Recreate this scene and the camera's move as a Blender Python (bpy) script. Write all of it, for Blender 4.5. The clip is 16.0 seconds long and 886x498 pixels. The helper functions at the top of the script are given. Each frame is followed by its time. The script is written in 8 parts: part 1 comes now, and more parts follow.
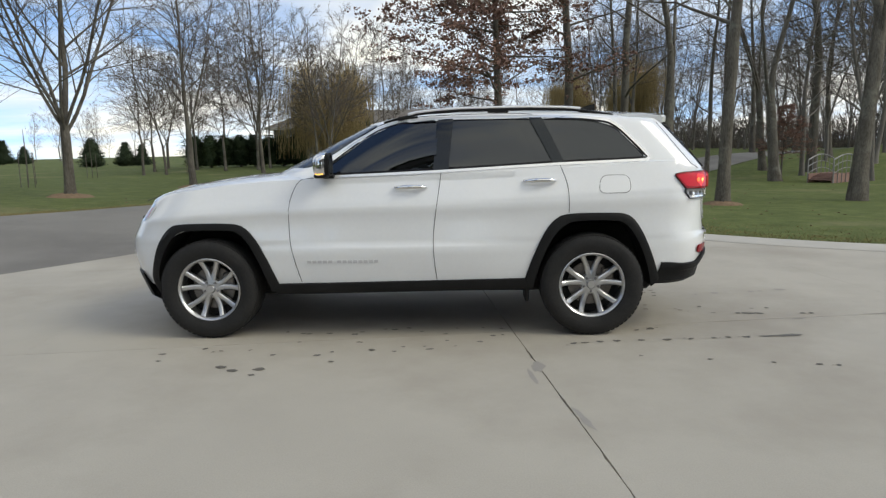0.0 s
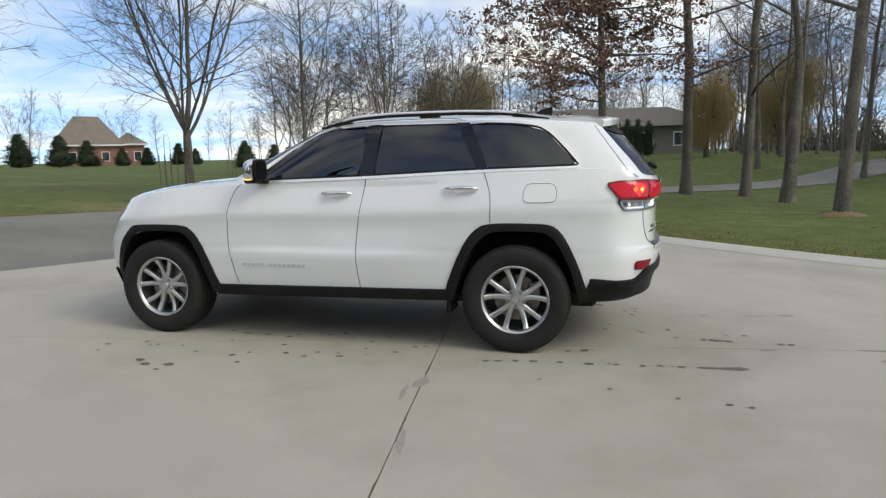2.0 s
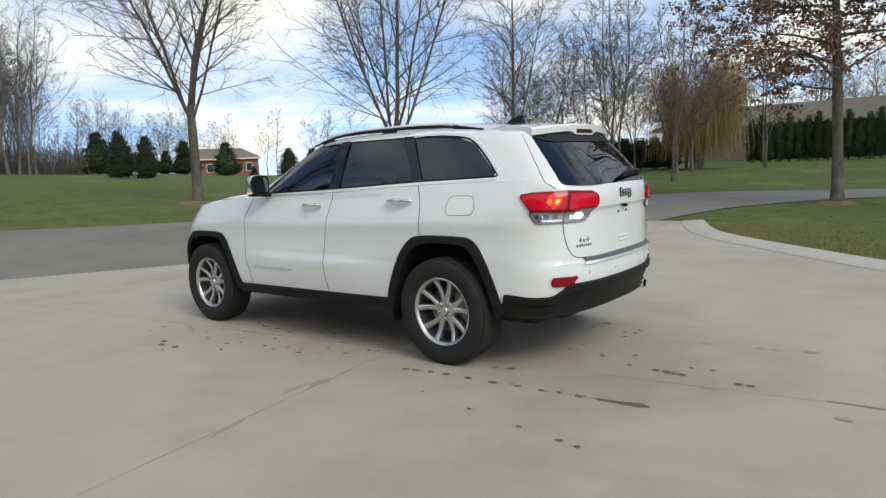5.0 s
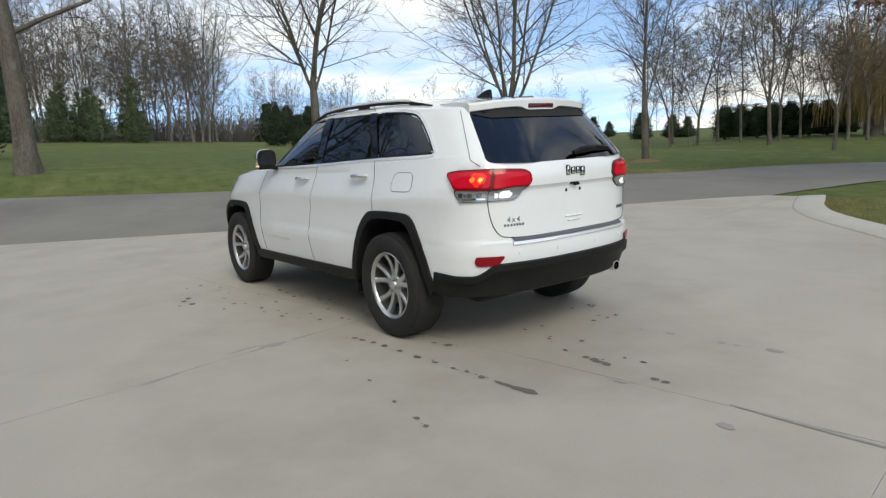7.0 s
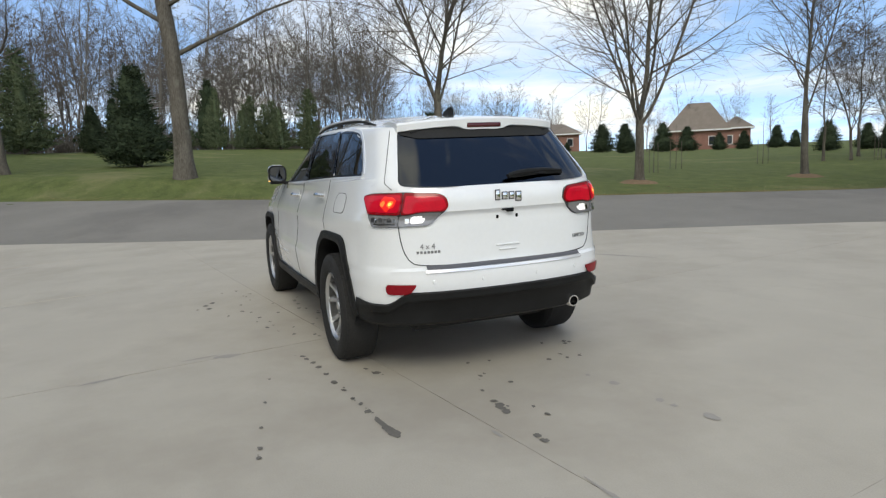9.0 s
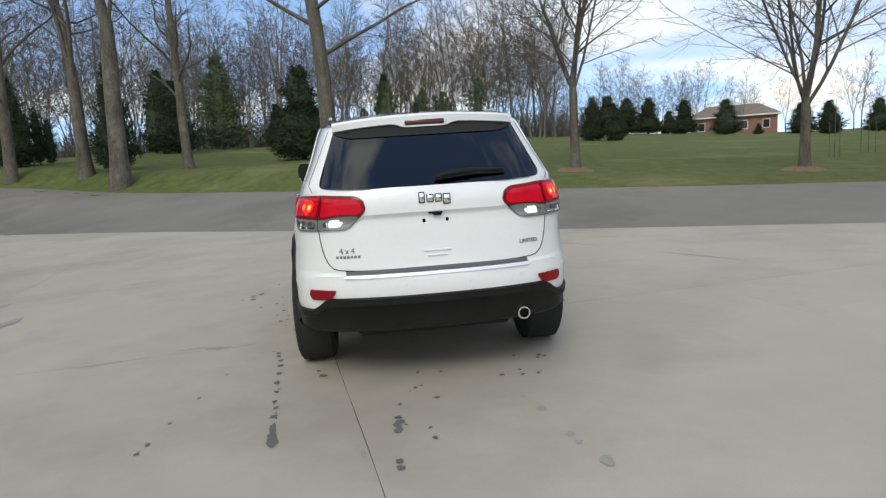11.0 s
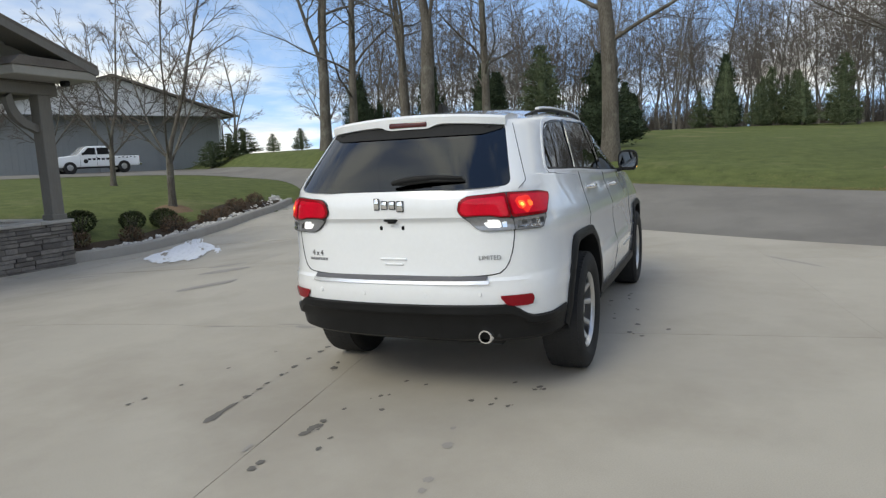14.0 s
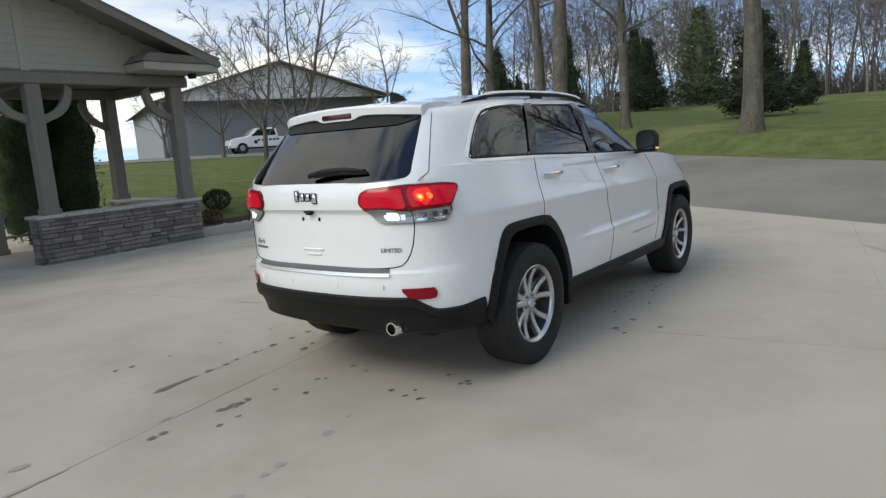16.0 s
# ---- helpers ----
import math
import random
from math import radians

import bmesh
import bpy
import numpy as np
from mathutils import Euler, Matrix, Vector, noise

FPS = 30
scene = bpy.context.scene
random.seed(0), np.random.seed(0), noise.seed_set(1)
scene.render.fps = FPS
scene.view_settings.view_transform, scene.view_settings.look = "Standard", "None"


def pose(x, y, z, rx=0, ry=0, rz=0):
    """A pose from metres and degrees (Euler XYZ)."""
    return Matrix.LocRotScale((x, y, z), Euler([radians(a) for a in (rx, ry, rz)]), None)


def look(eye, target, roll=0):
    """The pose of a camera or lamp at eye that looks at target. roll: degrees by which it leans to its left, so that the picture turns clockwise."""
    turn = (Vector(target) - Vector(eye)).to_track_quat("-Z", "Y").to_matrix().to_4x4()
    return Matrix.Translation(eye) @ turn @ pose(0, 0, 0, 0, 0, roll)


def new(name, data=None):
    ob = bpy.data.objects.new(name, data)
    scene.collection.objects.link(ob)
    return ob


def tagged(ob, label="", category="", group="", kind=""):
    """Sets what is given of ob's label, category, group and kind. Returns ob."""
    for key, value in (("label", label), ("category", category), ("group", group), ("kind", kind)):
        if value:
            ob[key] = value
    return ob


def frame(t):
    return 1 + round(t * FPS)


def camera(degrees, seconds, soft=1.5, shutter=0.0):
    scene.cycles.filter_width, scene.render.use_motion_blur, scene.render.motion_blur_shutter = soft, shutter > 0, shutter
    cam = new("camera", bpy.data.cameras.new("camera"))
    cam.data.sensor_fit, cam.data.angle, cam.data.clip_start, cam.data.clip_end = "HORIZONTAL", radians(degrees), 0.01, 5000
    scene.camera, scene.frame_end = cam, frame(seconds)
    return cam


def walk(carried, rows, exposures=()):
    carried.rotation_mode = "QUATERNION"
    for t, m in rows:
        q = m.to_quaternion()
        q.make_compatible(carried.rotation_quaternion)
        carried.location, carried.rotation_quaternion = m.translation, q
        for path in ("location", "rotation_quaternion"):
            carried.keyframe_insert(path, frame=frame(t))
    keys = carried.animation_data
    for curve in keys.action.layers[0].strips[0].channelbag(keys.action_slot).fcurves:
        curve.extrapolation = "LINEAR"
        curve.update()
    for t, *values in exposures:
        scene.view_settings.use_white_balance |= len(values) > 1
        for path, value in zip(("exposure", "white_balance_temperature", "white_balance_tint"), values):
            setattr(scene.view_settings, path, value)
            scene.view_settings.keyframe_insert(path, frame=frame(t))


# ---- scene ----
cam = camera(68.2, 16.0, soft=1.3)
PATH = [
    (0, (0.593, -5.745, 1.413), (0.495, -3.77, 1.114), -1.3),
    (0.5, (1.037, -5.659, 1.401), (0.865, -3.689, 1.099), -1.7),
    (1, (1.422, -5.602, 1.422), (1.179, -3.64, 1.12), -2.2),
    (1.5, (1.779, -5.531, 1.439), (1.372, -3.597, 1.135), -1.0),
    (2, (2.204, -5.372, 1.41), (1.671, -3.465, 1.126), -1.2),
    (2.5, (2.594, -5.272, 1.389), (1.993, -3.385, 1.11), -2.3),
    (3, (3.017, -5.119, 1.362), (2.293, -3.277, 1.073), -2.3),
    (3.5, (3.37, -4.941, 1.405), (2.546, -3.143, 1.108), -2.8),
    (4, (3.73, -4.836, 1.475), (2.763, -3.113, 1.162), -3.6),
    (4.2, (3.863, -4.755, 1.404), (2.828, -3.068, 1.116), -3.3),
    (6.5, (5.188, -3.68, 1.405), (3.696, -2.385, 1.097), -3.3),
    (7, (5.438, -3.382, 1.401), (3.865, -2.189, 1.077), -3.0),
    (7.5, (5.633, -3.042, 1.413), (3.993, -1.942, 1.093), -3.2),
    (8, (5.857, -2.682, 1.405), (4.144, -1.699, 1.088), -2.8),
    (8.5, (5.928, -2.3, 1.396), (4.152, -1.434, 1.086), -2.6),
    (9, (6.052, -1.908, 1.413), (4.222, -1.15, 1.137), -2.5),
    (9.2, (6.088, -1.76, 1.437), (4.233, -1.065, 1.165), -1.9),
    (11.5, (6.223, 0.029, 1.401), (4.246, 0.099, 1.106), -4.1),
    (12, (6.223, 0.419, 1.398), (4.25, 0.309, 1.09), -3.4),
    (12.5, (6.12, 0.778, 1.403), (4.16, 0.528, 1.098), -2.3),
    (13, (6.047, 1.14, 1.399), (4.113, 0.723, 1.108), -2.2),
    (13.5, (5.879, 1.452, 1.389), (3.998, 0.83, 1.114), -2.4),
    (14, (5.716, 1.712, 1.404), (3.888, 0.948, 1.134), -2.8),
    (14.5, (5.582, 2.035, 1.385), (3.82, 1.132, 1.103), -3.2),
    (15, (5.371, 2.313, 1.386), (3.674, 1.301, 1.08), -4.1),
    (15.5, (5.189, 2.606, 1.402), (3.54, 1.518, 1.09), -4.4),
    (16, (5.002, 2.926, 1.42), (3.429, 1.734, 1.101), -4.0),
]
walk(cam, [(t, look(eye, target, roll)) for t, eye, target, roll in PATH])

# ---- world, sun, exposure ----
SUN_ELEV, SUN_AZ = 42.0, 106.0
scene.view_settings.exposure = 0.14


def nd(tree, kind, op="", colour=False, **values):
    """A node with its input values."""
    node = tree.nodes.new(kind)
    if op:
        node.operation = op
    if colour:
        node.data_type = "RGBA"
    for key, value in values.items():
        node.inputs[key].default_value = value
    return node


def build_world():
    world = bpy.data.worlds.new("sky")
    scene.world = world
    world.use_nodes = True
    t = world.node_tree
    t.nodes.clear()
    link = t.links.new
    sky = nd(t, "ShaderNodeTexSky")
    sky.sky_type, sky.sun_disc = "NISHITA", False
    sky.sun_elevation, sky.sun_rotation = radians(SUN_ELEV), radians(SUN_AZ)
    sky.air_density, sky.dust_density, sky.ozone_density = 1.0, 0.6, 1.3
    co = nd(t, "ShaderNodeTexCoord")
    sep = nd(t, "ShaderNodeSeparateXYZ")
    link(co.outputs["Generated"], sep.inputs[0])
    lift = nd(t, "ShaderNodeMath", op="ADD")
    lift.inputs[1].default_value = 0.14
    link(sep.outputs[2], lift.inputs[0])
    flat = []
    for k in (0, 1):
        d = nd(t, "ShaderNodeMath", op="DIVIDE")
        link(sep.outputs[k], d.inputs[0])
        link(lift.outputs[0], d.inputs[1])
        flat.append(d)
    comb = nd(t, "ShaderNodeCombineXYZ")
    link(flat[0].outputs[0], comb.inputs[0])
    link(flat[1].outputs[0], comb.inputs[1])
    n1 = nd(t, "ShaderNodeTexNoise", Scale=0.55, Detail=9.0, Roughness=0.56, Distortion=0.35)
    link(comb.outputs[0], n1.inputs["Vector"])
    ramp = nd(t, "ShaderNodeValToRGB")
    ramp.color_ramp.elements[0].position, ramp.color_ramp.elements[1].position = 0.405, 0.585
    # the cloud thins out over the wood beyond the drive
    lean = nd(t, "ShaderNodeVectorMath", op="DOT_PRODUCT")
    lean.inputs[1].default_value = (0.95, -0.10, 0)
    link(co.outputs["Generated"], lean.inputs[0])
    past = nd(t, "ShaderNodeMath", op="ADD")
    past.inputs[1].default_value = 0.60
    link(lean.outputs["Value"], past.inputs[0])
    only = nd(t, "ShaderNodeMath", op="MINIMUM")
    only.inputs[1].default_value = 0.0
    link(past.outputs[0], only.inputs[0])
    thin = nd(t, "ShaderNodeMath", op="MULTIPLY_ADD")
    thin.inputs[1].default_value = 0.22
    link(only.outputs[0], thin.inputs[0])
    link(n1.outputs[0], thin.inputs[2])
    # overhead the sheet breaks into smaller banks with blue between them
    n3 = nd(t, "ShaderNodeTexNoise", Scale=3.4, Detail=6.0, Roughness=0.55, Distortion=0.5)
    link(comb.outputs[0], n3.inputs["Vector"])
    swing = nd(t, "ShaderNodeMath", op="MULTIPLY_ADD")
    swing.inputs[1].default_value, swing.inputs[2].default_value = 1.6, -0.86
    link(n3.outputs[0], swing.inputs[0])
    above = nd(t, "ShaderNodeMath", op="SUBTRACT")
    above.inputs[1].default_value = 0.36
    link(sep.outputs[2], above.inputs[0])
    top = nd(t, "ShaderNodeMath", op="MAXIMUM")
    top.inputs[1].default_value = 0.0
    link(above.outputs[0], top.inputs[0])
    broken = nd(t, "ShaderNodeMath", op="MULTIPLY_ADD")
    link(top.outputs[0], broken.inputs[0])
    link(swing.outputs[0], broken.inputs[1])
    link(thin.outputs[0], broken.inputs[2])
    link(broken.outputs[0], ramp.inputs[0])
    n2 = nd(t, "ShaderNodeTexNoise", Scale=1.1, Detail=6.0, Roughness=0.55)
    link(comb.outputs[0], n2.inputs["Vector"])
    tone = nd(t, "ShaderNodeValToRGB")
    tone.color_ramp.elements[0].position, tone.color_ramp.elements[1].position = 0.35, 0.62
    tone.color_ramp.elements[0].color = (0.760, 0.765, 0.750, 1)
    tone.color_ramp.elements[1].color = (1.0, 0.985, 0.88, 1)
    link(n2.outputs[0], tone.inputs[0])
    blue = nd(t, "ShaderNodeBackground", Strength=0.205)
    high = nd(t, "ShaderNodeVectorMath", op="ADD")
    high.inputs[1].default_value = (0, 0, 0.16)
    link(co.outputs["Generated"], high.inputs[0])
    link(high.outputs[0], sky.inputs[0])
    link(sky.outputs[0], blue.inputs[0])
    cloud = nd(t, "ShaderNodeBackground", Strength=1.16)
    link(tone.outputs[0], cloud.inputs[0])
    mix = nd(t, "ShaderNodeMixShader")
    link(ramp.outputs[0], mix.inputs[0])
    link(blue.outputs[0], mix.inputs[1])
    link(cloud.outputs[0], mix.inputs[2])
    out = nd(t, "ShaderNodeOutputWorld")
    link(mix.outputs[0], out.inputs[0])


build_world()
sun = new("sun", bpy.data.lights.new("sun", "SUN"))
sun.data.energy, sun.data.angle, sun.data.color = 1.3, radians(24), (1.0, 0.965, 0.79)
SUN_DIR = Vector((math.sin(radians(SUN_AZ)) * math.cos(radians(SUN_ELEV)), math.cos(radians(SUN_AZ)) * math.cos(radians(SUN_ELEV)), math.sin(radians(SUN_ELEV))))
sun.matrix_world = look((0, 0, 30), Vector((0, 0, 30)) - SUN_DIR)

# ---- materials ----


def material(name, base, second=None, rough=0.6, metal=0.0, scale=6.0, fine=60.0, bump=0.0, bump_scale=None, rough_var=0.1,
             emit=None, emit_strength=0.0, coat=0.0, transmission=0.0, alpha=1.0, ior=1.5, vary=0.0, contrast=(0.35, 0.65), stretch=(1, 1, 1), third=None, third_scale=0.4,
             specular=0.5, third_at=(0.5, 0.62), sheen_tint=(1, 1, 1)):
    """A procedural surface: two colours mixed by grain at two scales, relief, and a share of difference from piece to piece."""
    m = bpy.data.materials.new(name)
    m.use_nodes = True
    t = m.node_tree
    t.nodes.clear()
    link = t.links.new
    bsdf = nd(t, "ShaderNodeBsdfPrincipled", Roughness=rough, Metallic=metal, IOR=ior)
    bsdf.inputs["Coat Weight"].default_value = coat
    bsdf.inputs["Coat Roughness"].default_value = 0.03
    bsdf.inputs["Transmission Weight"].default_value = transmission
    bsdf.inputs["Specular IOR Level"].default_value = specular
    bsdf.inputs["Specular Tint"].default_value = (*sheen_tint, 1)
    bsdf.inputs["Alpha"].default_value = alpha
    out = nd(t, "ShaderNodeOutputMaterial")
    link(bsdf.outputs[0], out.inputs[0])
    geo = nd(t, "ShaderNodeNewGeometry")
    mp = nd(t, "ShaderNodeMapping")
    mp.inputs["Scale"].default_value = stretch
    link(geo.outputs["Position"], mp.inputs[0])
    base = (*base, 1)
    if second is not None:
        n1 = nd(t, "ShaderNodeTexNoise", Scale=scale, Detail=5.0, Roughness=0.6)
        n2 = nd(t, "ShaderNodeTexNoise", Scale=fine, Detail=3.0, Roughness=0.6)
        link(mp.outputs[0], n1.inputs["Vector"])
        link(mp.outputs[0], n2.inputs["Vector"])
        avg = nd(t, "ShaderNodeMath", op="MULTIPLY_ADD")
        avg.inputs[1].default_value = 0.45
        link(n2.outputs[0], avg.inputs[0])
        half = nd(t, "ShaderNodeMath", op="MULTIPLY")
        half.inputs[1].default_value = 0.55
        link(n1.outputs[0], half.inputs[0])
        link(half.outputs[0], avg.inputs[2])
        ramp = nd(t, "ShaderNodeValToRGB")
        ramp.color_ramp.elements[0].position, ramp.color_ramp.elements[1].position = contrast
        ramp.color_ramp.elements[0].color, ramp.color_ramp.elements[1].color = base, (*second, 1)
        link(avg.outputs[0], ramp.inputs[0])
        colour = ramp.outputs[0]
        if third is not None:
            n3 = nd(t, "ShaderNodeTexNoise", Scale=third_scale, Detail=6.0, Roughness=0.65)
            link(geo.outputs["Position"], n3.inputs["Vector"])
            r3 = nd(t, "ShaderNodeValToRGB")
            r3.color_ramp.elements[0].position, r3.color_ramp.elements[1].position = third_at
            link(n3.outputs[0], r3.inputs[0])
            mx3 = nd(t, "ShaderNodeMix", colour=True)
            link(r3.outputs[0], mx3.inputs[0])
            link(colour, mx3.inputs[6])
            mx3.inputs[7].default_value = (*third, 1)
            colour = mx3.outputs[2]
        if vary:
            info = nd(t, "ShaderNodeObjectInfo")
            isl = nd(t, "ShaderNodeMath", op="ADD")
            link(info.outputs["Random"], isl.inputs[0])
            link(geo.outputs["Random Per Island"], isl.inputs[1])
            fr = nd(t, "ShaderNodeMath", op="FRACT")
            link(isl.outputs[0], fr.inputs[0])
            rng = nd(t, "ShaderNodeMapRange")
            rng.inputs[3].default_value, rng.inputs[4].default_value = 1 - vary, 1 + vary
            link(fr.outputs[0], rng.inputs[0])
            hsv = nd(t, "ShaderNodeHueSaturation")
            link(rng.outputs[0], hsv.inputs["Value"])
            link(colour, hsv.inputs["Color"])
            colour = hsv.outputs[0]
        link(colour, bsdf.inputs["Base Color"])
        if rough_var:
            rr = nd(t, "ShaderNodeMapRange")
            rr.inputs[3].default_value, rr.inputs[4].default_value = max(0.0, rough - rough_var), min(1, rough + rough_var)
            link(n1.outputs[0], rr.inputs[0])
            link(rr.outputs[0], bsdf.inputs["Roughness"])
    else:
        bsdf.inputs["Base Color"].default_value = base
    if bump:
        nb = nd(t, "ShaderNodeTexNoise", Scale=bump_scale or fine, Detail=4.0, Roughness=0.6)
        link(mp.outputs[0], nb.inputs["Vector"])
        bp = nd(t, "ShaderNodeBump", Strength=min(1.0, bump), Distance=0.01)
        link(nb.outputs[0], bp.inputs["Height"])
        link(bp.outputs[0], bsdf.inputs["Normal"])
    if emit is not None:
        bsdf.inputs["Emission Color"].default_value = (*emit, 1)
        bsdf.inputs["Emission Strength"].default_value = emit_strength
    return m


M_LAWN = material("lawn", (0.062, 0.083, 0.025), (0.146, 0.167, 0.058), rough=0.9, scale=2.2, fine=22, bump=0.6, bump_scale=70, third=(0.205, 0.190, 0.095), third_scale=0.25, third_at=(0.55, 0.74), specular=0.1)
M_CONCRETE = material("concrete", (0.380, 0.347, 0.290), (0.456, 0.421, 0.355), rough=0.75, scale=0.9, fine=130, bump=0.10, bump_scale=220, vary=0.02, third=(0.343, 0.309, 0.255), third_scale=0.5, third_at=(0.46, 0.68), specular=0.3)
M_ASPHALT = material("asphalt", (0.172, 0.160, 0.141), (0.238, 0.224, 0.200), rough=0.85, scale=0.5, fine=160, bump=0.3, bump_scale=240, third=(0.165, 0.153, 0.137), third_scale=0.20, specular=0.3)
M_BORDER = material("border_concrete", (0.420, 0.395, 0.345), (0.50, 0.472, 0.418), rough=0.8, scale=2.0, fine=120, bump=0.15, bump_scale=200, specular=0.3)
M_STRAW = material("dry_grass", (0.17, 0.135, 0.055), (0.30, 0.245, 0.115), rough=0.9, scale=2, fine=15, vary=0.35, specular=0.1)
M_JOINT = material("joint", (0.16, 0.148, 0.13), (0.31, 0.29, 0.255), rough=0.95, scale=8)
M_BARK = material("bark", (0.066, 0.058, 0.048), (0.172, 0.155, 0.128), rough=0.95, scale=5, fine=40, bump=0.9, bump_scale=30, stretch=(1, 1, 0.25), third=(0.20, 0.19, 0.158), third_scale=1.6, third_at=(0.55, 0.7), specular=0.1)
M_TWIG = material("twigs", (0.092, 0.078, 0.067), (0.160, 0.138, 0.118), rough=0.95, scale=3, fine=20, specular=0.1)
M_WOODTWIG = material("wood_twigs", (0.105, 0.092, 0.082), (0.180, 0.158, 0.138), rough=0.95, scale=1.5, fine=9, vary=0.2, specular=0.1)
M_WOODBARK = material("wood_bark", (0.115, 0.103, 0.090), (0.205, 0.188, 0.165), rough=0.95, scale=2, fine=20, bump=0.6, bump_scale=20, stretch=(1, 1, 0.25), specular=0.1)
M_FIR = material("fir_needles", (0.024, 0.036, 0.021), (0.060, 0.078, 0.045), rough=0.9, scale=2.5, fine=18, vary=0.4, specular=0.08)
M_ARBOR = material("arborvitae_leaf", (0.022, 0.036, 0.020), (0.055, 0.074, 0.036), rough=0.9, scale=2.5, fine=18, vary=0.4, specular=0.1)
M_PINE = material("pine_needles", (0.066, 0.088, 0.048), (0.140, 0.166, 0.094), rough=0.9, scale=2.0, fine=14, vary=0.4, specular=0.08)
M_OAKLEAF = material("oak_leaf", (0.145, 0.085, 0.066), (0.27, 0.165, 0.125), rough=0.85, scale=2.0, fine=14, vary=0.4, specular=0.15)
M_WILLOW = material("willow_strand", (0.26, 0.195, 0.09), (0.38, 0.29, 0.14), rough=0.9, scale=1.5, fine=10, vary=0.25, specular=0.1)
M_MULCH = material("mulch", (0.155, 0.105, 0.068), (0.25, 0.175, 0.112), rough=0.95, scale=9, fine=60, bump=0.9, bump_scale=50, specular=0.1)
M_SOIL = material("bed_mulch", (0.040, 0.030, 0.022), (0.085, 0.064, 0.046), rough=0.95, scale=9, fine=60, bump=0.9, bump_scale=50, specular=0.1)
M_BLADE = material("grass_blade", (0.150, 0.148, 0.060), (0.275, 0.245, 0.125), rough=0.85, scale=2, fine=15, vary=0.4, specular=0.15)
M_SIDING = material("painted_siding", (0.285, 0.270, 0.232), (0.325, 0.308, 0.265), rough=0.6, scale=2, fine=30, bump=0.08)
M_TIMBER = material("painted_timber", (0.140, 0.131, 0.112), (0.178, 0.167, 0.143), rough=0.65, scale=4, fine=40, bump=0.15, stretch=(1, 1, 0.2))
M_SHINGLE = material("roof_shingle", (0.10, 0.085, 0.07), (0.17, 0.15, 0.125), rough=0.9, scale=3, fine=40, bump=0.5, bump_scale=30)
M_STONE = material("ledge_stone", (0.105, 0.095, 0.086), (0.215, 0.195, 0.172), rough=0.85, scale=6, fine=50, bump=0.7, bump_scale=35, vary=0.35)
M_CAP = material("cap_stone", (0.33, 0.31, 0.28), (0.42, 0.40, 0.36), rough=0.8, scale=4, fine=60, bump=0.3)
M_MORTAR = material("dark_mortar", (0.07, 0.065, 0.06), (0.10, 0.095, 0.085), rough=0.95, scale=10)
M_BARNWALL = material("grey_metal_wall", (0.240, 0.250, 0.247), (0.272, 0.282, 0.277), rough=0.6, scale=1.2, fine=12)
M_BARNGABLE = material("pale_gable", (0.66, 0.665, 0.66), (0.73, 0.73, 0.72), rough=0.6, scale=1.2, fine=12)
M_BRICK = material("red_brick", (0.215, 0.105, 0.080), (0.29, 0.155, 0.12), rough=0.85, scale=1.2, fine=8)
M_HOUSEROOF = material("brown_shingle", (0.17, 0.14, 0.112), (0.23, 0.192, 0.155), rough=0.9, scale=1.0, fine=6)
M_TRIM = material("white_trim", (0.72, 0.71, 0.68), (0.78, 0.77, 0.74), rough=0.5, scale=3)
M_PANE = material("house_glass", (0.03, 0.035, 0.04), rough=0.05)
M_SNOW = material("old_snow", (0.72, 0.74, 0.78), (0.84, 0.85, 0.87), rough=0.75, scale=5, fine=50, bump=0.5, bump_scale=25)
M_PEBBLE = material("river_stone", (0.42, 0.40, 0.37), (0.62, 0.60, 0.56), rough=0.8, scale=5, fine=40, vary=0.3)
M_BOX = material("boxwood_leaf", (0.030, 0.042, 0.018), (0.065, 0.075, 0.032), rough=0.85, scale=3, fine=20, vary=0.35, specular=0.15)
M_DRY = material("dry_shrub", (0.11, 0.075, 0.05), (0.20, 0.14, 0.095), rough=0.9, scale=3, fine=20, vary=0.3, specular=0.1)
M_WET = material("wet_concrete", (0.120, 0.110, 0.096), (0.170, 0.158, 0.138), rough=0.62, scale=8, fine=90, rough_var=0.1, specular=0.2)
M_DAMP = material("damp_concrete", (0.27, 0.25, 0.222), (0.33, 0.308, 0.275), rough=0.7, scale=6, fine=90, rough_var=0.1)
M_METAL = material("grey_rail", (0.20, 0.195, 0.185), (0.28, 0.27, 0.26), rough=0.5, metal=0.2, scale=5)
M_REDDECK = material("worn_deck", (0.20, 0.115, 0.09), (0.27, 0.165, 0.13), rough=0.85, scale=4)
M_CURB = material("curb_concrete", (0.30, 0.28, 0.25), (0.38, 0.36, 0.32), rough=0.85, scale=3, fine=80, bump=0.25)


# ---- building helpers ----


def mesh_object(name, bm, mat, smooth=None, parent=None, label=""):
    me = bpy.data.meshes.new(name)
    bm.to_mesh(me)
    bm.free()
    return finish(name, me, mat, smooth, parent, label)


def finish(name, me, mat, smooth=None, parent=None, label=""):
    for m in (mat if isinstance(mat, (list, tuple)) else [mat]):
        me.materials.append(m)
    if smooth is not None:
        me.shade_smooth()
        me.set_sharp_from_angle(angle=radians(smooth))
    ob = new(name, me)
    if parent is not None:
        ob.parent = parent
    if label:
        ob["label"] = label
    return ob


def part(name, bm, mat, parent, label="", smooth=None):
    """One bmesh as one mesh object under a thing or a part."""
    return mesh_object(name, bm, mat, smooth, parent, label)


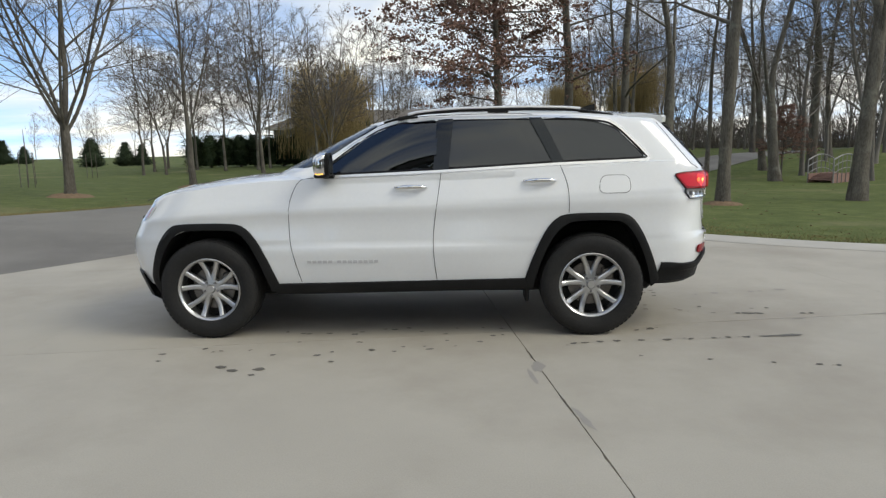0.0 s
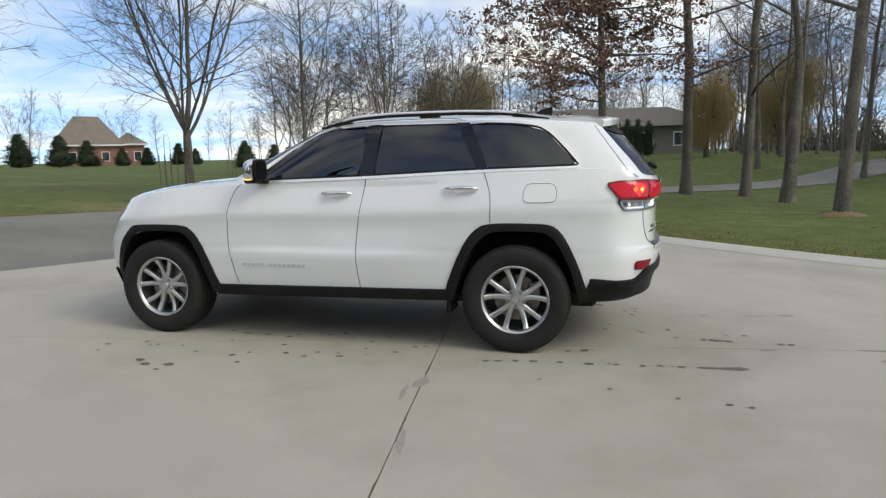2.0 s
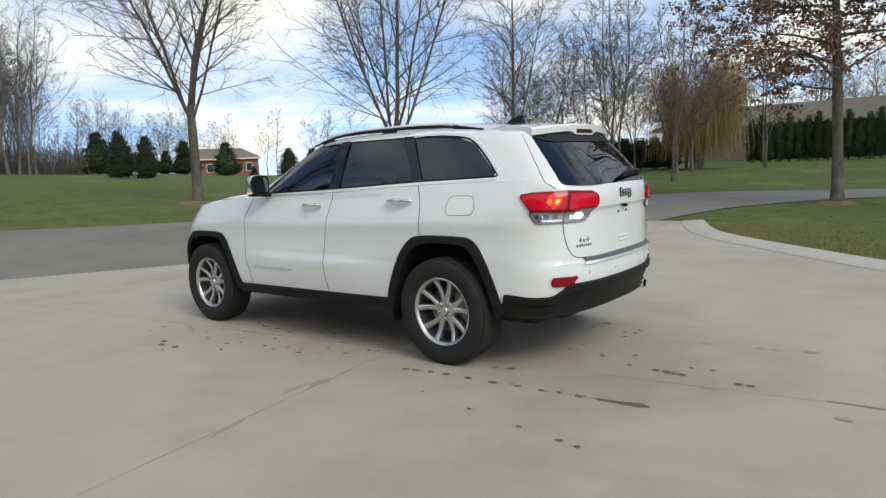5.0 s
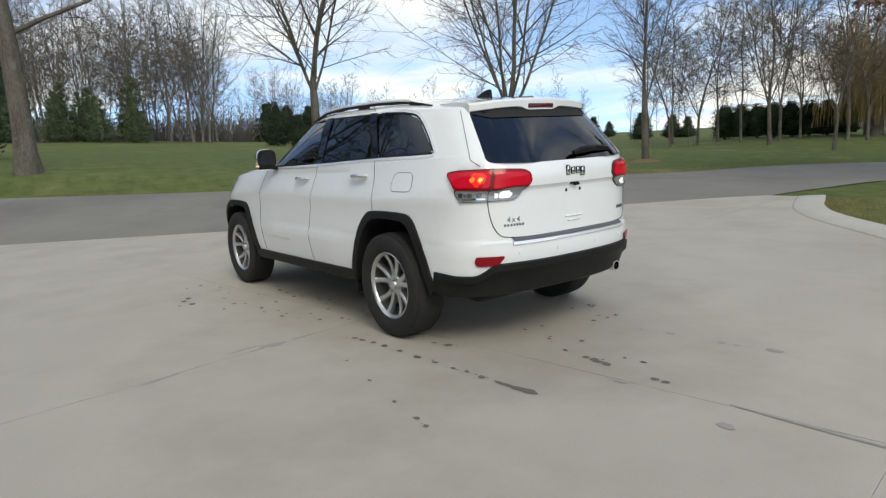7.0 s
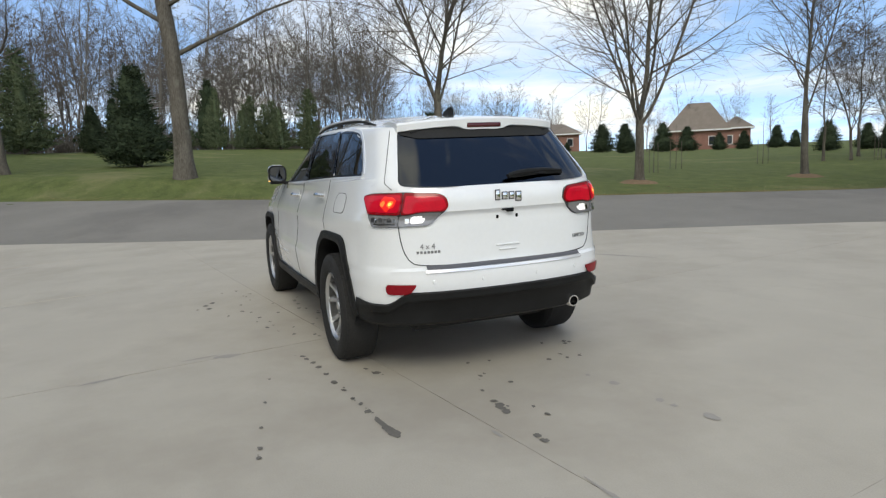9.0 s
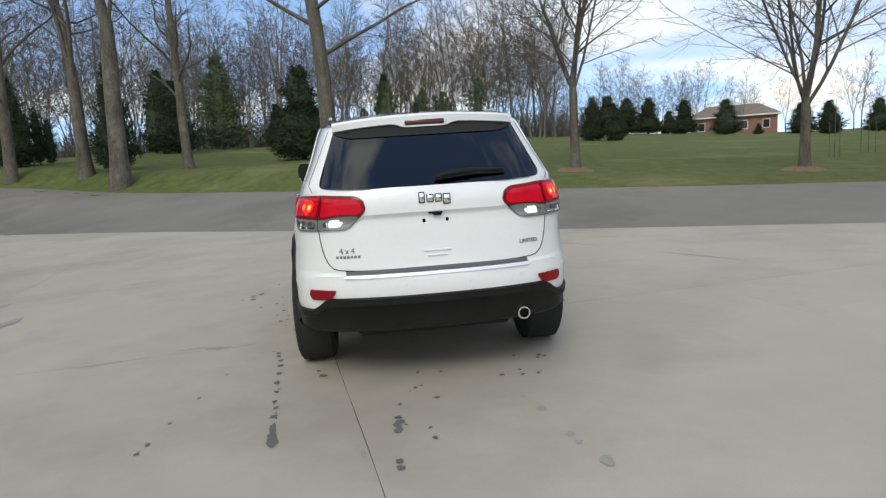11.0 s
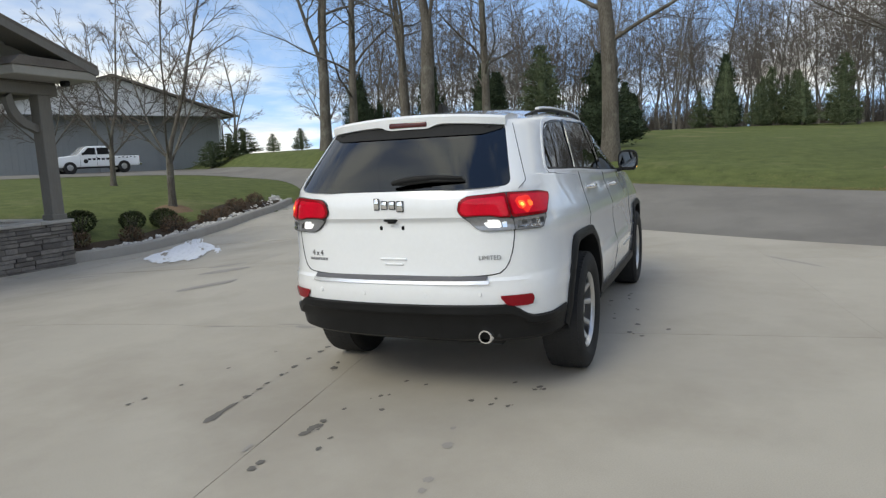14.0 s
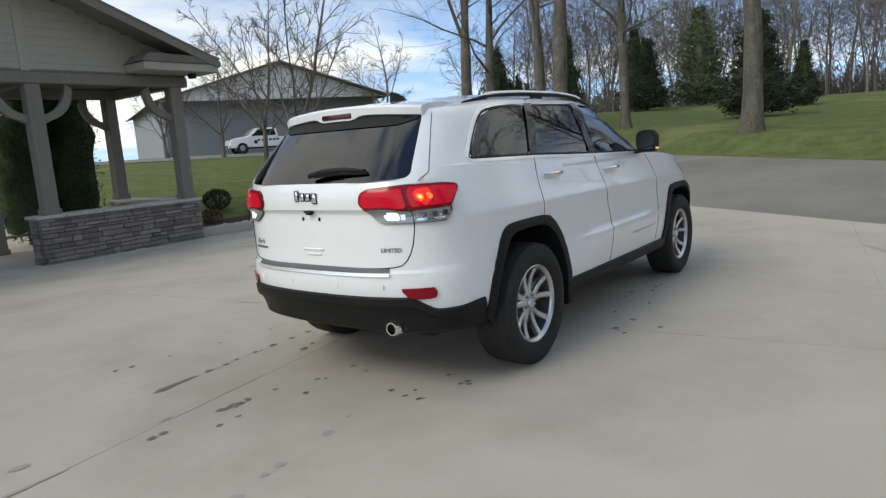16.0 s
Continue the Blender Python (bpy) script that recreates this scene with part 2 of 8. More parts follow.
def raw(name, verts, faces, mat, parent=None, label="", smooth=None):
    me = bpy.data.meshes.new(name)
    me.from_pydata(verts, [], faces)
    me.update()
    return finish(name, me, mat, smooth, parent, label)


def thing(name, m, label, category, group="", kind=""):
    ob = new(name)
    ob.empty_display_size = 0.2
    ob.matrix_world = m
    return tagged(ob, label, category, group, kind)


def box(bm, size, at=(0, 0, 0), turn=None, bevel=0.0, segments=1):
    m = Matrix.Translation(at) @ (turn.to_4x4() if turn is not None else Matrix()) @ Matrix.Diagonal((*size, 1))
    made = bmesh.ops.create_cube(bm, size=1.0, matrix=m)["verts"]
    if bevel:
        edges = list({e for v in made for e in v.link_edges})
        bmesh.ops.bevel(bm, geom=edges, offset=bevel, segments=segments, affect="EDGES", profile=0.5)
    return bm


def boxed(size, at=(0, 0, 0), bevel=0.0, turn=None, segments=1):
    return box(bmesh.new(), size, at, turn, bevel, segments)


def tube_into(verts, faces, pts, radii, sides=6, cap=True):
    """Adds a tapered tube along pts to lists of vertices and faces."""
    up = Vector((0, 0, 1))
    base0 = len(verts)
    count = len(pts)
    for i, p in enumerate(pts):
        d = (pts[min(i + 1, count - 1)] - pts[max(i - 1, 0)])
        if d.length < 1e-9:
            d = Vector((0, 0, 1))
        d.normalize()
        a = d.cross(up if abs(d.z) < 0.93 else Vector((1, 0, 0))).normalized()
        b = d.cross(a)
        for k in range(sides):
            ang = 2 * math.pi * k / sides
            verts.append(p + (a * math.cos(ang) + b * math.sin(ang)) * radii[i])
    for i in range(count - 1):
        for k in range(sides):
            q = base0 + i * sides
            faces.append((q + k, q + (k + 1) % sides, q + sides + (k + 1) % sides, q + sides + k))
    if cap:
        faces.append(tuple(base0 + k for k in range(sides))[::-1])
        faces.append(tuple(base0 + (count - 1) * sides + k for k in range(sides)))


def tube(name, pts, radius, mat, parent=None, sides=6, label="", smooth=60):
    v, f = [], []
    pts = [Vector(p) for p in pts]
    tube_into(v, f, pts, radius if isinstance(radius, (list, tuple)) else [radius] * len(pts), sides)
    return raw(name, v, f, mat, parent, label, smooth)


def catmull(pts, step=0.5, closed=False):
    out = []
    n = len(pts)
    for i in range(n if closed else n - 1):
        if closed:
            p0, p1, p2, p3 = (Vector(pts[(i + k) % n]) for k in (-1, 0, 1, 2))
        else:
            p0, p1, p2, p3 = (Vector(pts[min(max(i + k, 0), n - 1)]) for k in (-1, 0, 1, 2))
        cuts = max(1, int((p2 - p1).length / step))
        for j in range(cuts):
            t = j / cuts
            out.append(0.5 * ((2 * p1) + (p2 - p0) * t + (2 * p0 - 5 * p1 + 4 * p2 - p3) * t * t + (3 * p1 - p0 - 3 * p2 + p3) * t ** 3))
    if not closed:
        out.append(Vector(pts[-1]))
    return out


def inside(x, y, poly):
    hit = False
    j = len(poly) - 1
    for i in range(len(poly)):
        xi, yi, xj, yj = poly[i][0], poly[i][1], poly[j][0], poly[j][1]
        if (yi > y) != (yj > y) and x < (xj - xi) * (y - yi) / (yj - yi) + xi:
            hit = not hit
        j = i
    return hit


# ---- the land ----


def sm(a, b, v):
    t = min(1, max(0, (v - a) / (b - a)))
    return t * t * (3 - 2 * t)


def terrain(x, y):
    """Height of the finished ground: a pad that drains to one side, a road beside it that climbs one way, and lawns that rise or fall from both."""
    n = -0.835 * x + 0.55 * y
    s = 0.55 * x + 0.835 * y
    zf = max(0.04, 0.38 - 0.022 * s if s < 0 else 0.38 - 0.035 * s) + 0.55 * sm(-15, -32, s)
    far_side = 10.35 + 0.35 * sm(-18, -21.5, s) - 1.3 * sm(-21.5, -28, s)
    bank = 0.58 * sm(0.0, 2.2, n - far_side) * sm(3, -14, s)
    slope = 0.02
    q = max(0.0, n - far_side)
    z1 = min(1.9, zf) * sm(5.0, 10.5, n) + bank + slope * 12 * (1 - math.exp(-q / 12)) + 1.4 * (1 - math.exp(-q / 60)) * (0.6 + 0.4 * sm(20, -5, s))
    p = max(0.0, -(y + 9.9) + 0.17 * (x + 2.6))
    z2 = sm(-2.2, -5.0, x) * (1.9 * (1 - math.exp(-p / 11)) + 0.17 * (sm(0, 1.5, p) - sm(4, 9, p)))
    f = sm(12, 40, math.hypot(x - 1, y - 3)) * sm(4, -10, n) * sm(-5, 8, y)
    z3 = 1.2 * f * sm(24, 44, y)
    away_from_pad = min(26.0, max(0.0, 0.5 * (x - 3) + 0.86 * (y - 6.2)))
    fall = -0.019 * away_from_pad * sm(-10, 1, x) * (1 - sm(30, 42, y))
    fall += 0.75 * sm(24, 48, y) * sm(-2, 8, x)
    drain = -0.24 * sm(-3.0, -9.8, y) * sm(-11, -4, x)
    k = 0.15
    return max(z1, z2) + k * math.exp(-abs(z1 - z2) / k) * 0.5 * min(1, min(z1, z2) / 0.3) + z3 + fall + drain


NEAR_EDGE = [(-14.0, -12.3), (-10.3, -5.7), (-8.4, -2.8), (-6.4, 0.3), (-4.9, 2.6), (-3.1, 5.9), (-1.05, 9.8)]
RIGHT_EDGE = [(-0.1, 10.1), (0.95, 7.7), (2.6, 5.9), (4.8, 3.95), (6.4, 3.0), (9.0, 2.0), (16.0, 0.4)]
LEFT_CURB = [(-3.10, -9.80), (-4.4, -9.52), (-6.0, -9.68), (-7.6, -9.98), (-9.4, -10.55), (-12.0, -11.55), (-14.0, -12.3)]
near_edge = catmull([(*p, 0) for p in NEAR_EDGE], 0.6)
right_edge = catmull([(*p, 0) for p in RIGHT_EDGE], 0.4)
left_curb = catmull([(*p, 0) for p in LEFT_CURB], 0.4)
PAD = [(v.x, v.y) for v in near_edge] + [(v.x, v.y) for v in right_edge] + [(22, -2), (22, -24), (-3.10, -24)] + [(v.x, v.y) for v in left_curb[:-1]]
ROAD_NEAR = [(-1.05, 9.8), (-0.95, 12.3), (-0.6, 15.0), (1.0, 18.8), (4.0, 22.5), (8.5, 26.8), (14, 33), (20.5, 40), (27, 46), (38, 54)]
ROAD_FAR = [(36, 57), (24.5, 48), (17, 41), (10.2, 32.6), (3.8, 26.7), (-0.1, 23.8), (-3.5, 20.1), (-5.3, 16.5), (-6.3, 12.4), (-7.3, 9.3), (-8.4, 6.4), (-10.8, 2.3), (-14.2, -2.6), (-16.4, -6.0), (-19.4, -10.4), (-21.2, -12.9), (-23.0, -17.7), (-26.0, -22.5), (-30, -28.7), (-36, -40), (-42, -52)]
ROAD_LEFT = [(-6, -48), (-4, -31), (-12, -29.6), (-19, -28.2), (-22.2, -25.9), (-22.9, -23.6), (-22.3, -21.4), (-19.7, -16.6), (-16.3, -13.4), (-14.0, -12.3)]
ROAD = [(v.x, v.y) for seq in ([(*p, 0) for p in ROAD_NEAR], [(*p, 0) for p in ROAD_FAR], [(*p, 0) for p in ROAD_LEFT]) for v in catmull(seq, 0.8)]
ROAD += [(v.x + 0.08, v.y - 0.05) for v in near_edge[1:-1]]


def sheet(name, poly, step, lift, mat, label, depth=0.0):
    """A surface inside a closed outline that follows the ground."""
    from mathutils.geometry import delaunay_2d_cdt
    xs, ys = [p[0] for p in poly], [p[1] for p in poly]
    pts = [Vector(p) for p in poly]
    edges = [(i, (i + 1) % len(poly)) for i in range(len(poly))]
    x = min(xs) + step / 2
    while x < max(xs):
        y = min(ys) + step / 2
        while y < max(ys):
            if inside(x, y, poly):
                pts.append(Vector((x, y)))
            y += step
        x += step
    vv, _, ff, *_ = delaunay_2d_cdt(pts, edges, [], 1, 1e-4)
    verts = [(v.x, v.y, terrain(v.x, v.y) + lift) for v in vv]
    faces = [f if (Vector(vv[f[1]]) - Vector(vv[f[0]])).cross(Vector(vv[f[2]]) - Vector(vv[f[0]])) > 0 else f[::-1] for f in ff]
    return raw(name, verts, faces, mat, smooth=40)


def build_ground():
    def steps():
        v, out = 0.0, [0.0]
        while v < 1500:
            v += 0.7 if v < 36 else (2.0 if v < 80 else v * 0.12)
            out.append(v)
        return [-a for a in out[:0:-1]] + out
    axis = steps()
    n = len(axis)
    verts = []
    for y in axis:
        for x in axis:
            z = terrain(x, y) - 0.03
            covered = -16 < x < 17 and -20 < y < 9 and all(inside(x + a, y + b, PAD) for a, b in ((0.9, 0), (-0.9, 0), (0, 0.9), (0, -0.9)))
            if not covered and -38 < x < 27 and -40 < y < 52:
                covered = all(inside(x + a, y + b, ROAD) for a, b in ((0.9, 0), (-0.9, 0), (0, 0.9), (0, -0.9)))
            bumps = 0.02 * noise.noise((x * 0.5, y * 0.5, 0.0))
            verts.append((x, y, z - 0.3 if covered else z + min(0, bumps)))
    faces = [(j * n + i, j * n + i + 1, (j + 1) * n + i + 1, (j + 1) * n + i) for j in range(n - 1) for i in range(n - 1)]
    ob = raw("ground", verts, faces, M_LAWN, smooth=80)
    tagged(ob, "wide mown lawn, green with straw-coloured patches", "lawn", kind="structure")


build_ground()
road = sheet("road", ROAD, 1.2, -0.012, M_ASPHALT, "")
tagged(road, "worn grey asphalt drive that curves past the concrete pad", "road", kind="structure")


# ---- trees and shrubs ----


def limb(rng, start, heading, length, r0, r1, segs, wander, lift):
    """A wandering centre line with its radii."""
    pts, d, p = [start.copy()], heading.normalized(), start.copy()
    for i in range(segs):
        d = (d + Vector((rng.uniform(-1, 1), rng.uniform(-1, 1), rng.uniform(-0.6, 0.6))) * wander + Vector((0, 0, lift))).normalized()
        p = p + d * (length / segs)
        pts.append(p.copy())
    return pts, [r0 + (r1 - r0) * i / segs for i in range(segs + 1)]


def away(rng, d, angle, spin):
    """A direction that leaves d by an angle, turned round it by spin."""
    a = d.cross(Vector((0, 0, 1)) if abs(d.z) < 0.95 else Vector((1, 0, 0))).normalized()
    b = d.cross(a)
    return d * math.cos(angle) + (a * math.cos(spin) + b * math.sin(spin)) * math.sin(angle)


def rod_into(verts, faces, pts, radii, sides=6):
    """A tapered rod whose rings follow the line without twisting; a last radius of nought ends in a point."""
    base, count = len(verts), len(pts)
    d = (pts[1] - pts[0]).normalized()
    a = d.cross(Vector((1, 0, 0)) if abs(d.x) < 0.8 else Vector((0, 1, 0))).normalized()
    rings = 0
    for i, p in enumerate(pts):
        d = (pts[min(i + 1, count - 1)] - pts[max(i - 1, 0)]).normalized()
        a = (a - d * a.dot(d)).normalized()
        b = d.cross(a)
        if i == count - 1 and radii[i] <= 0:
            verts.append(p)
            break
        rings += 1
        for k in range(sides):
            ang = 2 * math.pi * k / sides
            verts.append(p + (a * math.cos(ang) + b * math.sin(ang)) * radii[i])
    for i in range(rings - 1):
        q = base + i * sides
        for k in range(sides):
            faces.append((q + k, q + (k + 1) % sides, q + sides + (k + 1) % sides, q + sides + k))
    if rings < count:
        q, top = base + (rings - 1) * sides, base + rings * sides
        for k in range(sides):
            faces.append((q + k, q + (k + 1) % sides, top))


def at_share(p, r, t):
    k = min(len(p) - 2, int(t * (len(p) - 1)))
    f = t * (len(p) - 1) - k
    return p[k].lerp(p[k + 1], f), r[k] + (r[k + 1] - r[k]) * f, (p[k + 1] - p[k]).normalized()


def bare_tree_meshes(name, seed, height=9.0, radius=0.16, clear=0.22, leaders=1, spread=0.45, limbs=16, sub=7, twigs=5, length=0.42, angle=0.95, lift=0.10, bend=0.06, tip=0.006, thin=1.0, crook=0.14, segs=6, rise=0.06, fine=3):
    """Two meshes of a leafless tree: trunk with main limbs, and its finer branches."""
    rng = random.Random(seed)
    tv, tf, bv, bf, ends = [], [], [], [], []
    lines = []
    first = height * clear
    low, rlow = limb(rng, Vector((0, 0, -0.15)), Vector((rng.uniform(-bend, bend), rng.uniform(-bend, bend), 1)), first + 0.15, radius, radius * 0.86, 5, bend * 0.5, 0.05)
    rlow[0], rlow[1] = radius * 1.45, radius * 1.06
    for k in range(leaders):
        lead = (height - first) * (1.0 if k == 0 else rng.uniform(0.72, 0.98))
        if leaders == 1:
            d, r = low[-1] - low[-2], radius * 0.86
        else:
            d = away(rng, Vector((0, 0, 1)), spread * (rng.uniform(0.2, 0.5) if k == 0 else rng.uniform(0.6, 1.1)), 2 * math.pi * (k + rng.uniform(-0.25, 0.25)) / leaders)
            r = radius * (0.56 if k == 0 else rng.uniform(0.25, 0.38))
        start = low[-1] if k == 0 else low[-1] - Vector((0, 0, rng.uniform(0, 0.22) * first))
        p2, r2 = limb(rng, start, d, lead, r, tip * 1.4, 12, max(bend, 0.05) if leaders == 1 else 0.09, rise)
        r2 = [tip * 1.4 + (r - tip * 1.4) * (1 - i / 12) ** 0.85 for i in range(13)]
        if k == 0:
            rod_into(tv, tf, low + p2[1:], rlow[:-1] + [0.5 * (rlow[-1] + r2[0])] + r2[1:], 10)
        else:
            rod_into(tv, tf, p2, r2, 7)
        lines.append((p2, r2, 0.0 if leaders == 1 else 0.08))
    for p2, r2, lo in lines:
        total = (p2[-1] - p2[0]).length
        for i in range(limbs):
            t = lo + (1 - lo) * ((i + rng.random()) / limbs) ** 0.85
            at, rr, along = at_share(p2, r2, t)
            ln = total * length * (1 - 0.75 * t) * rng.uniform(0.55, 1.2)
            d = away(rng, along, angle * rng.uniform(0.7, 1.2), i * 2.4 + rng.uniform(-0.6, 0.6))
            q, qr = limb(rng, at, d, ln, min(rr * 0.5, 0.008 + ln * 0.011), tip * 0.7, segs, crook, lift)
            main = ln > total * length * 0.55
            rod_into(tv if main else bv, tf if main else bf, q, qr, 5 if main else 4)
            for j in range(sub):
                u = 0.15 + 0.85 * (j + rng.random()) / sub
                at2, _, al2 = at_share(q, qr, u)
                d2 = away(rng, al2, rng.uniform(0.45, 0.9), rng.uniform(0, 6.28))
                l2 = ln * 0.5 * (1.15 - 0.6 * u) * rng.uniform(0.5, 1.3)
                w, wr = limb(rng, at2, d2, l2, tip * 1.3 * thin, 0.0, fine, crook * 1.3, lift)
                wr = [tip * 1.3 * thin, tip * 1.05 * thin, tip * 0.75 * thin, 0.0] if fine == 3 else [tip * 1.3 * thin, tip * thin, 0.0]
                rod_into(bv, bf, w, wr, 3)
                ends.append((w[-1], d2))
                for h in range(twigs):
                    s, _, al3 = at_share(w, wr, rng.uniform(0.15, 0.95))
                    d3 = (away(rng, al3, rng.uniform(0.4, 0.95), rng.uniform(0, 6.28)) + Vector((0, 0, lift))).normalized()
                    e = s + d3 * l2 * rng.uniform(0.3, 0.75)
                    rod_into(bv, bf, [s, e], [tip * 0.75 * thin, 0.0], 3)
                    ends.append((e, d3))
    return (tv, tf), (bv, bf), ends


def mesh_of(name, data, mat, smooth=60):
    me = bpy.data.meshes.new(name)
    me.from_pydata([tuple(v) for v in data[0]], [], data[1])
    me.update()
    me.materials.append(mat)
    me.shade_smooth()
    return me


def leaf_cards(rng, ends, count, size, drop=0.25, flat=0.7):
    """Small folded leaves scattered about twig ends."""
    v, f = [], []
    for _ in range(count):
        at, d = ends[rng.randrange(len(ends))]
        p = at + Vector((rng.gauss(0, drop), rng.gauss(0, drop), rng.gauss(0, drop * flat)))
        a = Vector((rng.gauss(0, 1), rng.gauss(0, 1), rng.gauss(0, 0.6))).normalized()
        b = a.cross(Vector((rng.gauss(0, 1), rng.gauss(0, 1), rng.gauss(0, 1)))).normalized()
        n = a.cross(b) * 0.25
        s = size * rng.uniform(0.6, 1.3)
        k = len(v)
        v += [p, p + (a * 0.5 + b * 0.34 + n) * s, p + a * s, p + (a * 0.5 - b * 0.34 + n) * s]
        f += [(k, k + 1, k + 2), (k, k + 2, k + 3)]
    return v, f


def conifer_data(seed, height, width, branches=230, sprays=15, columnar=False, skirt=0.04, core=0.42, open_top=1.0, spray=0.17):
    """Boughs of uneven length hung with small needle sprays, and a slim trunk."""
    rng = random.Random(seed)
    v, f = [], []
    lobes = [(rng.uniform(0, 6.28), rng.uniform(0.0, 0.9), rng.uniform(-0.45, 0.35)) for _ in range(16)]

    def reach(t, ang):
        if columnar:
            prof = min(1, (1 - t) * 2.6) ** 0.65 * min(1, 0.78 + t * 1.2)
        else:
            prof = (1 - t) ** 0.64 * min(1, 0.66 + t * 2.6)
        wob = 1.0 + sum(a * math.exp(-((((ang - c + math.pi) % 6.283) - math.pi) ** 2) / 0.35 - ((t - h) ** 2) / 0.012) for c, h, a in lobes)
        return width * 0.5 * max(0.12, prof * wob) * (1 if t < 0.93 else open_top)

    for _ in range(branches):
        t = rng.random() ** (0.95 if columnar else 1.25)
        ang = rng.uniform(0, 2 * math.pi)
        R = reach(t, ang) * rng.uniform(0.72, 1.12)
        z0 = height * (skirt + (1 - skirt) * t)
        out = Vector((math.cos(ang), math.sin(ang), 0))
        side = Vector((-out.y, out.x, 0))
        rise = rng.uniform(0.6, 1.4) if columnar else rng.uniform(-0.15, 0.42)
        for _ in range(sprays):
            u = rng.uniform(0.25, 1.0) ** 0.7
            p = out * (R * u) + side * rng.gauss(0, 0.10 + 0.10 * R * u) + Vector((0, 0, z0 + R * rise * (u * u - 0.35) + rng.gauss(0, 0.05)))
            d = (out * rng.uniform(0.2, 1.0) + side * rng.gauss(0, 0.6) + Vector((0, 0, rng.gauss(0.25, 0.45)))).normalized()
            ln = spray * rng.uniform(0.6, 1.4) * (1.1 - 0.45 * t)
            w = d.cross(Vector((rng.gauss(0, 1), rng.gauss(0, 1), rng.gauss(0, 1)))).normalized() * ln * 0.15
            k = len(v)
            v += [p - d * ln * 0.3, p + w, p + d * ln, p - w]
            f += [(k, k + 1, k + 2), (k, k + 2, k + 3)]
    # crowded inner twigs round the stem
    n, rows, k0 = 9, 9, len(v)
    for i in range(rows):
        t = i / (rows - 1) * 0.9
        for j in range(n):
            a = 2 * math.pi * j / n
            r = reach(t, a) * core * (0.7 + 0.6 * rng.random())
            v.append(Vector((r * math.cos(a), r * math.sin(a), height * (skirt + 0.03 + (1 - skirt) * t) + rng.uniform(-0.1, 0.1))))
    for i in range(rows - 1):
        for j in range(n):
            f.append((k0 + i * n + j, k0 + i * n + (j + 1) % n, k0 + (i + 1) * n + (j + 1) % n, k0 + (i + 1) * n + j))
    trunk_v, trunk_f = [], []
    rod_into(trunk_v, trunk_f, [Vector((0, 0, -0.1)), Vector((0, 0, height * 0.5)), Vector((0, 0, height * 0.97))], [0.04 + width * 0.025, 0.03, 0.0], 6)
    return (trunk_v, trunk_f), (v, f)


def on_land(x, y):
    return terrain(x, y) - 0.03


def stand_tree(kind, meshes, x, y, turn, size, label, category="tree", group="", names=("trunk", "crown"), lean=(0, 0)):
    ob = thing(kind, pose(x, y, on_land(x, y), lean[0], lean[1], turn), label, category, group)
    ob.scale = (size, size, size) if not isinstance(size, tuple) else size
    for nm, me in zip(names, meshes):
        c = new(nm, me)
        c.parent = ob
    return ob


def mulch_ring(x, y, r, seed):
    rng = random.Random(seed)
    v, f = [(x, y, on_land(x, y) + 0.10)], []
    n = 28
    for i, (k, h) in enumerate(((0.35, 0.09), (0.7, 0.05), (1.0, -0.03))):
        for j in range(n):
            a = 2 * math.pi * j / n
            rr = r * k * (1 + 0.10 * rng.uniform(-1, 1))
            px, py = x + rr * math.cos(a), y + rr * math.sin(a)
            v.append((px, py, on_land(px, py) + h + rng.uniform(-0.015, 0.02) * (k < 1)))
    for j in range(n):
        f.append((0, 1 + j, 1 + (j + 1) % n))
        for i in range(2):
            a, b = 1 + i * n + j, 1 + i * n + (j + 1) % n
            f.append((a, a + n, b + n, b))
    ob = raw("mulch_bed", v, f, M_MULCH, smooth=60)
    tagged(ob, "low mound of brown bark mulch round a tree", "mulch")


def maple_pair(seed, **kw):
    a, b, _ = bare_tree_meshes("maple", seed, **kw)
    return mesh_of("trunk", a, M_BARK), mesh_of("crown", b, M_TWIG)


# three young trees across the road: many leaders, one with a taller stem, one with a single leader
YOUNG = [(-10.35, 11.55, 10.5, 0.140, 0.185, 7, 0.62, 18, 0.54), (-13.1, 6.05, 11.0, 0.140, 0.24, 5, 0.46, 24, 0.54), (-9.7, 17.95, 9.6, 0.125, 0.22, 2, 0.34, 34, 0.62)]
for i, (x, y, h, rr, clear, ld, sp, lb, ln) in enumerate(YOUNG):
    stand_tree("bare_tree", maple_pair(11 + i, height=h, radius=rr, clear=clear, leaders=ld, spread=sp, limbs=lb, sub=8, twigs=5, length=ln, angle=0.86, lift=0.004, tip=0.0068, crook=0.10, rise=0.045),
               x, y, 40 * i, 1.0, "leafless young maple with several rising leaders in mulch", "tree", "young trees along the drive")
    mulch_ring(x, y, 0.62, i)


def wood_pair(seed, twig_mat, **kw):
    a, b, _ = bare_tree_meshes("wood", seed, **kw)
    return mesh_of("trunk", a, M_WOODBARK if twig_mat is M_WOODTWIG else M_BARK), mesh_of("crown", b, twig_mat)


# woodland trees: tall trunks, crooked limbs, a haze of twigs
forest = []
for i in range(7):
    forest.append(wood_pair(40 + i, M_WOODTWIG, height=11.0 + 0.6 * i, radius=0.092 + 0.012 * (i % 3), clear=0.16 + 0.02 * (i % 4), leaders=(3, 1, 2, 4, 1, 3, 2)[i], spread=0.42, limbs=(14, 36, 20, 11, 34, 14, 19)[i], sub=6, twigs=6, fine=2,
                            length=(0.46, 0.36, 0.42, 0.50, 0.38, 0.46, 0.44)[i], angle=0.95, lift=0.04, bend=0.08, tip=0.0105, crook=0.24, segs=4))
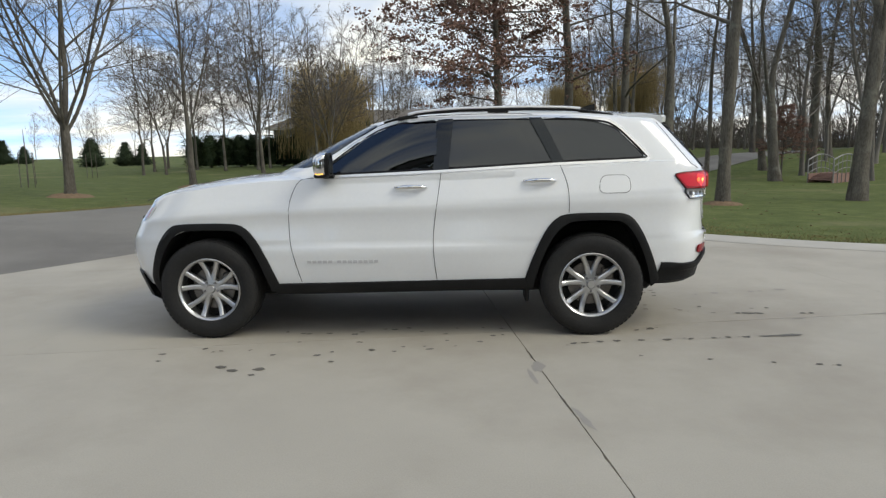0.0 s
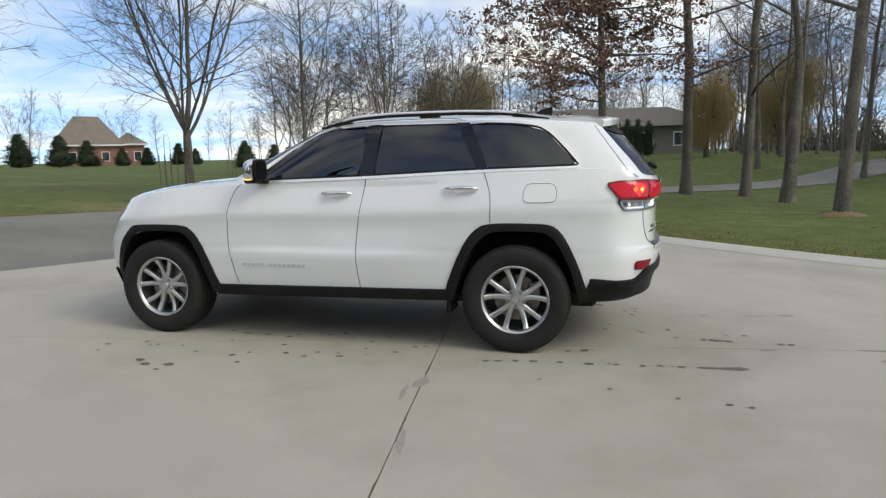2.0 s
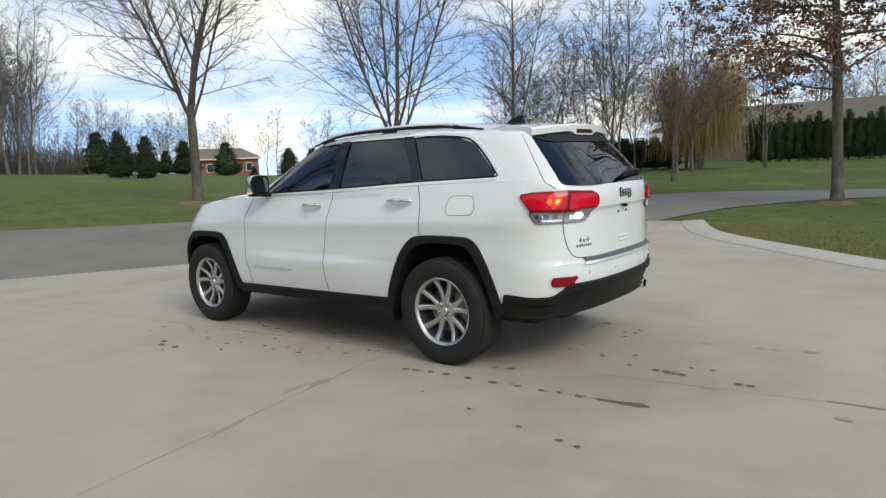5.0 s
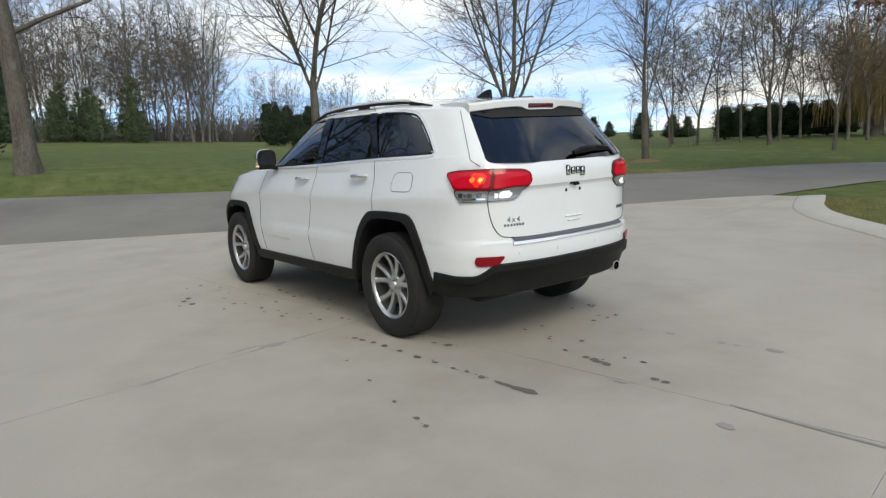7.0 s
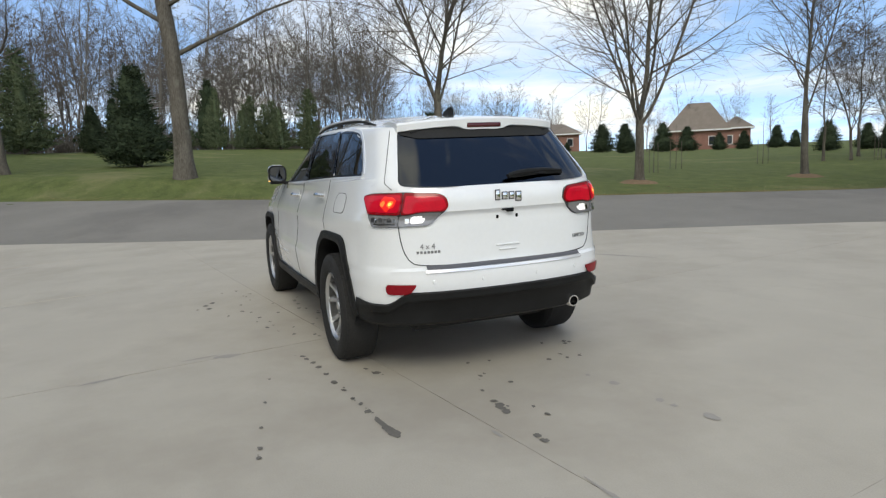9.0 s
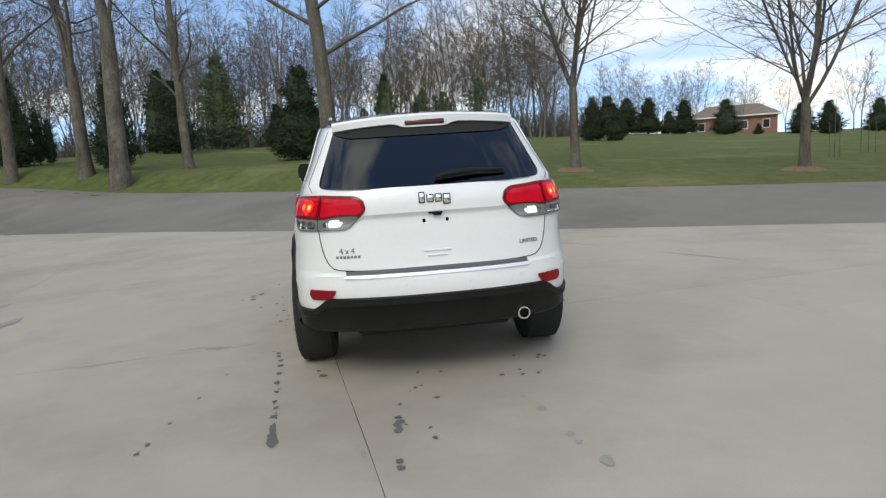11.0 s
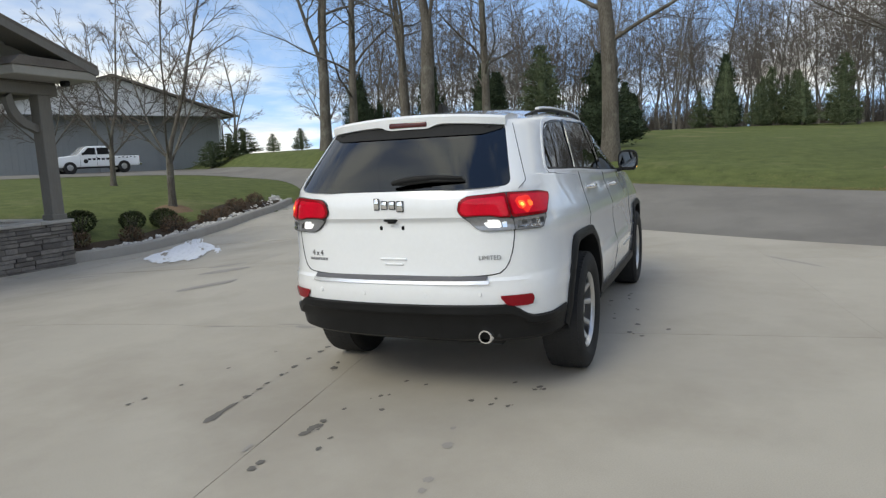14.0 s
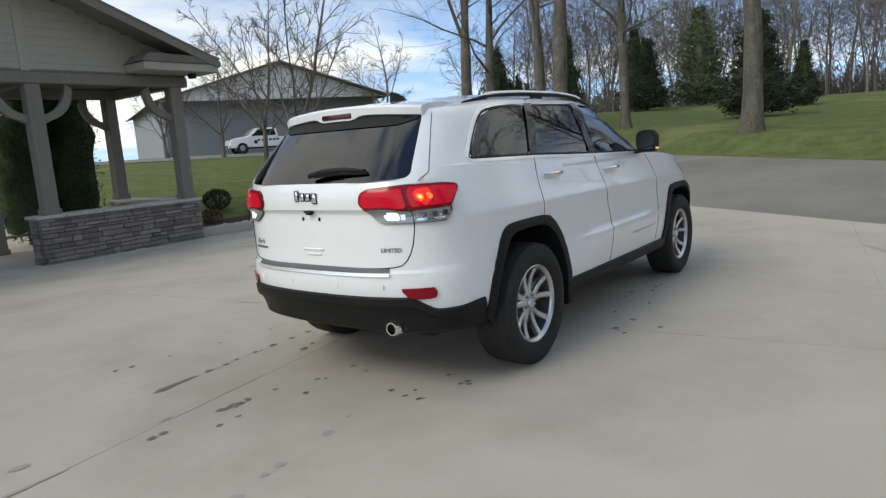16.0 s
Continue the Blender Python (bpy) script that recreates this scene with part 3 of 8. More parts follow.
# slender trees at the edge of the wood
edge = []
for i in range(4):
    edge.append(wood_pair(90 + i, M_TWIG, height=18, radius=0.15, clear=0.20 + 0.03 * i, leaders=(1, 2, 1, 3)[i], spread=0.30, limbs=(30, 16, 26, 12)[i], sub=7, twigs=5, length=(0.27, 0.32, 0.30, 0.32)[i], angle=1.1, lift=0.03, bend=0.05, tip=0.007, crook=0.30))
giants = []
for i in range(3):
    giants.append(wood_pair(70 + i, M_TWIG, height=18, radius=0.285, clear=(0.30, 0.17, 0.26)[i], leaders=(2, 1, 3)[i], spread=0.30, limbs=(18, 28, 15)[i], sub=9, twigs=5, length=(0.50, 0.44, 0.46)[i], angle=1.12, lift=0.012, bend=0.05, tip=0.0105, crook=0.32, rise=0.04))

BIG = [  # x, y, mesh, size, turn
    (-15.9, -1.37, 1, 1.0, 20), (-21.3, -7.2, 1, 0.72, 140), (-19.3, -9.2, 0, 1.08, 200), (-22.0, -11.4, 2, 0.90, 80), (-27.2, -19.0, 2, 1.15, 10), (-22.7, -14.6, 1, 0.85, 300),
]
for x, y, k, size, turn in BIG:
    stand_tree("shade_tree", giants[k], x, y, turn, size, "tall leafless shade tree with thick grey trunk on the lawn", "tree", "big lawn trees")


# ---- the white SUV ----
M_PAINT = material("white_paint", (0.80, 0.81, 0.815), (0.83, 0.84, 0.845), rough=0.20, scale=3, fine=40, rough_var=0.04, coat=1.0, specular=0.5)
M_PLASTIC = material("black_plastic", (0.010, 0.010, 0.010), (0.018, 0.018, 0.018), rough=0.5, scale=6, fine=150, bump=0.12, bump_scale=400, specular=0.15)
M_GAP = material("panel_gap", (0.02, 0.02, 0.02), rough=0.9)
M_CHROME = material("chrome", (0.80, 0.80, 0.80), rough=0.07, metal=1.0)
M_ALLOY = material("polished_alloy", (0.54, 0.54, 0.54), (0.64, 0.64, 0.64), rough=0.30, metal=0.9, scale=5, fine=60, rough_var=0.06)
M_TYRE = material("tyre_rubber", (0.016, 0.016, 0.016), (0.030, 0.029, 0.028), rough=0.8, scale=8, fine=90, bump=0.2, bump_scale=120, specular=0.3)
M_UNDER = material("underbody", (0.010, 0.010, 0.010), (0.02, 0.02, 0.02), rough=0.9, scale=5)
M_CABIN = material("dark_upholstery", (0.018, 0.017, 0.016), (0.03, 0.029, 0.027), rough=0.8, scale=5)
M_GLASS = material("tinted_glass", (0.012, 0.014, 0.016), rough=0.0, transmission=1.0, ior=1.72, specular=0.5, sheen_tint=(0.88, 0.94, 1.0))
# a weak emission is added to keep the lens red saturated
M_RED = material("red_lens", (0.46, 0.004, 0.016), (0.30, 0.003, 0.010), rough=0.12, scale=14, fine=120, coat=0.12, specular=0.25, emit=(1.0, 0.010, 0.05), emit_strength=0.17)
M_REDRIM = material("red_lens_rim", (0.30, 0.003, 0.009), (0.20, 0.002, 0.006), rough=0.12, scale=20, fine=120, coat=0.12, specular=0.25)
M_GASKETGREY = material("lamp_surround", (0.028, 0.028, 0.030), rough=0.4)
M_CLEARDARK = material("lamp_facet", (0.10, 0.10, 0.105), (0.2, 0.2, 0.2), rough=0.15, metal=0.6, scale=40, coat=0.4)
M_ORANGELIT = material("lit_orange", (0.8, 0.12, 0.03), rough=0.2, emit=(1.0, 0.16, 0.03), emit_strength=1.0)
M_REDDARK = material("red_reflector", (0.27, 0.006, 0.014), (0.20, 0.005, 0.010), rough=0.22, scale=60, fine=200, specular=0.25)
M_CLEAR = material("clear_lens", (0.34, 0.34, 0.35), (0.24, 0.24, 0.25), rough=0.16, metal=0.4, scale=16, fine=60, coat=0.3)
M_AMBERLIT = material("lit_amber", (0.9, 0.45, 0.1), rough=0.2, emit=(1.0, 0.50, 0.08), emit_strength=1.6)
M_WHITELIT = material("lit_reverse", (0.82, 0.82, 0.82), rough=0.2, metal=0.3, emit=(1.0, 0.98, 0.95), emit_strength=0.55)
M_MOULDING = material("satin_chrome", (0.86, 0.86, 0.86), rough=0.24, metal=0.5)
# emissive colour for the halo round the lit signal bulb
M_GLOW = material("signal_halo", (0.6, 0.015, 0.015), rough=0.2, emit=(1.0, 0.035, 0.02), emit_strength=0.42)
M_AMBER = material("amber_marker", (0.55, 0.10, 0.02), rough=0.15, coat=0.5)
M_SMOKED = material("smoked_red", (0.07, 0.008, 0.010), rough=0.15, coat=0.3)
M_BADGE = material("badge_grey", (0.30, 0.30, 0.31), rough=0.3, metal=0.8)
M_DISC = material("brake_iron", (0.16, 0.15, 0.14), (0.24, 0.22, 0.20), rough=0.45, metal=0.9, scale=20)
M_MIRRORGLASS = material("mirror_glass", (0.10, 0.105, 0.11), rough=0.02, metal=1.0)
M_STRIPS = material("ribbed_grey", (0.10, 0.10, 0.11), rough=0.4)

WHEEL_X, WHEEL_Y, WHEEL_Z, TYRE_R = 1.4575, 0.806, 0.382, 0.382


def lerp_table(rows, v):
    if v <= rows[0][0]:
        return rows[0][1:]
    for a, b in zip(rows, rows[1:]):
        if v <= b[0]:
            t = (v - a[0]) / (b[0] - a[0])
            return tuple(p + (q - p) * t for p, q in zip(a[1:], b[1:]))
    return rows[-1][1:]


# height: front end, rear end, half width
LOWER = [(0.40, -2.20, 2.37, 0.910), (0.50, -2.26, 2.42, 0.930), (0.60, -2.29, 2.445, 0.945), (0.685, -2.295, 2.455, 0.952),
         (0.735, -2.29, 2.448, 0.932), (0.752, -2.285, 2.425, 0.930), (0.80, -2.28, 2.418, 0.925), (0.90, -2.255, 2.419, 0.914), (0.98, -2.232, 2.419, 0.915), (1.012, -2.22, 2.418, 0.920), (1.06, -2.20, 2.415, 0.909),
         (1.085, -2.19, 2.440, 0.903), (1.17, -2.16, 2.445, 0.876), (1.22, -2.14, 2.425, 0.860), (1.31, -2.11, 2.375, 0.832)]
CABIN = [(1.15, -1.22, 2.38, 0.846), (1.19, -1.15, 2.395, 0.850), (1.23, -1.08, 2.40, 0.847), (1.30, -0.94, 2.365, 0.818), (1.40, -0.74, 2.285, 0.788), (1.50, -0.54, 2.20, 0.760),
         (1.57, -0.39, 2.135, 0.735), (1.635, -0.27, 2.075, 0.700), (1.668, -0.16, 2.03, 0.648), (1.692, -0.04, 1.98, 0.57),
         (1.712, 0.12, 1.88, 0.45), (1.724, 0.32, 1.74, 0.30), (1.730, 0.60, 1.45, 0.12)]


def lower_taper(x):
    return 1 - 0.030 * ((x - 0.2) / 1.8) ** 2 - 0.050 * sm(1.35, 2.35, x) if x > 0.2 else 1 - 0.016 * ((x - 0.2) / 1.8) ** 2


def cabin_ends(z):
    """Roundings of the cabin's plan, which draws in towards the tail, more so near the roof."""
    pull = 0.032 + 0.055 * sm(1.22, 1.60, z)
    return (0.75, 0.42, 2.6, 3.6, lambda x: 1 - pull * ((x - 0.3) / 1.6) ** 2 - 0.042 * sm(1.35, 2.25, x) if x > 0.3 else 1.0)


def belt(x):
    """Height of the body's upper edge along its length: bonnet, then waistline."""
    return lerp_table([(-2.35, 0.97), (-2.15, 1.03), (-1.95, 1.075), (-1.7, 1.125), (-1.3, 1.175), (-0.95, 1.20), (-0.5, 1.21), (0.4, 1.225), (1.2, 1.25), (1.85, 1.285), (2.45, 1.30)], x)[0]


def outline(xf, xr, w, ends, x):
    """Half width at x of a plan with rounded ends."""
    lf, lr, pf, pr, narrow = ends
    w *= narrow(x)
    if x > xr - lr:
        u = min(1.0, (x - (xr - lr)) / lr)
        return w * max(0.0, 1 - u ** pr) ** (1 / pr)
    if x < xf + lf:
        u = min(1.0, (xf + lf - x) / lf)
        return w * max(0.0, 1 - u ** pf) ** (1 / pf)
    return w


def lower_ends(z):
    k = sm(0.70, 0.80, z)
    return (0.72, 0.46 + 0.09 * k, 2.5, 2.7 + 0.6 * k, lower_taper)


def ring(xf, xr, w, ends, ncorner=14, nside=66):
    """Points of half a plan, from the middle of the rear to the middle of the front."""
    lf, lr, pf, pr, narrow = ends
    lf, lr = min(lf, (xr - xf) * 0.45), min(lr, (xr - xf) * 0.45)
    pts = []
    for i in range(ncorner + 1):
        a = math.pi / 2 * i / ncorner
        x = xr - lr + lr * math.cos(a) ** (2 / pr)
        pts.append((x, w * math.sin(a) ** (2 / pr) * narrow(x)))
    for i in range(1, nside):
        x = xr - lr + (xf + lf - (xr - lr)) * i / nside
        pts.append((x, w * narrow(x)))
    for i in range(ncorner + 1):
        a = math.pi / 2 * (1 - i / ncorner)
        x = xf + lf - lf * math.cos(a) ** (2 / pf)
        pts.append((x, w * math.sin(a) ** (2 / pf) * narrow(x)))
    return pts


def lower_row(z):
    return lerp_table(LOWER, z)


def shelf(x, z, y):
    """The doors' lower crease fades away towards the wheels."""
    k = sm(-1.10, -0.40, x) * (1 - sm(0.45, 1.05, x))
    y -= (1 - k) * 0.018 * sm(0.45, 0.66, z) * (1 - sm(0.69, 0.75, z))
    return y


def loft(rings, close_top, close_bottom):
    """A closed skin over whole rings of equal count, each a list of points."""
    bm = bmesh.new()
    rows = [[bm.verts.new(p) for p in r] for r in rings]
    n = len(rows[0])
    for a, b in zip(rows, rows[1:]):
        for i in range(n):
            j = (i + 1) % n
            bm.faces.new((a[i], a[j], b[j], b[i]))
    half = n // 2
    for row, flag in ((rows[0], close_bottom), (rows[-1], close_top)):
        if flag:
            for i in range(half):
                quad = [row[i], row[i + 1], row[(n - 1 - i)], row[(n - i) % n]]
                quad = list(dict.fromkeys(quad))
                if len(quad) > 2:
                    bm.faces.new(quad)
    bmesh.ops.recalc_face_normals(bm, faces=bm.faces)
    return bm


def whole(half):
    """A half plan (rear middle to front middle) mirrored into a full ring."""
    return half + [(x, -y, z) for x, y, z in half[-2:0:-1]]


def lower_solid():
    rings = []
    levels = [0.40, 0.46, 0.52, 0.58, 0.635, 0.685, 0.705, 0.735, 0.752, 0.77, 0.82, 0.90, 0.98, 1.012, 1.05, 1.065, 1.085, 1.11, 1.15, 1.19, 1.24, 1.30]
    for z in levels:
        xf, xr, w = lower_row(z)
        half = []
        for x, y in ring(xf, xr, w, lower_ends(z)):
            top = belt(x)
            zz = z
            if z > 0.76:
                zz = 0.76 + (z - 0.76) * (top - 0.76) / (1.30 - 0.76)
            # rear bumper edge stays level, the door crease rises a little to the rear
            half.append((x, shelf(x, zz, y), zz))
        rings.append(whole(half))
    # bonnet and top: shrink the last ring to the middle with a crown
    xf, xr, w = lower_row(1.30)
    for k, lift in ((0.94, 0.018), (0.8, 0.036), (0.55, 0.05), (0.25, 0.056)):
        half = []
        for x, y in ring(xf + (1 - k) * 0.5, xr - (1 - k) * 0.5, w * k, lower_ends(1.3)):
            half.append((x, y, belt(x) + lift))
        rings.append(whole(half))
    return loft(rings, True, True)


def roof_drop(x, z):
    return sm(1.60, 1.70, z) * (0.085 * max(0.0, (x - 1.15) / 0.85) ** 1.6 + 0.02 * max(0.0, (0.3 - x) / 0.5) ** 2)


def cabin_solid(inset=0.0, zlow=1.15):
    rings = []
    levels = [zlow, 1.20, 1.25, 1.30, 1.35, 1.40, 1.45, 1.50, 1.54, 1.57, 1.60, 1.62, 1.635, 1.65, 1.668, 1.68, 1.692, 1.702, 1.712, 1.718, 1.724, 1.730]
    for z in levels:
        xf, xr, w = lerp_table(CABIN, z)
        if inset:
            xf, xr, w, = xf + 2.2 * inset, xr - 1.6 * inset, max(0.05, w - inset)
        half = [(x, y, z - roof_drop(x, z) - inset * sm(1.5, 1.7, z)) for x, y in ring(xf, xr, w, cabin_ends(z))]
        rings.append(whole(half))
    return loft(rings, True, True)


def cabin_y(x, z):
    return outline(*lerp_table(CABIN, z), cabin_ends(z), x)


def lower_y(x, z):
    top = belt(x)
    level = z if z <= 0.76 else 0.76 + (z - 0.76) * (1.30 - 0.76) / (top - 0.76)
    level = min(1.3, level)
    return shelf(x, z, outline(*lower_row(level), lower_ends(level), x))


def side_y(x, z):
    """Half width of the body at x and z."""
    a = lower_y(x, z) if z < belt(x) + 0.005 else 0.0
    b = cabin_y(x, z) if z > 1.16 else 0.0
    return max(a, b)


def end_x(row, ends, y):
    xf, xr, w = row
    lf, lr, pf, pr, narrow = ends
    x = xr
    for _ in range(4):
        u = min(1.0, abs(y) / (w * narrow(x)))
        x = xr - lr + lr * max(0.0, 1 - u ** pr) ** (1 / pr)
    return x


def rear_level(z):
    return min(1.3, z if z <= 0.76 else 0.76 + (z - 0.76) * (1.30 - 0.76) / (1.298 - 0.76))


def rear_x(y, z):
    """Rear surface of the body at y and z."""
    level = rear_level(z)
    a = end_x(lower_row(level), lower_ends(level), y) if z < 1.30 else -9
    b = end_x(lerp_table(CABIN, z), cabin_ends(z), y) if z > 1.16 else -9
    return max(a, b)


def corner_point(a, z, off):
    """A point on the rear corner: a runs from the middle of the rear (0) round to the side (1)."""
    level = rear_level(z)
    xf, xr, w = lower_row(level)
    lf, lr, pf, pr, narrow = lower_ends(level)
    t = a * math.pi / 2
    x = xr - lr + lr * math.cos(t) ** (2 / pr)
    y = w * math.sin(t) ** (2 / pr) * narrow(x)
    nx, ny = math.cos(t) ** (2 - 2 / pr) / lr, math.sin(t) ** (2 - 2 / pr) / w
    k = math.hypot(nx, ny)
    return (x + off * nx / k, y + off * ny / k, z)


def prism(poly, axis, lo, hi, mat_index=0):
    """A solid from a polygon in the (x, z) plane (axis y) or the (y, z) plane (axis x)."""
    bm = bmesh.new()
    put = (lambda p, v: (p[0], v, p[1])) if axis == "y" else (lambda p, v: (v, p[0], p[1]))
    a = [bm.verts.new(put(p, lo)) for p in poly]
    b = [bm.verts.new(put(p, hi)) for p in poly]
    n = len(poly)
    faces = [bm.faces.new(a), bm.faces.new(b[::-1])]
    for i in range(n):
        faces.append(bm.faces.new((a[i], b[i], b[(i + 1) % n], a[(i + 1) % n])))
    bmesh.ops.recalc_face_normals(bm, faces=bm.faces)
    return bm


def rounded(poly, r, cuts=5):
    """A polygon with its corners rounded off."""
    out = []
    n = len(poly)
    for i in range(n):
        p0, p, p1 = Vector(poly[i - 1]), Vector(poly[i]), Vector(poly[(i + 1) % n])
        d0, d1 = (p0 - p), (p1 - p)
        k = min(r, d0.length * 0.45, d1.length * 0.45)
        a, b = p + d0.normalized() * k, p + d1.normalized() * k
        for j in range(cuts + 1):
            t = j / cuts
            out.append(tuple((1 - t) ** 2 * a + 2 * t * (1 - t) * p + t * t * b))
    return out


def carved(target, cutters, operation="DIFFERENCE"):
    """The mesh of target after solids were cut from it or joined to it."""
    for c in cutters:
        mod = target.modifiers.new("cut", "BOOLEAN")
        mod.operation, mod.solver, mod.object, mod.material_mode = operation, "EXACT", c, "TRANSFER"
    bpy.context.view_layer.update()
    me = bpy.data.meshes.new_from_object(target.evaluated_get(bpy.context.evaluated_depsgraph_get()))
    target.modifiers.clear()
    for c in cutters:
        data = c.data
        bpy.data.objects.remove(c)
        bpy.data.meshes.remove(data)
    return me


WIN_FRONT = rounded([(-0.58, 1.237), (-0.52, 1.30), (-0.20, 1.525), (-0.03, 1.596), (0.13, 1.622), (0.33, 1.632), (0.30, 1.262)], 0.05)
WIN_REAR = rounded([(0.425, 1.632), (1.02, 1.628), (1.195, 1.296), (0.385, 1.266)], 0.03)
WIN_QUARTER = rounded([(1.09, 1.624), (1.49, 1.602), (1.65, 1.552), (1.875, 1.318), (1.245, 1.300)], 0.05)
ARCH_F = [(-1.90, 0.2), (-1.875, 0.48), (-1.80, 0.68), (-1.70, 0.81), (-1.55, 0.855), (-1.30, 0.855), (-1.17, 0.81), (-1.07, 0.68), (-0.96, 0.42), (-0.93, 0.2)]
ARCH_R = [(0.99, 0.2), (1.02, 0.44), (1.13, 0.70), (1.23, 0.84), (1.36, 0.882), (1.60, 0.882), (1.72, 0.84), (1.82, 0.69), (1.90, 0.44), (1.91, 0.2)]
GLASS_REAR = rounded([(-0.668, 1.244), (-0.552, 1.60), (0.552, 1.60), (0.668, 1.244), (0.4, 1.232), (-0.4, 1.232)], 0.05)
SCREEN = rounded([(-0.74, 1.29), (-0.56, 1.61), (0.56, 1.61), (0.74, 1.29)], 0.06)

car = thing("sport_utility_vehicle", pose(0, 0.035, 0) @ Matrix.Scale(1.006, 4), "white SUV with black lower cladding and polished wheels on concrete", "car")


def temp(bm, mat):
    return mesh_object("cutter", bm, mat)


def build_body():
    low = temp(lower_solid(), M_PAINT)
    top = temp(cabin_solid(), M_PAINT)
    me = carved(low, [top], "UNION")
    low.data = me
    cuts = []
    inner = cabin_solid(0.045, 0.80)
    cuts.append(temp(inner, M_CABIN))
    for s in (1, -1):
        for poly in (WIN_FRONT, WIN_REAR, WIN_QUARTER):
            cuts.append(temp(prism(poly, "y", s * 0.50, s * 1.2), M_PAINT))
        for poly in (ARCH_F, ARCH_R):
            cuts.append(temp(prism(rounded(poly, 0.12), "y", s * 0.52, s * 1.2), M_UNDER))
    cuts.append(temp(prism(GLASS_REAR, "x", 1.7, 2.8), M_PAINT))
    cuts.append(temp(prism(SCREEN, "x", -1.4, -0.05), M_PAINT))
    me = carved(low, cuts)
    bpy.data.objects.remove(low)
    body = new("body", me)
    me.name = "body"
    me.shade_smooth()
    me.set_sharp_from_angle(angle=radians(38))
    body.parent = car
    body["label"] = "glossy white painted body shell"
    return body


body = build_body()


def resample(pts, n):
    pts = [Vector(p) for p in pts]
    seg = [0.0]
    for a, b in zip(pts, pts[1:]):
        seg.append(seg[-1] + (b - a).length)
    out = []
    for i in range(n):
        d = seg[-1] * i / (n - 1)
        k = next((j for j in range(len(seg) - 1) if seg[j + 1] >= d - 1e-9), len(seg) - 2)
        f = (d - seg[k]) / max(1e-9, seg[k + 1] - seg[k])
        out.append(pts[k].lerp(pts[k + 1], f))
    return out


def fill_patch(poly, mapper, depth, cell=0.03):
    """A thin curved plate: a polygon in two coordinates, laid on a surface by mapper(a, b, off)."""
    from mathutils.geometry import delaunay_2d_cdt
    ring_pts = resample(list(poly) + [poly[0]], max(16, int(sum((Vector(poly[i]) - Vector(poly[i - 1])).length for i in range(len(poly))) / cell)))[:-1]
    pts = [Vector((p[0], p[1])) for p in ring_pts]
    edges = [(i, (i + 1) % len(pts)) for i in range(len(pts))]
    xs, ys = [p.x for p in pts], [p.y for p in pts]
    outline_pts = [(p.x, p.y) for p in pts]
    x = min(xs) + cell / 2
    while x < max(xs):
        y = min(ys) + cell / 2
        while y < max(ys):
            if inside(x, y, outline_pts):
                pts.append(Vector((x, y)))
            y += cell
        x += cell
    vv, _, ff, *_ = delaunay_2d_cdt(pts, edges, [], 1, 1e-5)
    bm = bmesh.new()
    outer = [bm.verts.new(mapper(v.x, v.y, 0.0)) for v in vv]
    for f in ff:
        bm.faces.new([outer[i] for i in f])
    bmesh.ops.recalc_face_normals(bm, faces=bm.faces)
    inner = [bm.verts.new(mapper(v.x, v.y, -depth)) for v in vv]
    top_faces = list(bm.faces)
    index_of = {v: i for i, v in enumerate(outer)}
    for f in top_faces:
        bm.faces.new([inner[index_of[v]] for v in reversed(f.verts)])
    for e in [e for e in bm.edges if len(e.link_faces) == 1 and e.verts[0] in index_of and e.verts[1] in index_of]:
        a, b = e.verts
        bm.faces.new((a, b, inner[index_of[b]], inner[index_of[a]]))
    bmesh.ops.recalc_face_normals(bm, faces=bm.faces)
    return bm


def side_map(s, off):
    return lambda x, z, d: (x, s * (side_y(x, z) + off + d), z)


def even_side(poly, s, off):
    """A side window as one even curve, so that its reflections run smoothly."""
    terms = lambda x, z: [1, x, z, x * x, x * z, z * z, x * x * x, x * x * z]
    x0, x1 = min(p[0] for p in poly), max(p[0] for p in poly)
    spots = [p for p in ((x0 + (x1 - x0) * i / 20, 1.25 + 0.025 * j) for i in range(21) for j in range(16)) if inside(*p, poly)] + list(poly)
    k = np.linalg.lstsq(np.array([terms(*p) for p in spots]), np.array([side_y(*p) for p in spots]), rcond=None)[0]
    return lambda x, z, d: (x, s * (float(np.dot(k, terms(x, z))) + off + d), z)


def even_rear(off):
    terms = lambda y, z: [1, z, z * z, y * y, y ** 4, y * y * z]
    spots = [(0.05 * i, 1.27 + 0.03 * j) for i in range(13) for j in range(12)]
    k = np.linalg.lstsq(np.array([terms(*p) for p in spots]), np.array([rear_x(*p) for p in spots]), rcond=None)[0]
    return lambda y, z, d: (float(np.dot(k, terms(y, z))) + off + d, y, z)


def screen_map(off):
    def place(y, z, d):
        xf, xr, w = lerp_table(CABIN, z)
        lf, lr, pf, pr, narrow = cabin_ends(z)
        u = min(1.0, abs(y) / w)
        return (xf + lf - lf * max(0.0, 1 - u ** pf) ** (1 / pf) - off - d, y, z)
    return place


def side_line(s, pts, off=0.0, step=0.05):
    line = resample(pts, max(3, int(sum((Vector(b) - Vector(a)).length for a, b in zip(pts, pts[1:])) / step)))
    return [(p[0], s * (side_y(p[0], p[1]) + off), p[1]) for p in line]


def rear_line(pts, off=0.0, step=0.04):
    line = resample(pts, max(3, int(sum((Vector(b) - Vector(a)).length for a, b in zip(pts, pts[1:])) / step)))
    return [(rear_x(p[0], p[1]) + off, p[0], p[1]) for p in line]


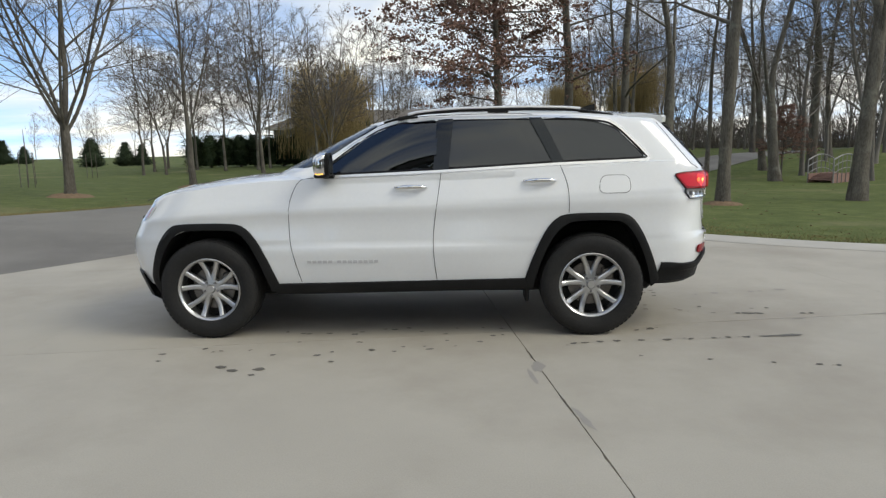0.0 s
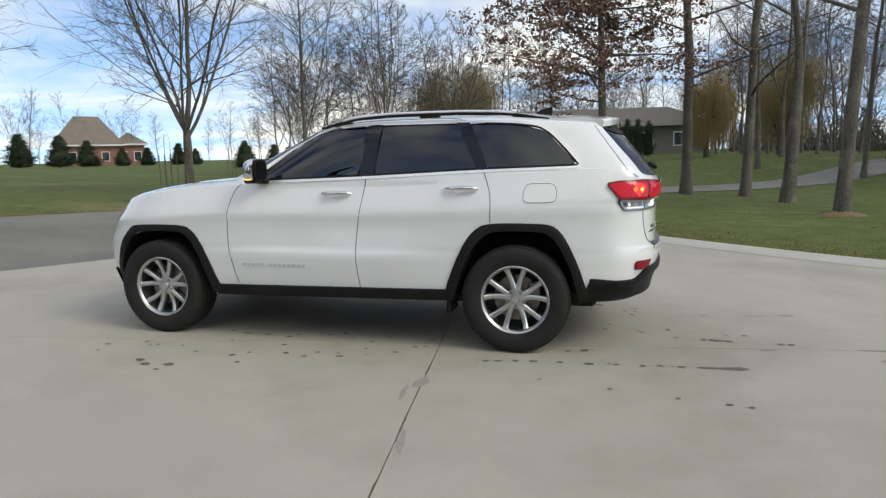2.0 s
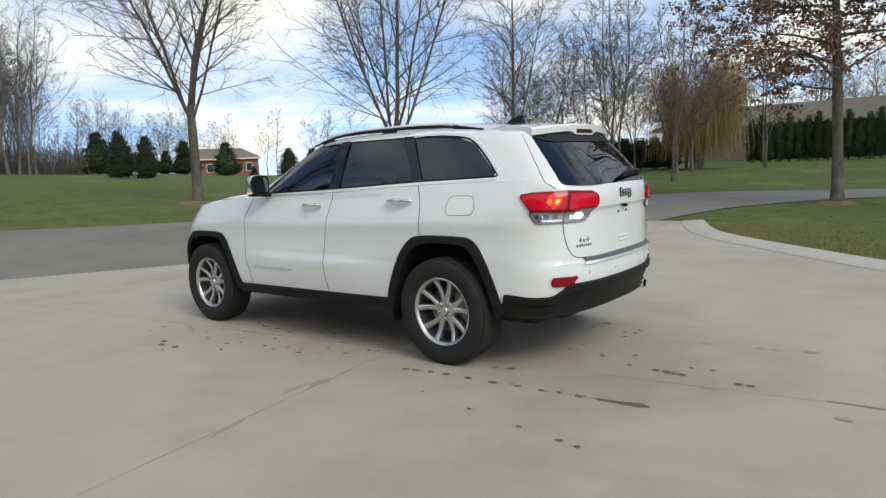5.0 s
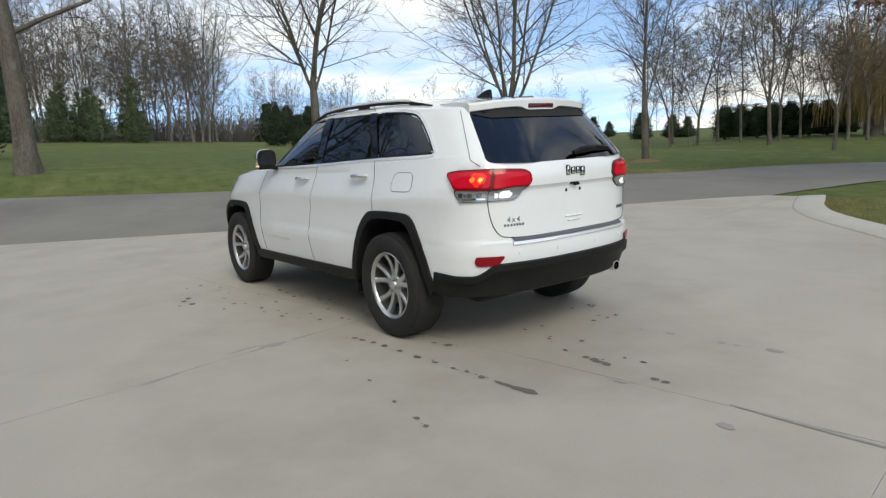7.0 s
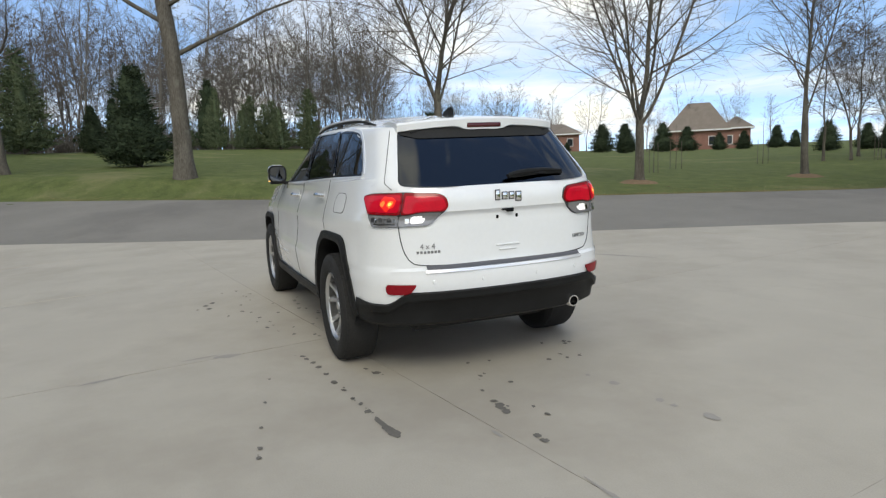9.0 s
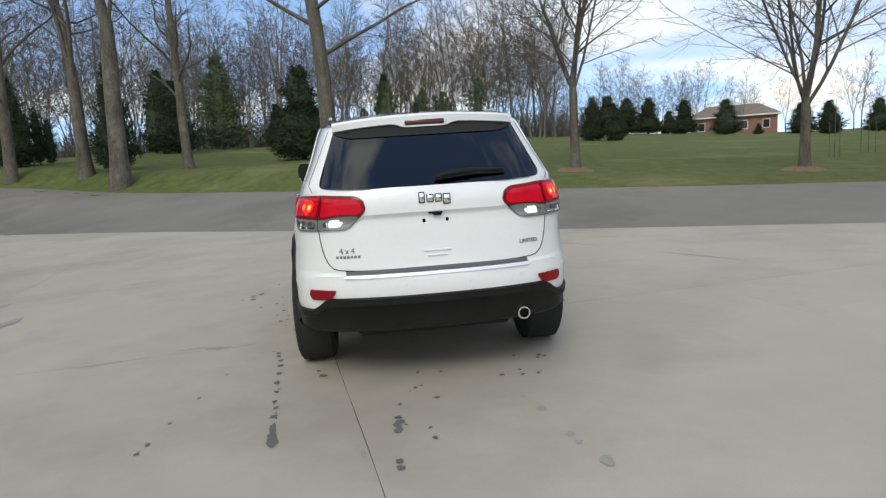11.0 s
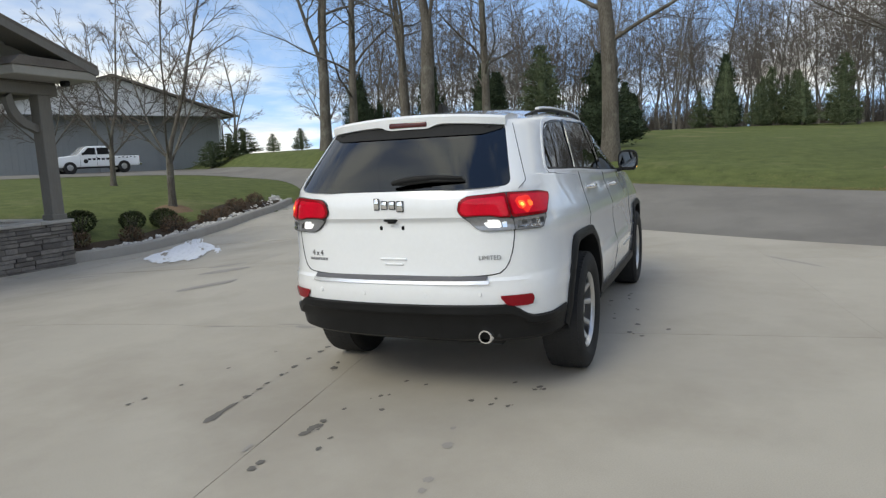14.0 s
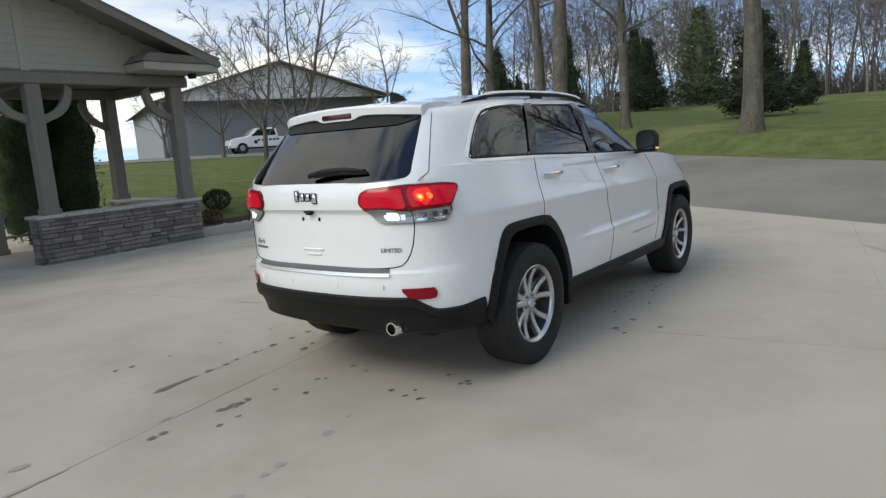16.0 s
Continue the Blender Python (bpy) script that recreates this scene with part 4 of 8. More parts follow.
def band(name, pts, half_w, thick, mat, parent, label="", out=(0, 1, 0)):
    """A flat strip along a line of points, standing off along out."""
    v, f = [], []
    pts = [Vector(p) for p in pts]
    o = Vector(out)
    for i, p in enumerate(pts):
        d = (pts[min(i + 1, len(pts) - 1)] - pts[max(i - 1, 0)]).normalized()
        across = d.cross(o).normalized() * half_w
        n = across.cross(d).normalized()
        n = n if n.dot(o) > 0 else -n
        for q in (across - n * 0.004, across * 0.8 + n * thick, -across * 0.8 + n * thick, -across - n * 0.004):
            v.append(p + q)
    for i in range(len(pts) - 1):
        b = i * 4
        for k in range(4):
            f.append((b + k, b + (k + 1) % 4, b + 4 + (k + 1) % 4, b + 4 + k))
    f += [(0, 1, 2, 3), tuple(len(v) - 4 + k for k in (3, 2, 1, 0))]
    bm = bmesh.new()
    bvs = [bm.verts.new(p) for p in v]
    for q in f:
        bm.faces.new([bvs[i] for i in q])
    bmesh.ops.recalc_face_normals(bm, faces=bm.faces)
    return part(name, bm, mat, parent, label, smooth=30)


def lathe(profile, n=48, closed=False):
    """A turned body round the y axis from (radius, y) points."""
    bm = bmesh.new()
    rows = [[bm.verts.new((r * math.cos(2 * math.pi * k / n), y, r * math.sin(2 * math.pi * k / n))) for k in range(n)] for r, y in profile]
    if closed:
        rows.append(rows[0])
    for a, b in zip(rows, rows[1:]):
        for k in range(n):
            bm.faces.new((a[k], a[(k + 1) % n], b[(k + 1) % n], b[k]))
    bmesh.ops.recalc_face_normals(bm, faces=bm.faces)
    return bm


def build_wheel(x, s):
    """A wheel with its outer face towards s*y."""
    wheel = new("wheel")
    wheel.parent = car
    wheel.matrix_basis = pose(x, s * WHEEL_Y, WHEEL_Z) @ (Matrix() if s < 0 else pose(0, 0, 0, 0, 0, 180))
    R = TYRE_R
    tyre = [(0.238, 0.09), (0.245, -0.105), (0.262, -0.118), (0.30, -0.130), (0.338, -0.128), (0.362, -0.118), (R - 0.008, -0.100), (R, -0.078), (R, 0.078), (R - 0.008, 0.100),
            (0.36, 0.118), (0.33, 0.13), (0.28, 0.125), (0.245, 0.11)]
    bm = lathe(tyre, 64, closed=True)
    part("tyre", bm, M_TYRE, wheel, "black all-season tyre with tread blocks", smooth=35)
    tread = bmesh.new()
    for k in range(60):
        a = 2 * math.pi * k / 60
        for off, wdt in ((-0.088, 0.036), (-0.045, 0.032), (0.0, 0.03), (0.045, 0.032), (0.088, 0.036)):
            r = R - 0.003 - (0.004 if abs(off) > 0.08 else 0)
            b = a + (0.02 if off > 0 else 0) + abs(off) * 0.2
            turn = Matrix.Rotation(-b + math.pi / 2, 3, "Y")
            box(tread, (0.030, wdt, 0.008), (r * math.cos(b), off, r * math.sin(b)), turn)
    part("tread", tread, M_TYRE, wheel)
    rim = [(0.232, 0.09), (0.232, -0.06), (0.222, -0.085), (0.228, -0.100), (0.240, -0.108), (0.247, -0.104), (0.247, -0.09), (0.240, 0.09)]
    part("rim", lathe(rim, 64, closed=True), M_ALLOY, wheel, "polished alloy rim", smooth=35)
    part("wheel_back", lathe([(0.0, 0.03), (0.19, 0.03), (0.232, 0.03), (0.232, 0.04), (0.0, 0.04)], 40), M_UNDER, wheel)
    part("brake_disc", lathe([(0.06, 0.0), (0.165, 0.0), (0.165, 0.02), (0.06, 0.02)], 40, closed=True), M_DISC, wheel, smooth=35)
    part("caliper", boxed((0.09, 0.05, 0.14), (0.13, -0.01, 0.05), 0.012), M_DISC, wheel)
    hub = [(0.0, -0.078), (0.028, -0.078), (0.033, -0.072), (0.036, -0.062), (0.070, -0.058), (0.076, -0.05), (0.076, 0.0), (0.0, 0.0)]
    part("hub", lathe(hub, 40), M_ALLOY, wheel, smooth=35)
    for k in range(5):
        a0 = math.radians(90 + 72 * k)
        for d in (-1, 1):
            spoke = bmesh.new()
            a1 = a0 + d * math.radians(17.5)
            a_in = a0 + d * math.radians(10)
            rows = []
            for j in range(7):
                t = j / 6
                r = 0.062 + (0.236 - 0.062) * t
                a = a_in + (a1 - a_in) * t
                wdt = 0.0170 + 0.004 * t + 0.006 * (1 - t) ** 3 + 0.012 * max(0, t - 0.8)
                yy = -0.058 - 0.030 * t + 0.018 * math.sin(math.pi * t)
                c = Vector((r * math.cos(a), 0, r * math.sin(a)))
                tn = Vector((-math.sin(a), 0, math.cos(a)))
                rows.append([spoke.verts.new(c + tn * q + Vector((0, h, 0))) for q, h in ((-wdt, yy + 0.035), (-wdt * 0.9, yy + 0.004), (-wdt * 0.45, yy - 0.003), (wdt * 0.45, yy - 0.003), (wdt * 0.9, yy + 0.004), (wdt, yy + 0.035))])
            for p, q in zip(rows, rows[1:]):
                for i in range(6):
                    spoke.faces.new((p[i], p[(i + 1) % 6], q[(i + 1) % 6], q[i]))
            bmesh.ops.recalc_face_normals(spoke, faces=spoke.faces)
            part("spoke", spoke, M_ALLOY, wheel, smooth=30)
        ln = a0 + math.radians(36)
        nut = lathe([(0.0, -0.072), (0.008, -0.072), (0.011, -0.068), (0.012, -0.05)], 6)
        bmesh.ops.translate(nut, verts=nut.verts, vec=(0.055 * math.cos(ln), 0, 0.055 * math.sin(ln)))
        part("lug_nut", nut, M_BADGE, wheel)
    return wheel


for x in (-WHEEL_X, WHEEL_X):
    for s in (-1, 1):
        build_wheel(x, s)


def arch_trim(poly_out, poly_in, s):
    """A black plastic flare round a wheel opening."""
    bm = bmesh.new()
    n = 40
    hub_x = WHEEL_X if poly_in[0][0] > 0 else -WHEEL_X
    curve = lambda poly: [(p.x, p.y) for p in catmull([(*q, 0) for q in poly], 0.03)]
    a, b = resample(curve([(hub_x + (x - hub_x) * 0.975, WHEEL_Z + (z - WHEEL_Z) * 0.972) for x, z in poly_out]), n), resample(curve([(hub_x + (x - hub_x) * 0.975, WHEEL_Z + (z - WHEEL_Z) * 0.972) for x, z in poly_in]), n)
    rows = []
    for p, q in zip(a, b):
        yo, yi = side_y(p[0], p[1]), side_y(q[0], q[1])
        m = p.lerp(q, 0.35)
        ym = max(yo, yi)
        rows.append([bm.verts.new(v) for v in ((p[0], s * (yo - 0.004), p[1]), (p[0] * 0.97 + m[0] * 0.03, s * (yo + 0.012), p[1]), (m[0], s * (ym + 0.020), m[1]), (q[0], s * (yi + 0.018), q[1]), (q[0], s * (yi - 0.05), q[1]), (q[0], s * (yi - 0.22), q[1]))])
    for p, q in zip(rows, rows[1:]):
        for i in range(5):
            bm.faces.new((p[i], p[i + 1], q[i + 1], q[i]))
    bmesh.ops.recalc_face_normals(bm, faces=bm.faces)
    return part("wheel_arch_trim", bm, M_PLASTIC, car, "matt black plastic wheel arch trim", smooth=40)


ARCH_F_OUT = [(-1.955, 0.46), (-1.90, 0.62), (-1.84, 0.76), (-1.74, 0.88), (-1.62, 0.905), (-1.27, 0.905), (-1.15, 0.875), (-1.05, 0.77), (-0.955, 0.58), (-0.875, 0.38)]
ARCH_F_IN = [(-1.895, 0.34), (-1.85, 0.56), (-1.77, 0.73), (-1.67, 0.835), (-1.56, 0.853), (-1.30, 0.853), (-1.19, 0.83), (-1.10, 0.73), (-1.02, 0.56), (-0.95, 0.36)]
ARCH_R_OUT = [(0.93, 0.40), (1.0, 0.60), (1.09, 0.79), (1.17, 0.89), (1.28, 0.935), (1.64, 0.935), (1.75, 0.905), (1.83, 0.80), (1.91, 0.62), (1.975, 0.42)]
ARCH_R_IN = [(1.00, 0.36), (1.06, 0.56), (1.14, 0.73), (1.22, 0.83), (1.33, 0.88), (1.60, 0.88), (1.70, 0.855), (1.78, 0.76), (1.86, 0.58), (1.915, 0.36)]
for s in (-1, 1):
    arch_trim(ARCH_F_OUT, ARCH_F_IN, s)
    arch_trim(ARCH_R_OUT, ARCH_R_IN, s)

# rocker panels, underside, lower bumpers
for s in (-1, 1):
    rocker = bmesh.new()
    rows = []
    for i in range(24):
        x = -0.93 + 1.93 * i / 23
        top = 0.425 + 0.022 * i / 23
        y = side_y(x, 0.44)
        rows.append([rocker.verts.new((x, s * (y + dy), z)) for dy, z in ((-0.005, top), (0.014, top - 0.006), (0.018, top - 0.05), (0.0, top - 0.085), (-0.10, top - 0.10), (-0.3, top - 0.10), (-0.3, top))])
    for p, q in zip(rows, rows[1:]):
        for i in range(7):
            rocker.faces.new((p[i], p[(i + 1) % 7], q[(i + 1) % 7], q[i]))
    rocker.faces.new(rows[0])
    rocker.faces.new(rows[-1][::-1])
    bmesh.ops.recalc_face_normals(rocker, faces=rocker.faces)
    part("rocker_panel", rocker, M_PLASTIC, car, "matt black sill cladding", smooth=35)
part("underbody", box(box(boxed((3.9, 1.02, 0.14), (0.05, 0, 0.33), 0.03), (0.9, 0.8, 0.10), (1.75, 0.0, 0.42), bevel=0.03), (0.9, 1.2, 0.10), (0.0, 0, 0.35), bevel=0.03), M_UNDER, car)
for x in (-WHEEL_X, WHEEL_X):
    part("axle", box(boxed((0.09, 1.5, 0.09), (x, 0, WHEEL_Z - 0.03), 0.02), (0.28, 0.30, 0.22), (x, 0, 0.33), bevel=0.05), M_UNDER, car)


def lower_bumper(rear):
    """Black lower skirt that wraps round one end of the body."""
    bm = bmesh.new()
    rows = []
    n = 52
    for i in range(n + 1):
        v = -1 + 2 * i / n
        row = []
        if rear:
            edge = 0.600 - 0.075 * sm(0.46, 0.66, abs(v)) + 0.015 * sm(0.80, 1.0, abs(v))
            prof = ((edge + 0.004, -0.004), (edge - 0.004, 0.016), (edge - 0.045, 0.022), (edge - 0.060, 0.006), (max(0.415, edge - 0.13), 0.006), (0.40, 0.004), (0.375, -0.05), (0.37, -0.30))
        else:
            prof = ((0.50, -0.004), (0.49, 0.014), (0.40, 0.012), (0.30, -0.03), (0.25, -0.12))
        for z, off in prof:
            if rear and off > 0:
                off = off * (1 - 0.75 * sm(0.72, 0.97, abs(v)))
            level = max(0.44, z)
            xf, xr, w = lower_row(level)
            lf, lr, pf, pr, narrow = lower_ends(level)
            t = abs(v) * math.pi / 2 * (1.0 if rear else 0.56)
            p, ln = (pr, lr) if rear else (pf, lf)
            cx, cy = math.cos(t) ** (2 / p), math.sin(t) ** (2 / p)
            x = (xr - lr + (lr + off) * cx) if rear else (xf + lf - (lf + off) * cx)
            y = math.copysign((w + off * (0.5 if off < 0 else 1)) * cy * narrow(x), v)
            row.append(bm.verts.new((x, y, z)))
        rows.append(row)
    for p, q in zip(rows, rows[1:]):
        for i in range(len(p) - 1):
            bm.faces.new((p[i], p[i + 1], q[i + 1], q[i]))
    bmesh.ops.remove_doubles(bm, verts=bm.verts, dist=0.0005)
    bmesh.ops.recalc_face_normals(bm, faces=bm.faces)
    return part("lower_bumper", bm, M_PLASTIC, car, "matt black lower bumper skirt", smooth=40)


lower_bumper(True)
lower_bumper(False)

# glass
for s in (-1, 1):
    for name, poly in (("front_door_window", WIN_FRONT), ("rear_door_window", WIN_REAR), ("quarter_window", WIN_QUARTER)):
        part(name, fill_patch(poly, even_side(poly, s, -0.008), 0.004), M_GLASS, car, "dark tinted side glass", smooth=40)
part("rear_window", fill_patch(GLASS_REAR, even_rear(-0.006), 0.004), M_GLASS, car, "dark tinted rear glass", smooth=40)
# a black sheet puts the spoiler's dark reflection onto the glass top
part("glass_band", fill_patch(rounded([(-0.553, 1.602), (-0.563, 1.562), (-0.46, 1.530), (0.46, 1.530), (0.563, 1.562), (0.553, 1.602)], 0.02), even_rear(0.001), 0.002), M_UNDER, car, "black band laid on the glass as the spoiler's dark reflection", smooth=40)
part("windscreen", fill_patch(SCREEN, screen_map(-0.004), 0.004, 0.06), M_GLASS, car, "tinted windscreen", smooth=40)


# pillars, mouldings and panel gaps
M_GLOSSBLACK = material("gloss_black", (0.008, 0.008, 0.009), rough=0.16, specular=0.18)
M_HEADLAMP = material("headlamp_lens", (0.10, 0.10, 0.105), (0.22, 0.22, 0.225), rough=0.1, metal=0.5, scale=18, fine=60, coat=0.6)
M_LETTER = material("silver_letter", (0.60, 0.60, 0.61), rough=0.45, metal=0.35)
M_PILLAR = material("pillar_gloss", (0.004, 0.004, 0.005), rough=0.04, ior=1.5, specular=0.5, sheen_tint=(0.80, 0.90, 1.0))
PILLAR_B = [(0.315, 1.640), (0.440, 1.640), (0.400, 1.256), (0.285, 1.252)]
PILLAR_C = [(1.005, 1.637), (1.105, 1.635), (1.262, 1.292), (1.180, 1.286)]
TRIM = catmull([(-0.62, 1.222, 0), (-0.54, 1.31, 0), (-0.22, 1.540, 0), (-0.04, 1.612, 0), (0.15, 1.640, 0), (0.7, 1.648, 0), (1.2, 1.638, 0), (1.50, 1.618, 0), (1.67, 1.562, 0), (1.895, 1.325, 0), (1.87, 1.303, 0), (1.2, 1.284, 0), (0.3, 1.248, 0), (-0.62, 1.222, 0)], 0.05)
SEAM_FRONT = [(-0.62, 1.215), (-0.72, 1.205), (-0.775, 1.12), (-0.805, 0.98), (-0.80, 0.75), (-0.77, 0.60), (-0.73, 0.44)]
SEAM_MIDDLE = [(0.345, 1.245), (0.325, 1.10), (0.295, 0.90), (0.28, 0.75), (0.285, 0.60), (0.30, 0.44)]
SEAM_REAR = [(1.225, 1.285), (1.265, 1.18), (1.285, 1.08), (1.285, 0.925)]
SEAM_TOP = [(-0.30, 1.525), (-0.10, 1.618), (0.2, 1.662), (0.95, 1.668), (1.045, 1.645)]


def laid_strip(name, s, loop, shift, half_w, lift, mat, label):
    """A thin strip that lies on the body side along a loop, moved outwards by shift."""
    v, f = [], []
    n = len(loop)
    for i, p in enumerate(loop):
        d = (loop[min(i + 1, n - 1)] - loop[max(i - 1, 0)]).normalized()
        ox, oz = -d.y, d.x
        for w, up in ((-half_w, -0.002), (-half_w, lift), (half_w, lift), (half_w, -0.002)):
            x, z = p.x + ox * (shift + w), p.y + oz * (shift + w)
            v.append((x, s * (side_y(x, z) + up), z))
    for i in range(n - 1):
        for k in range(3):
            f.append((4 * i + k, 4 * i + 4 + k, 4 * i + 5 + k, 4 * i + 1 + k))
    return raw(name, v, f, mat, car, label, smooth=35)


for s in (-1, 1):
    part("pillar_trim", fill_patch(PILLAR_B, side_map(s, 0.0022), 0.006), M_PILLAR, car, "gloss black pillar cover", smooth=40)
    part("pillar_trim", fill_patch(PILLAR_C, side_map(s, 0.0022), 0.006), M_PILLAR, car, "gloss black pillar cover", smooth=40)
    laid_strip("window_gasket", s, TRIM, -0.012, 0.012, 0.0012, M_GLOSSBLACK, "black rubber window gasket")
    laid_strip("window_moulding", s, TRIM, 0.0, 0.0095, 0.0048, M_MOULDING, "thin chrome window surround")
    for seam in (SEAM_FRONT, SEAM_MIDDLE, SEAM_REAR, SEAM_TOP):
        smooth_seam = [(p.x, p.y) for p in catmull([(*q, 0) for q in seam], 0.04)]
        tube("panel_gap", side_line(s, smooth_seam, 0.0012 if seam is SEAM_TOP else 0.0002, 0.03), 0.0023, M_GAP, car)
    fuel = rounded([(1.505, 1.065), (1.525, 1.195), (1.735, 1.195), (1.745, 1.065)], 0.055, 8)
    if s < 0:
        door = part("fuel_door", fill_patch(fuel, side_map(s, 0.002), 0.004, 0.014), M_PAINT, car, smooth=40)
        tube("panel_gap", side_line(s, fuel + [fuel[0]], 0.0015, 0.012), 0.0018, M_GAP, door)
    # seam between wing and bumper at the rear corner
    tube("panel_gap", [(v[0], s * v[1], v[2]) for v in rear_line([(0.700, 1.226), (0.722, 1.262), (0.716, 1.285), (0.655, 1.43), (0.592, 1.585)], 0.0003, 0.02)], 0.0020, M_GAP, car)
    for x0, z0 in ((0.115, 1.135), (1.075, 1.165)):
        handle = new("door_handle")
        handle.parent = car
        handle["label"] = "chrome pull handle"
        pts = []
        for i in range(13):
            t = i / 12
            pts.append((x0 - 0.115 + 0.23 * t, s * (side_y(x0, z0) + 0.006 + 0.036 * math.sin(math.pi * t) ** 0.45), z0 + 0.004 * math.sin(math.pi * t)))
        v, f = [], []
        tube_into(v, f, [Vector(p) for p in pts], [0.011 + 0.007 * math.sin(math.pi * i / 12) ** 0.6 for i in range(13)], 10)
        raw("grip", v, f, M_CHROME, handle, smooth=60)
        cup = fill_patch(rounded([(x0 - 0.07, z0 - 0.036), (x0 + 0.07, z0 - 0.036), (x0 + 0.07, z0 + 0.03), (x0 - 0.07, z0 + 0.03)], 0.03), side_map(s, 0.0015), 0.004)
        part("recess", cup, M_PAINT, handle, smooth=40)
        if s < 0 and x0 < 0.5:
            lock = lathe([(0.0, -0.008), (0.008, -0.008), (0.010, 0.0)], 14)
            bmesh.ops.translate(lock, verts=lock.verts, vec=(x0 + 0.085, -(side_y(x0, z0) + 0.012), z0))
            part("lock", lock, M_BADGE, handle)
    # mirror: plastic foot, chrome cap, amber repeater, glass
    mirror = new("door_mirror")
    mirror.parent = car
    mirror["label"] = "chrome-capped door mirror on a black foot"
    mx, my = -0.525, 0.942
    foot = bmesh.new()
    box(foot, (0.10, 0.16, 0.035), (mx + 0.02, s * (my - 0.13), 1.225), Matrix.Rotation(s * 0.12, 3, "X"), bevel=0.012)
    box(foot, (0.10, 0.15, 0.04), (mx - 0.005, s * (my - 0.01), 1.240), bevel=0.016, segments=2)
    part("foot", foot, M_PLASTIC, mirror, smooth=40)
    cap = bmesh.new()
    bmesh.ops.create_uvsphere(cap, u_segments=24, v_segments=16, radius=1.0)
    for v in cap.verts:
        q = Vector((abs(c) ** 0.62 * (1 if c > 0 else -1) for c in v.co))
        v.co = Vector((mx + (0.062 * q.x if q.x < 0 else 0.054 * q.x), s * my + 0.086 * q.y, 1.315 + 0.088 * q.z + 0.012 * q.x))
    part("cap", cap, M_CHROME if s < 0 else M_PLASTIC, mirror, "polished chrome shell" if s < 0 else "dark shell", smooth=60)
    frame_line = rounded([(s * my - 0.086, 1.238), (s * my + 0.086, 1.232), (s * my + 0.088, 1.398), (s * my - 0.080, 1.402)], 0.060)
    shell = prism(frame_line, "x", mx + 0.035, mx + 0.062)
    part("housing", shell, M_PLASTIC, mirror, smooth=40)
    part("mirror_pane", prism(rounded([(s * my - 0.072, 1.252), (s * my + 0.072, 1.247), (s * my + 0.074, 1.384), (s * my - 0.068, 1.388)], 0.050), "x", mx + 0.058, mx + 0.064), M_MIRRORGLASS, mirror)
    part("repeater", boxed((0.06, 0.010, 0.012), (mx - 0.01, s * (my + 0.072), 1.252), 0.004), M_AMBERLIT, mirror, "lit amber turn repeater")
    # lettering on the door, drawn as plain bars
    for x0, n in ((-0.66, 5), (-0.43, 8)):
        for i in range(n):
            x = x0 + i * 0.040
            y = side_y(x, 0.595) + 0.001
            bar = boxed((0.030, 0.004, 0.022), (x, s * y, 0.593), 0.001)
            part("door_letter", bar, M_LETTER, car, "small silver letter of the model name")
    # headlamps
    lamp = new("headlamp")
    lamp.parent = car
    hl = [(-2.16, 0.90), (-2.14, 1.0), (-1.92, 1.035), (-1.90, 1.0), (-1.985, 0.905)]
    part("lens", fill_patch(rounded(hl, 0.02), side_map(s, 0.003), 0.01), M_HEADLAMP, lamp, "smoked clear headlamp lens", smooth=40)
    part("marker", fill_patch(rounded([(-2.09, 0.915), (-2.07, 0.995), (-1.955, 1.010), (-1.985, 0.935)], 0.012), side_map(s, 0.006), 0.006), M_AMBER, lamp, "amber side marker", smooth=40)
    part("fog_lamp_trim", fill_patch(rounded([(-2.235, 0.58), (-2.24, 0.66), (-2.19, 0.67), (-2.185, 0.60)], 0.015), side_map(s, 0.004), 0.01), M_CHROME, car, smooth=40)
    part("mud_flap", boxed((0.03, 0.22, 0.16), (0.975, s * 0.80, 0.34), 0.01), M_PLASTIC, car)
    # tail lamp round the corner
    SPLIT = 0.505
    cluster = new("tail_lamp")
    cluster.parent = car
    cluster["label"] = "red and clear tail lamp wrapped round the corner"

    def on_corner(off):
        return lambda a, z, d: (lambda p: (p[0], s * p[1], p[2]))(corner_point(a, z - 0.012, off + d))
    RED_IN = [(0.222, 1.100), (0.203, 1.130), (0.222, 1.185), (0.262, 1.208), (SPLIT - 0.003, 1.220), (SPLIT - 0.003, 1.088), (0.435, 1.090), (0.375, 1.102), (0.30, 1.103)]
    CLR_IN = [(0.228, 1.094), (0.30, 1.098), (0.375, 1.097), (0.435, 1.085), (SPLIT - 0.003, 1.083), (SPLIT - 0.003, 1.018), (0.31, 1.019), (0.275, 1.035)]
    RED_OUT = [(SPLIT + 0.003, 1.220), (0.80, 1.216), (0.885, 1.206), (0.893, 1.185), (0.81, 1.096), (SPLIT + 0.003, 1.088)]
    CLR_OUT = [(SPLIT + 0.003, 1.083), (0.795, 1.091), (0.735, 1.020), (SPLIT + 0.003, 1.018)]

    def lamp_patch(nm, poly, off, depth, mat, label="", corner=0.016):
        flat = [(a, z) for a, z in rounded(poly, corner)]
        return part(nm, fill_patch(flat, on_corner(off), depth, 0.018), mat, cluster, label, smooth=40)

    def inset(poly, d):
        a0, z0 = sum(q[0] for q in poly) / len(poly), sum(q[1] for q in poly) / len(poly)
        wide, high = max(q[0] for q in poly) - min(q[0] for q in poly), max(q[1] for q in poly) - min(q[1] for q in poly)
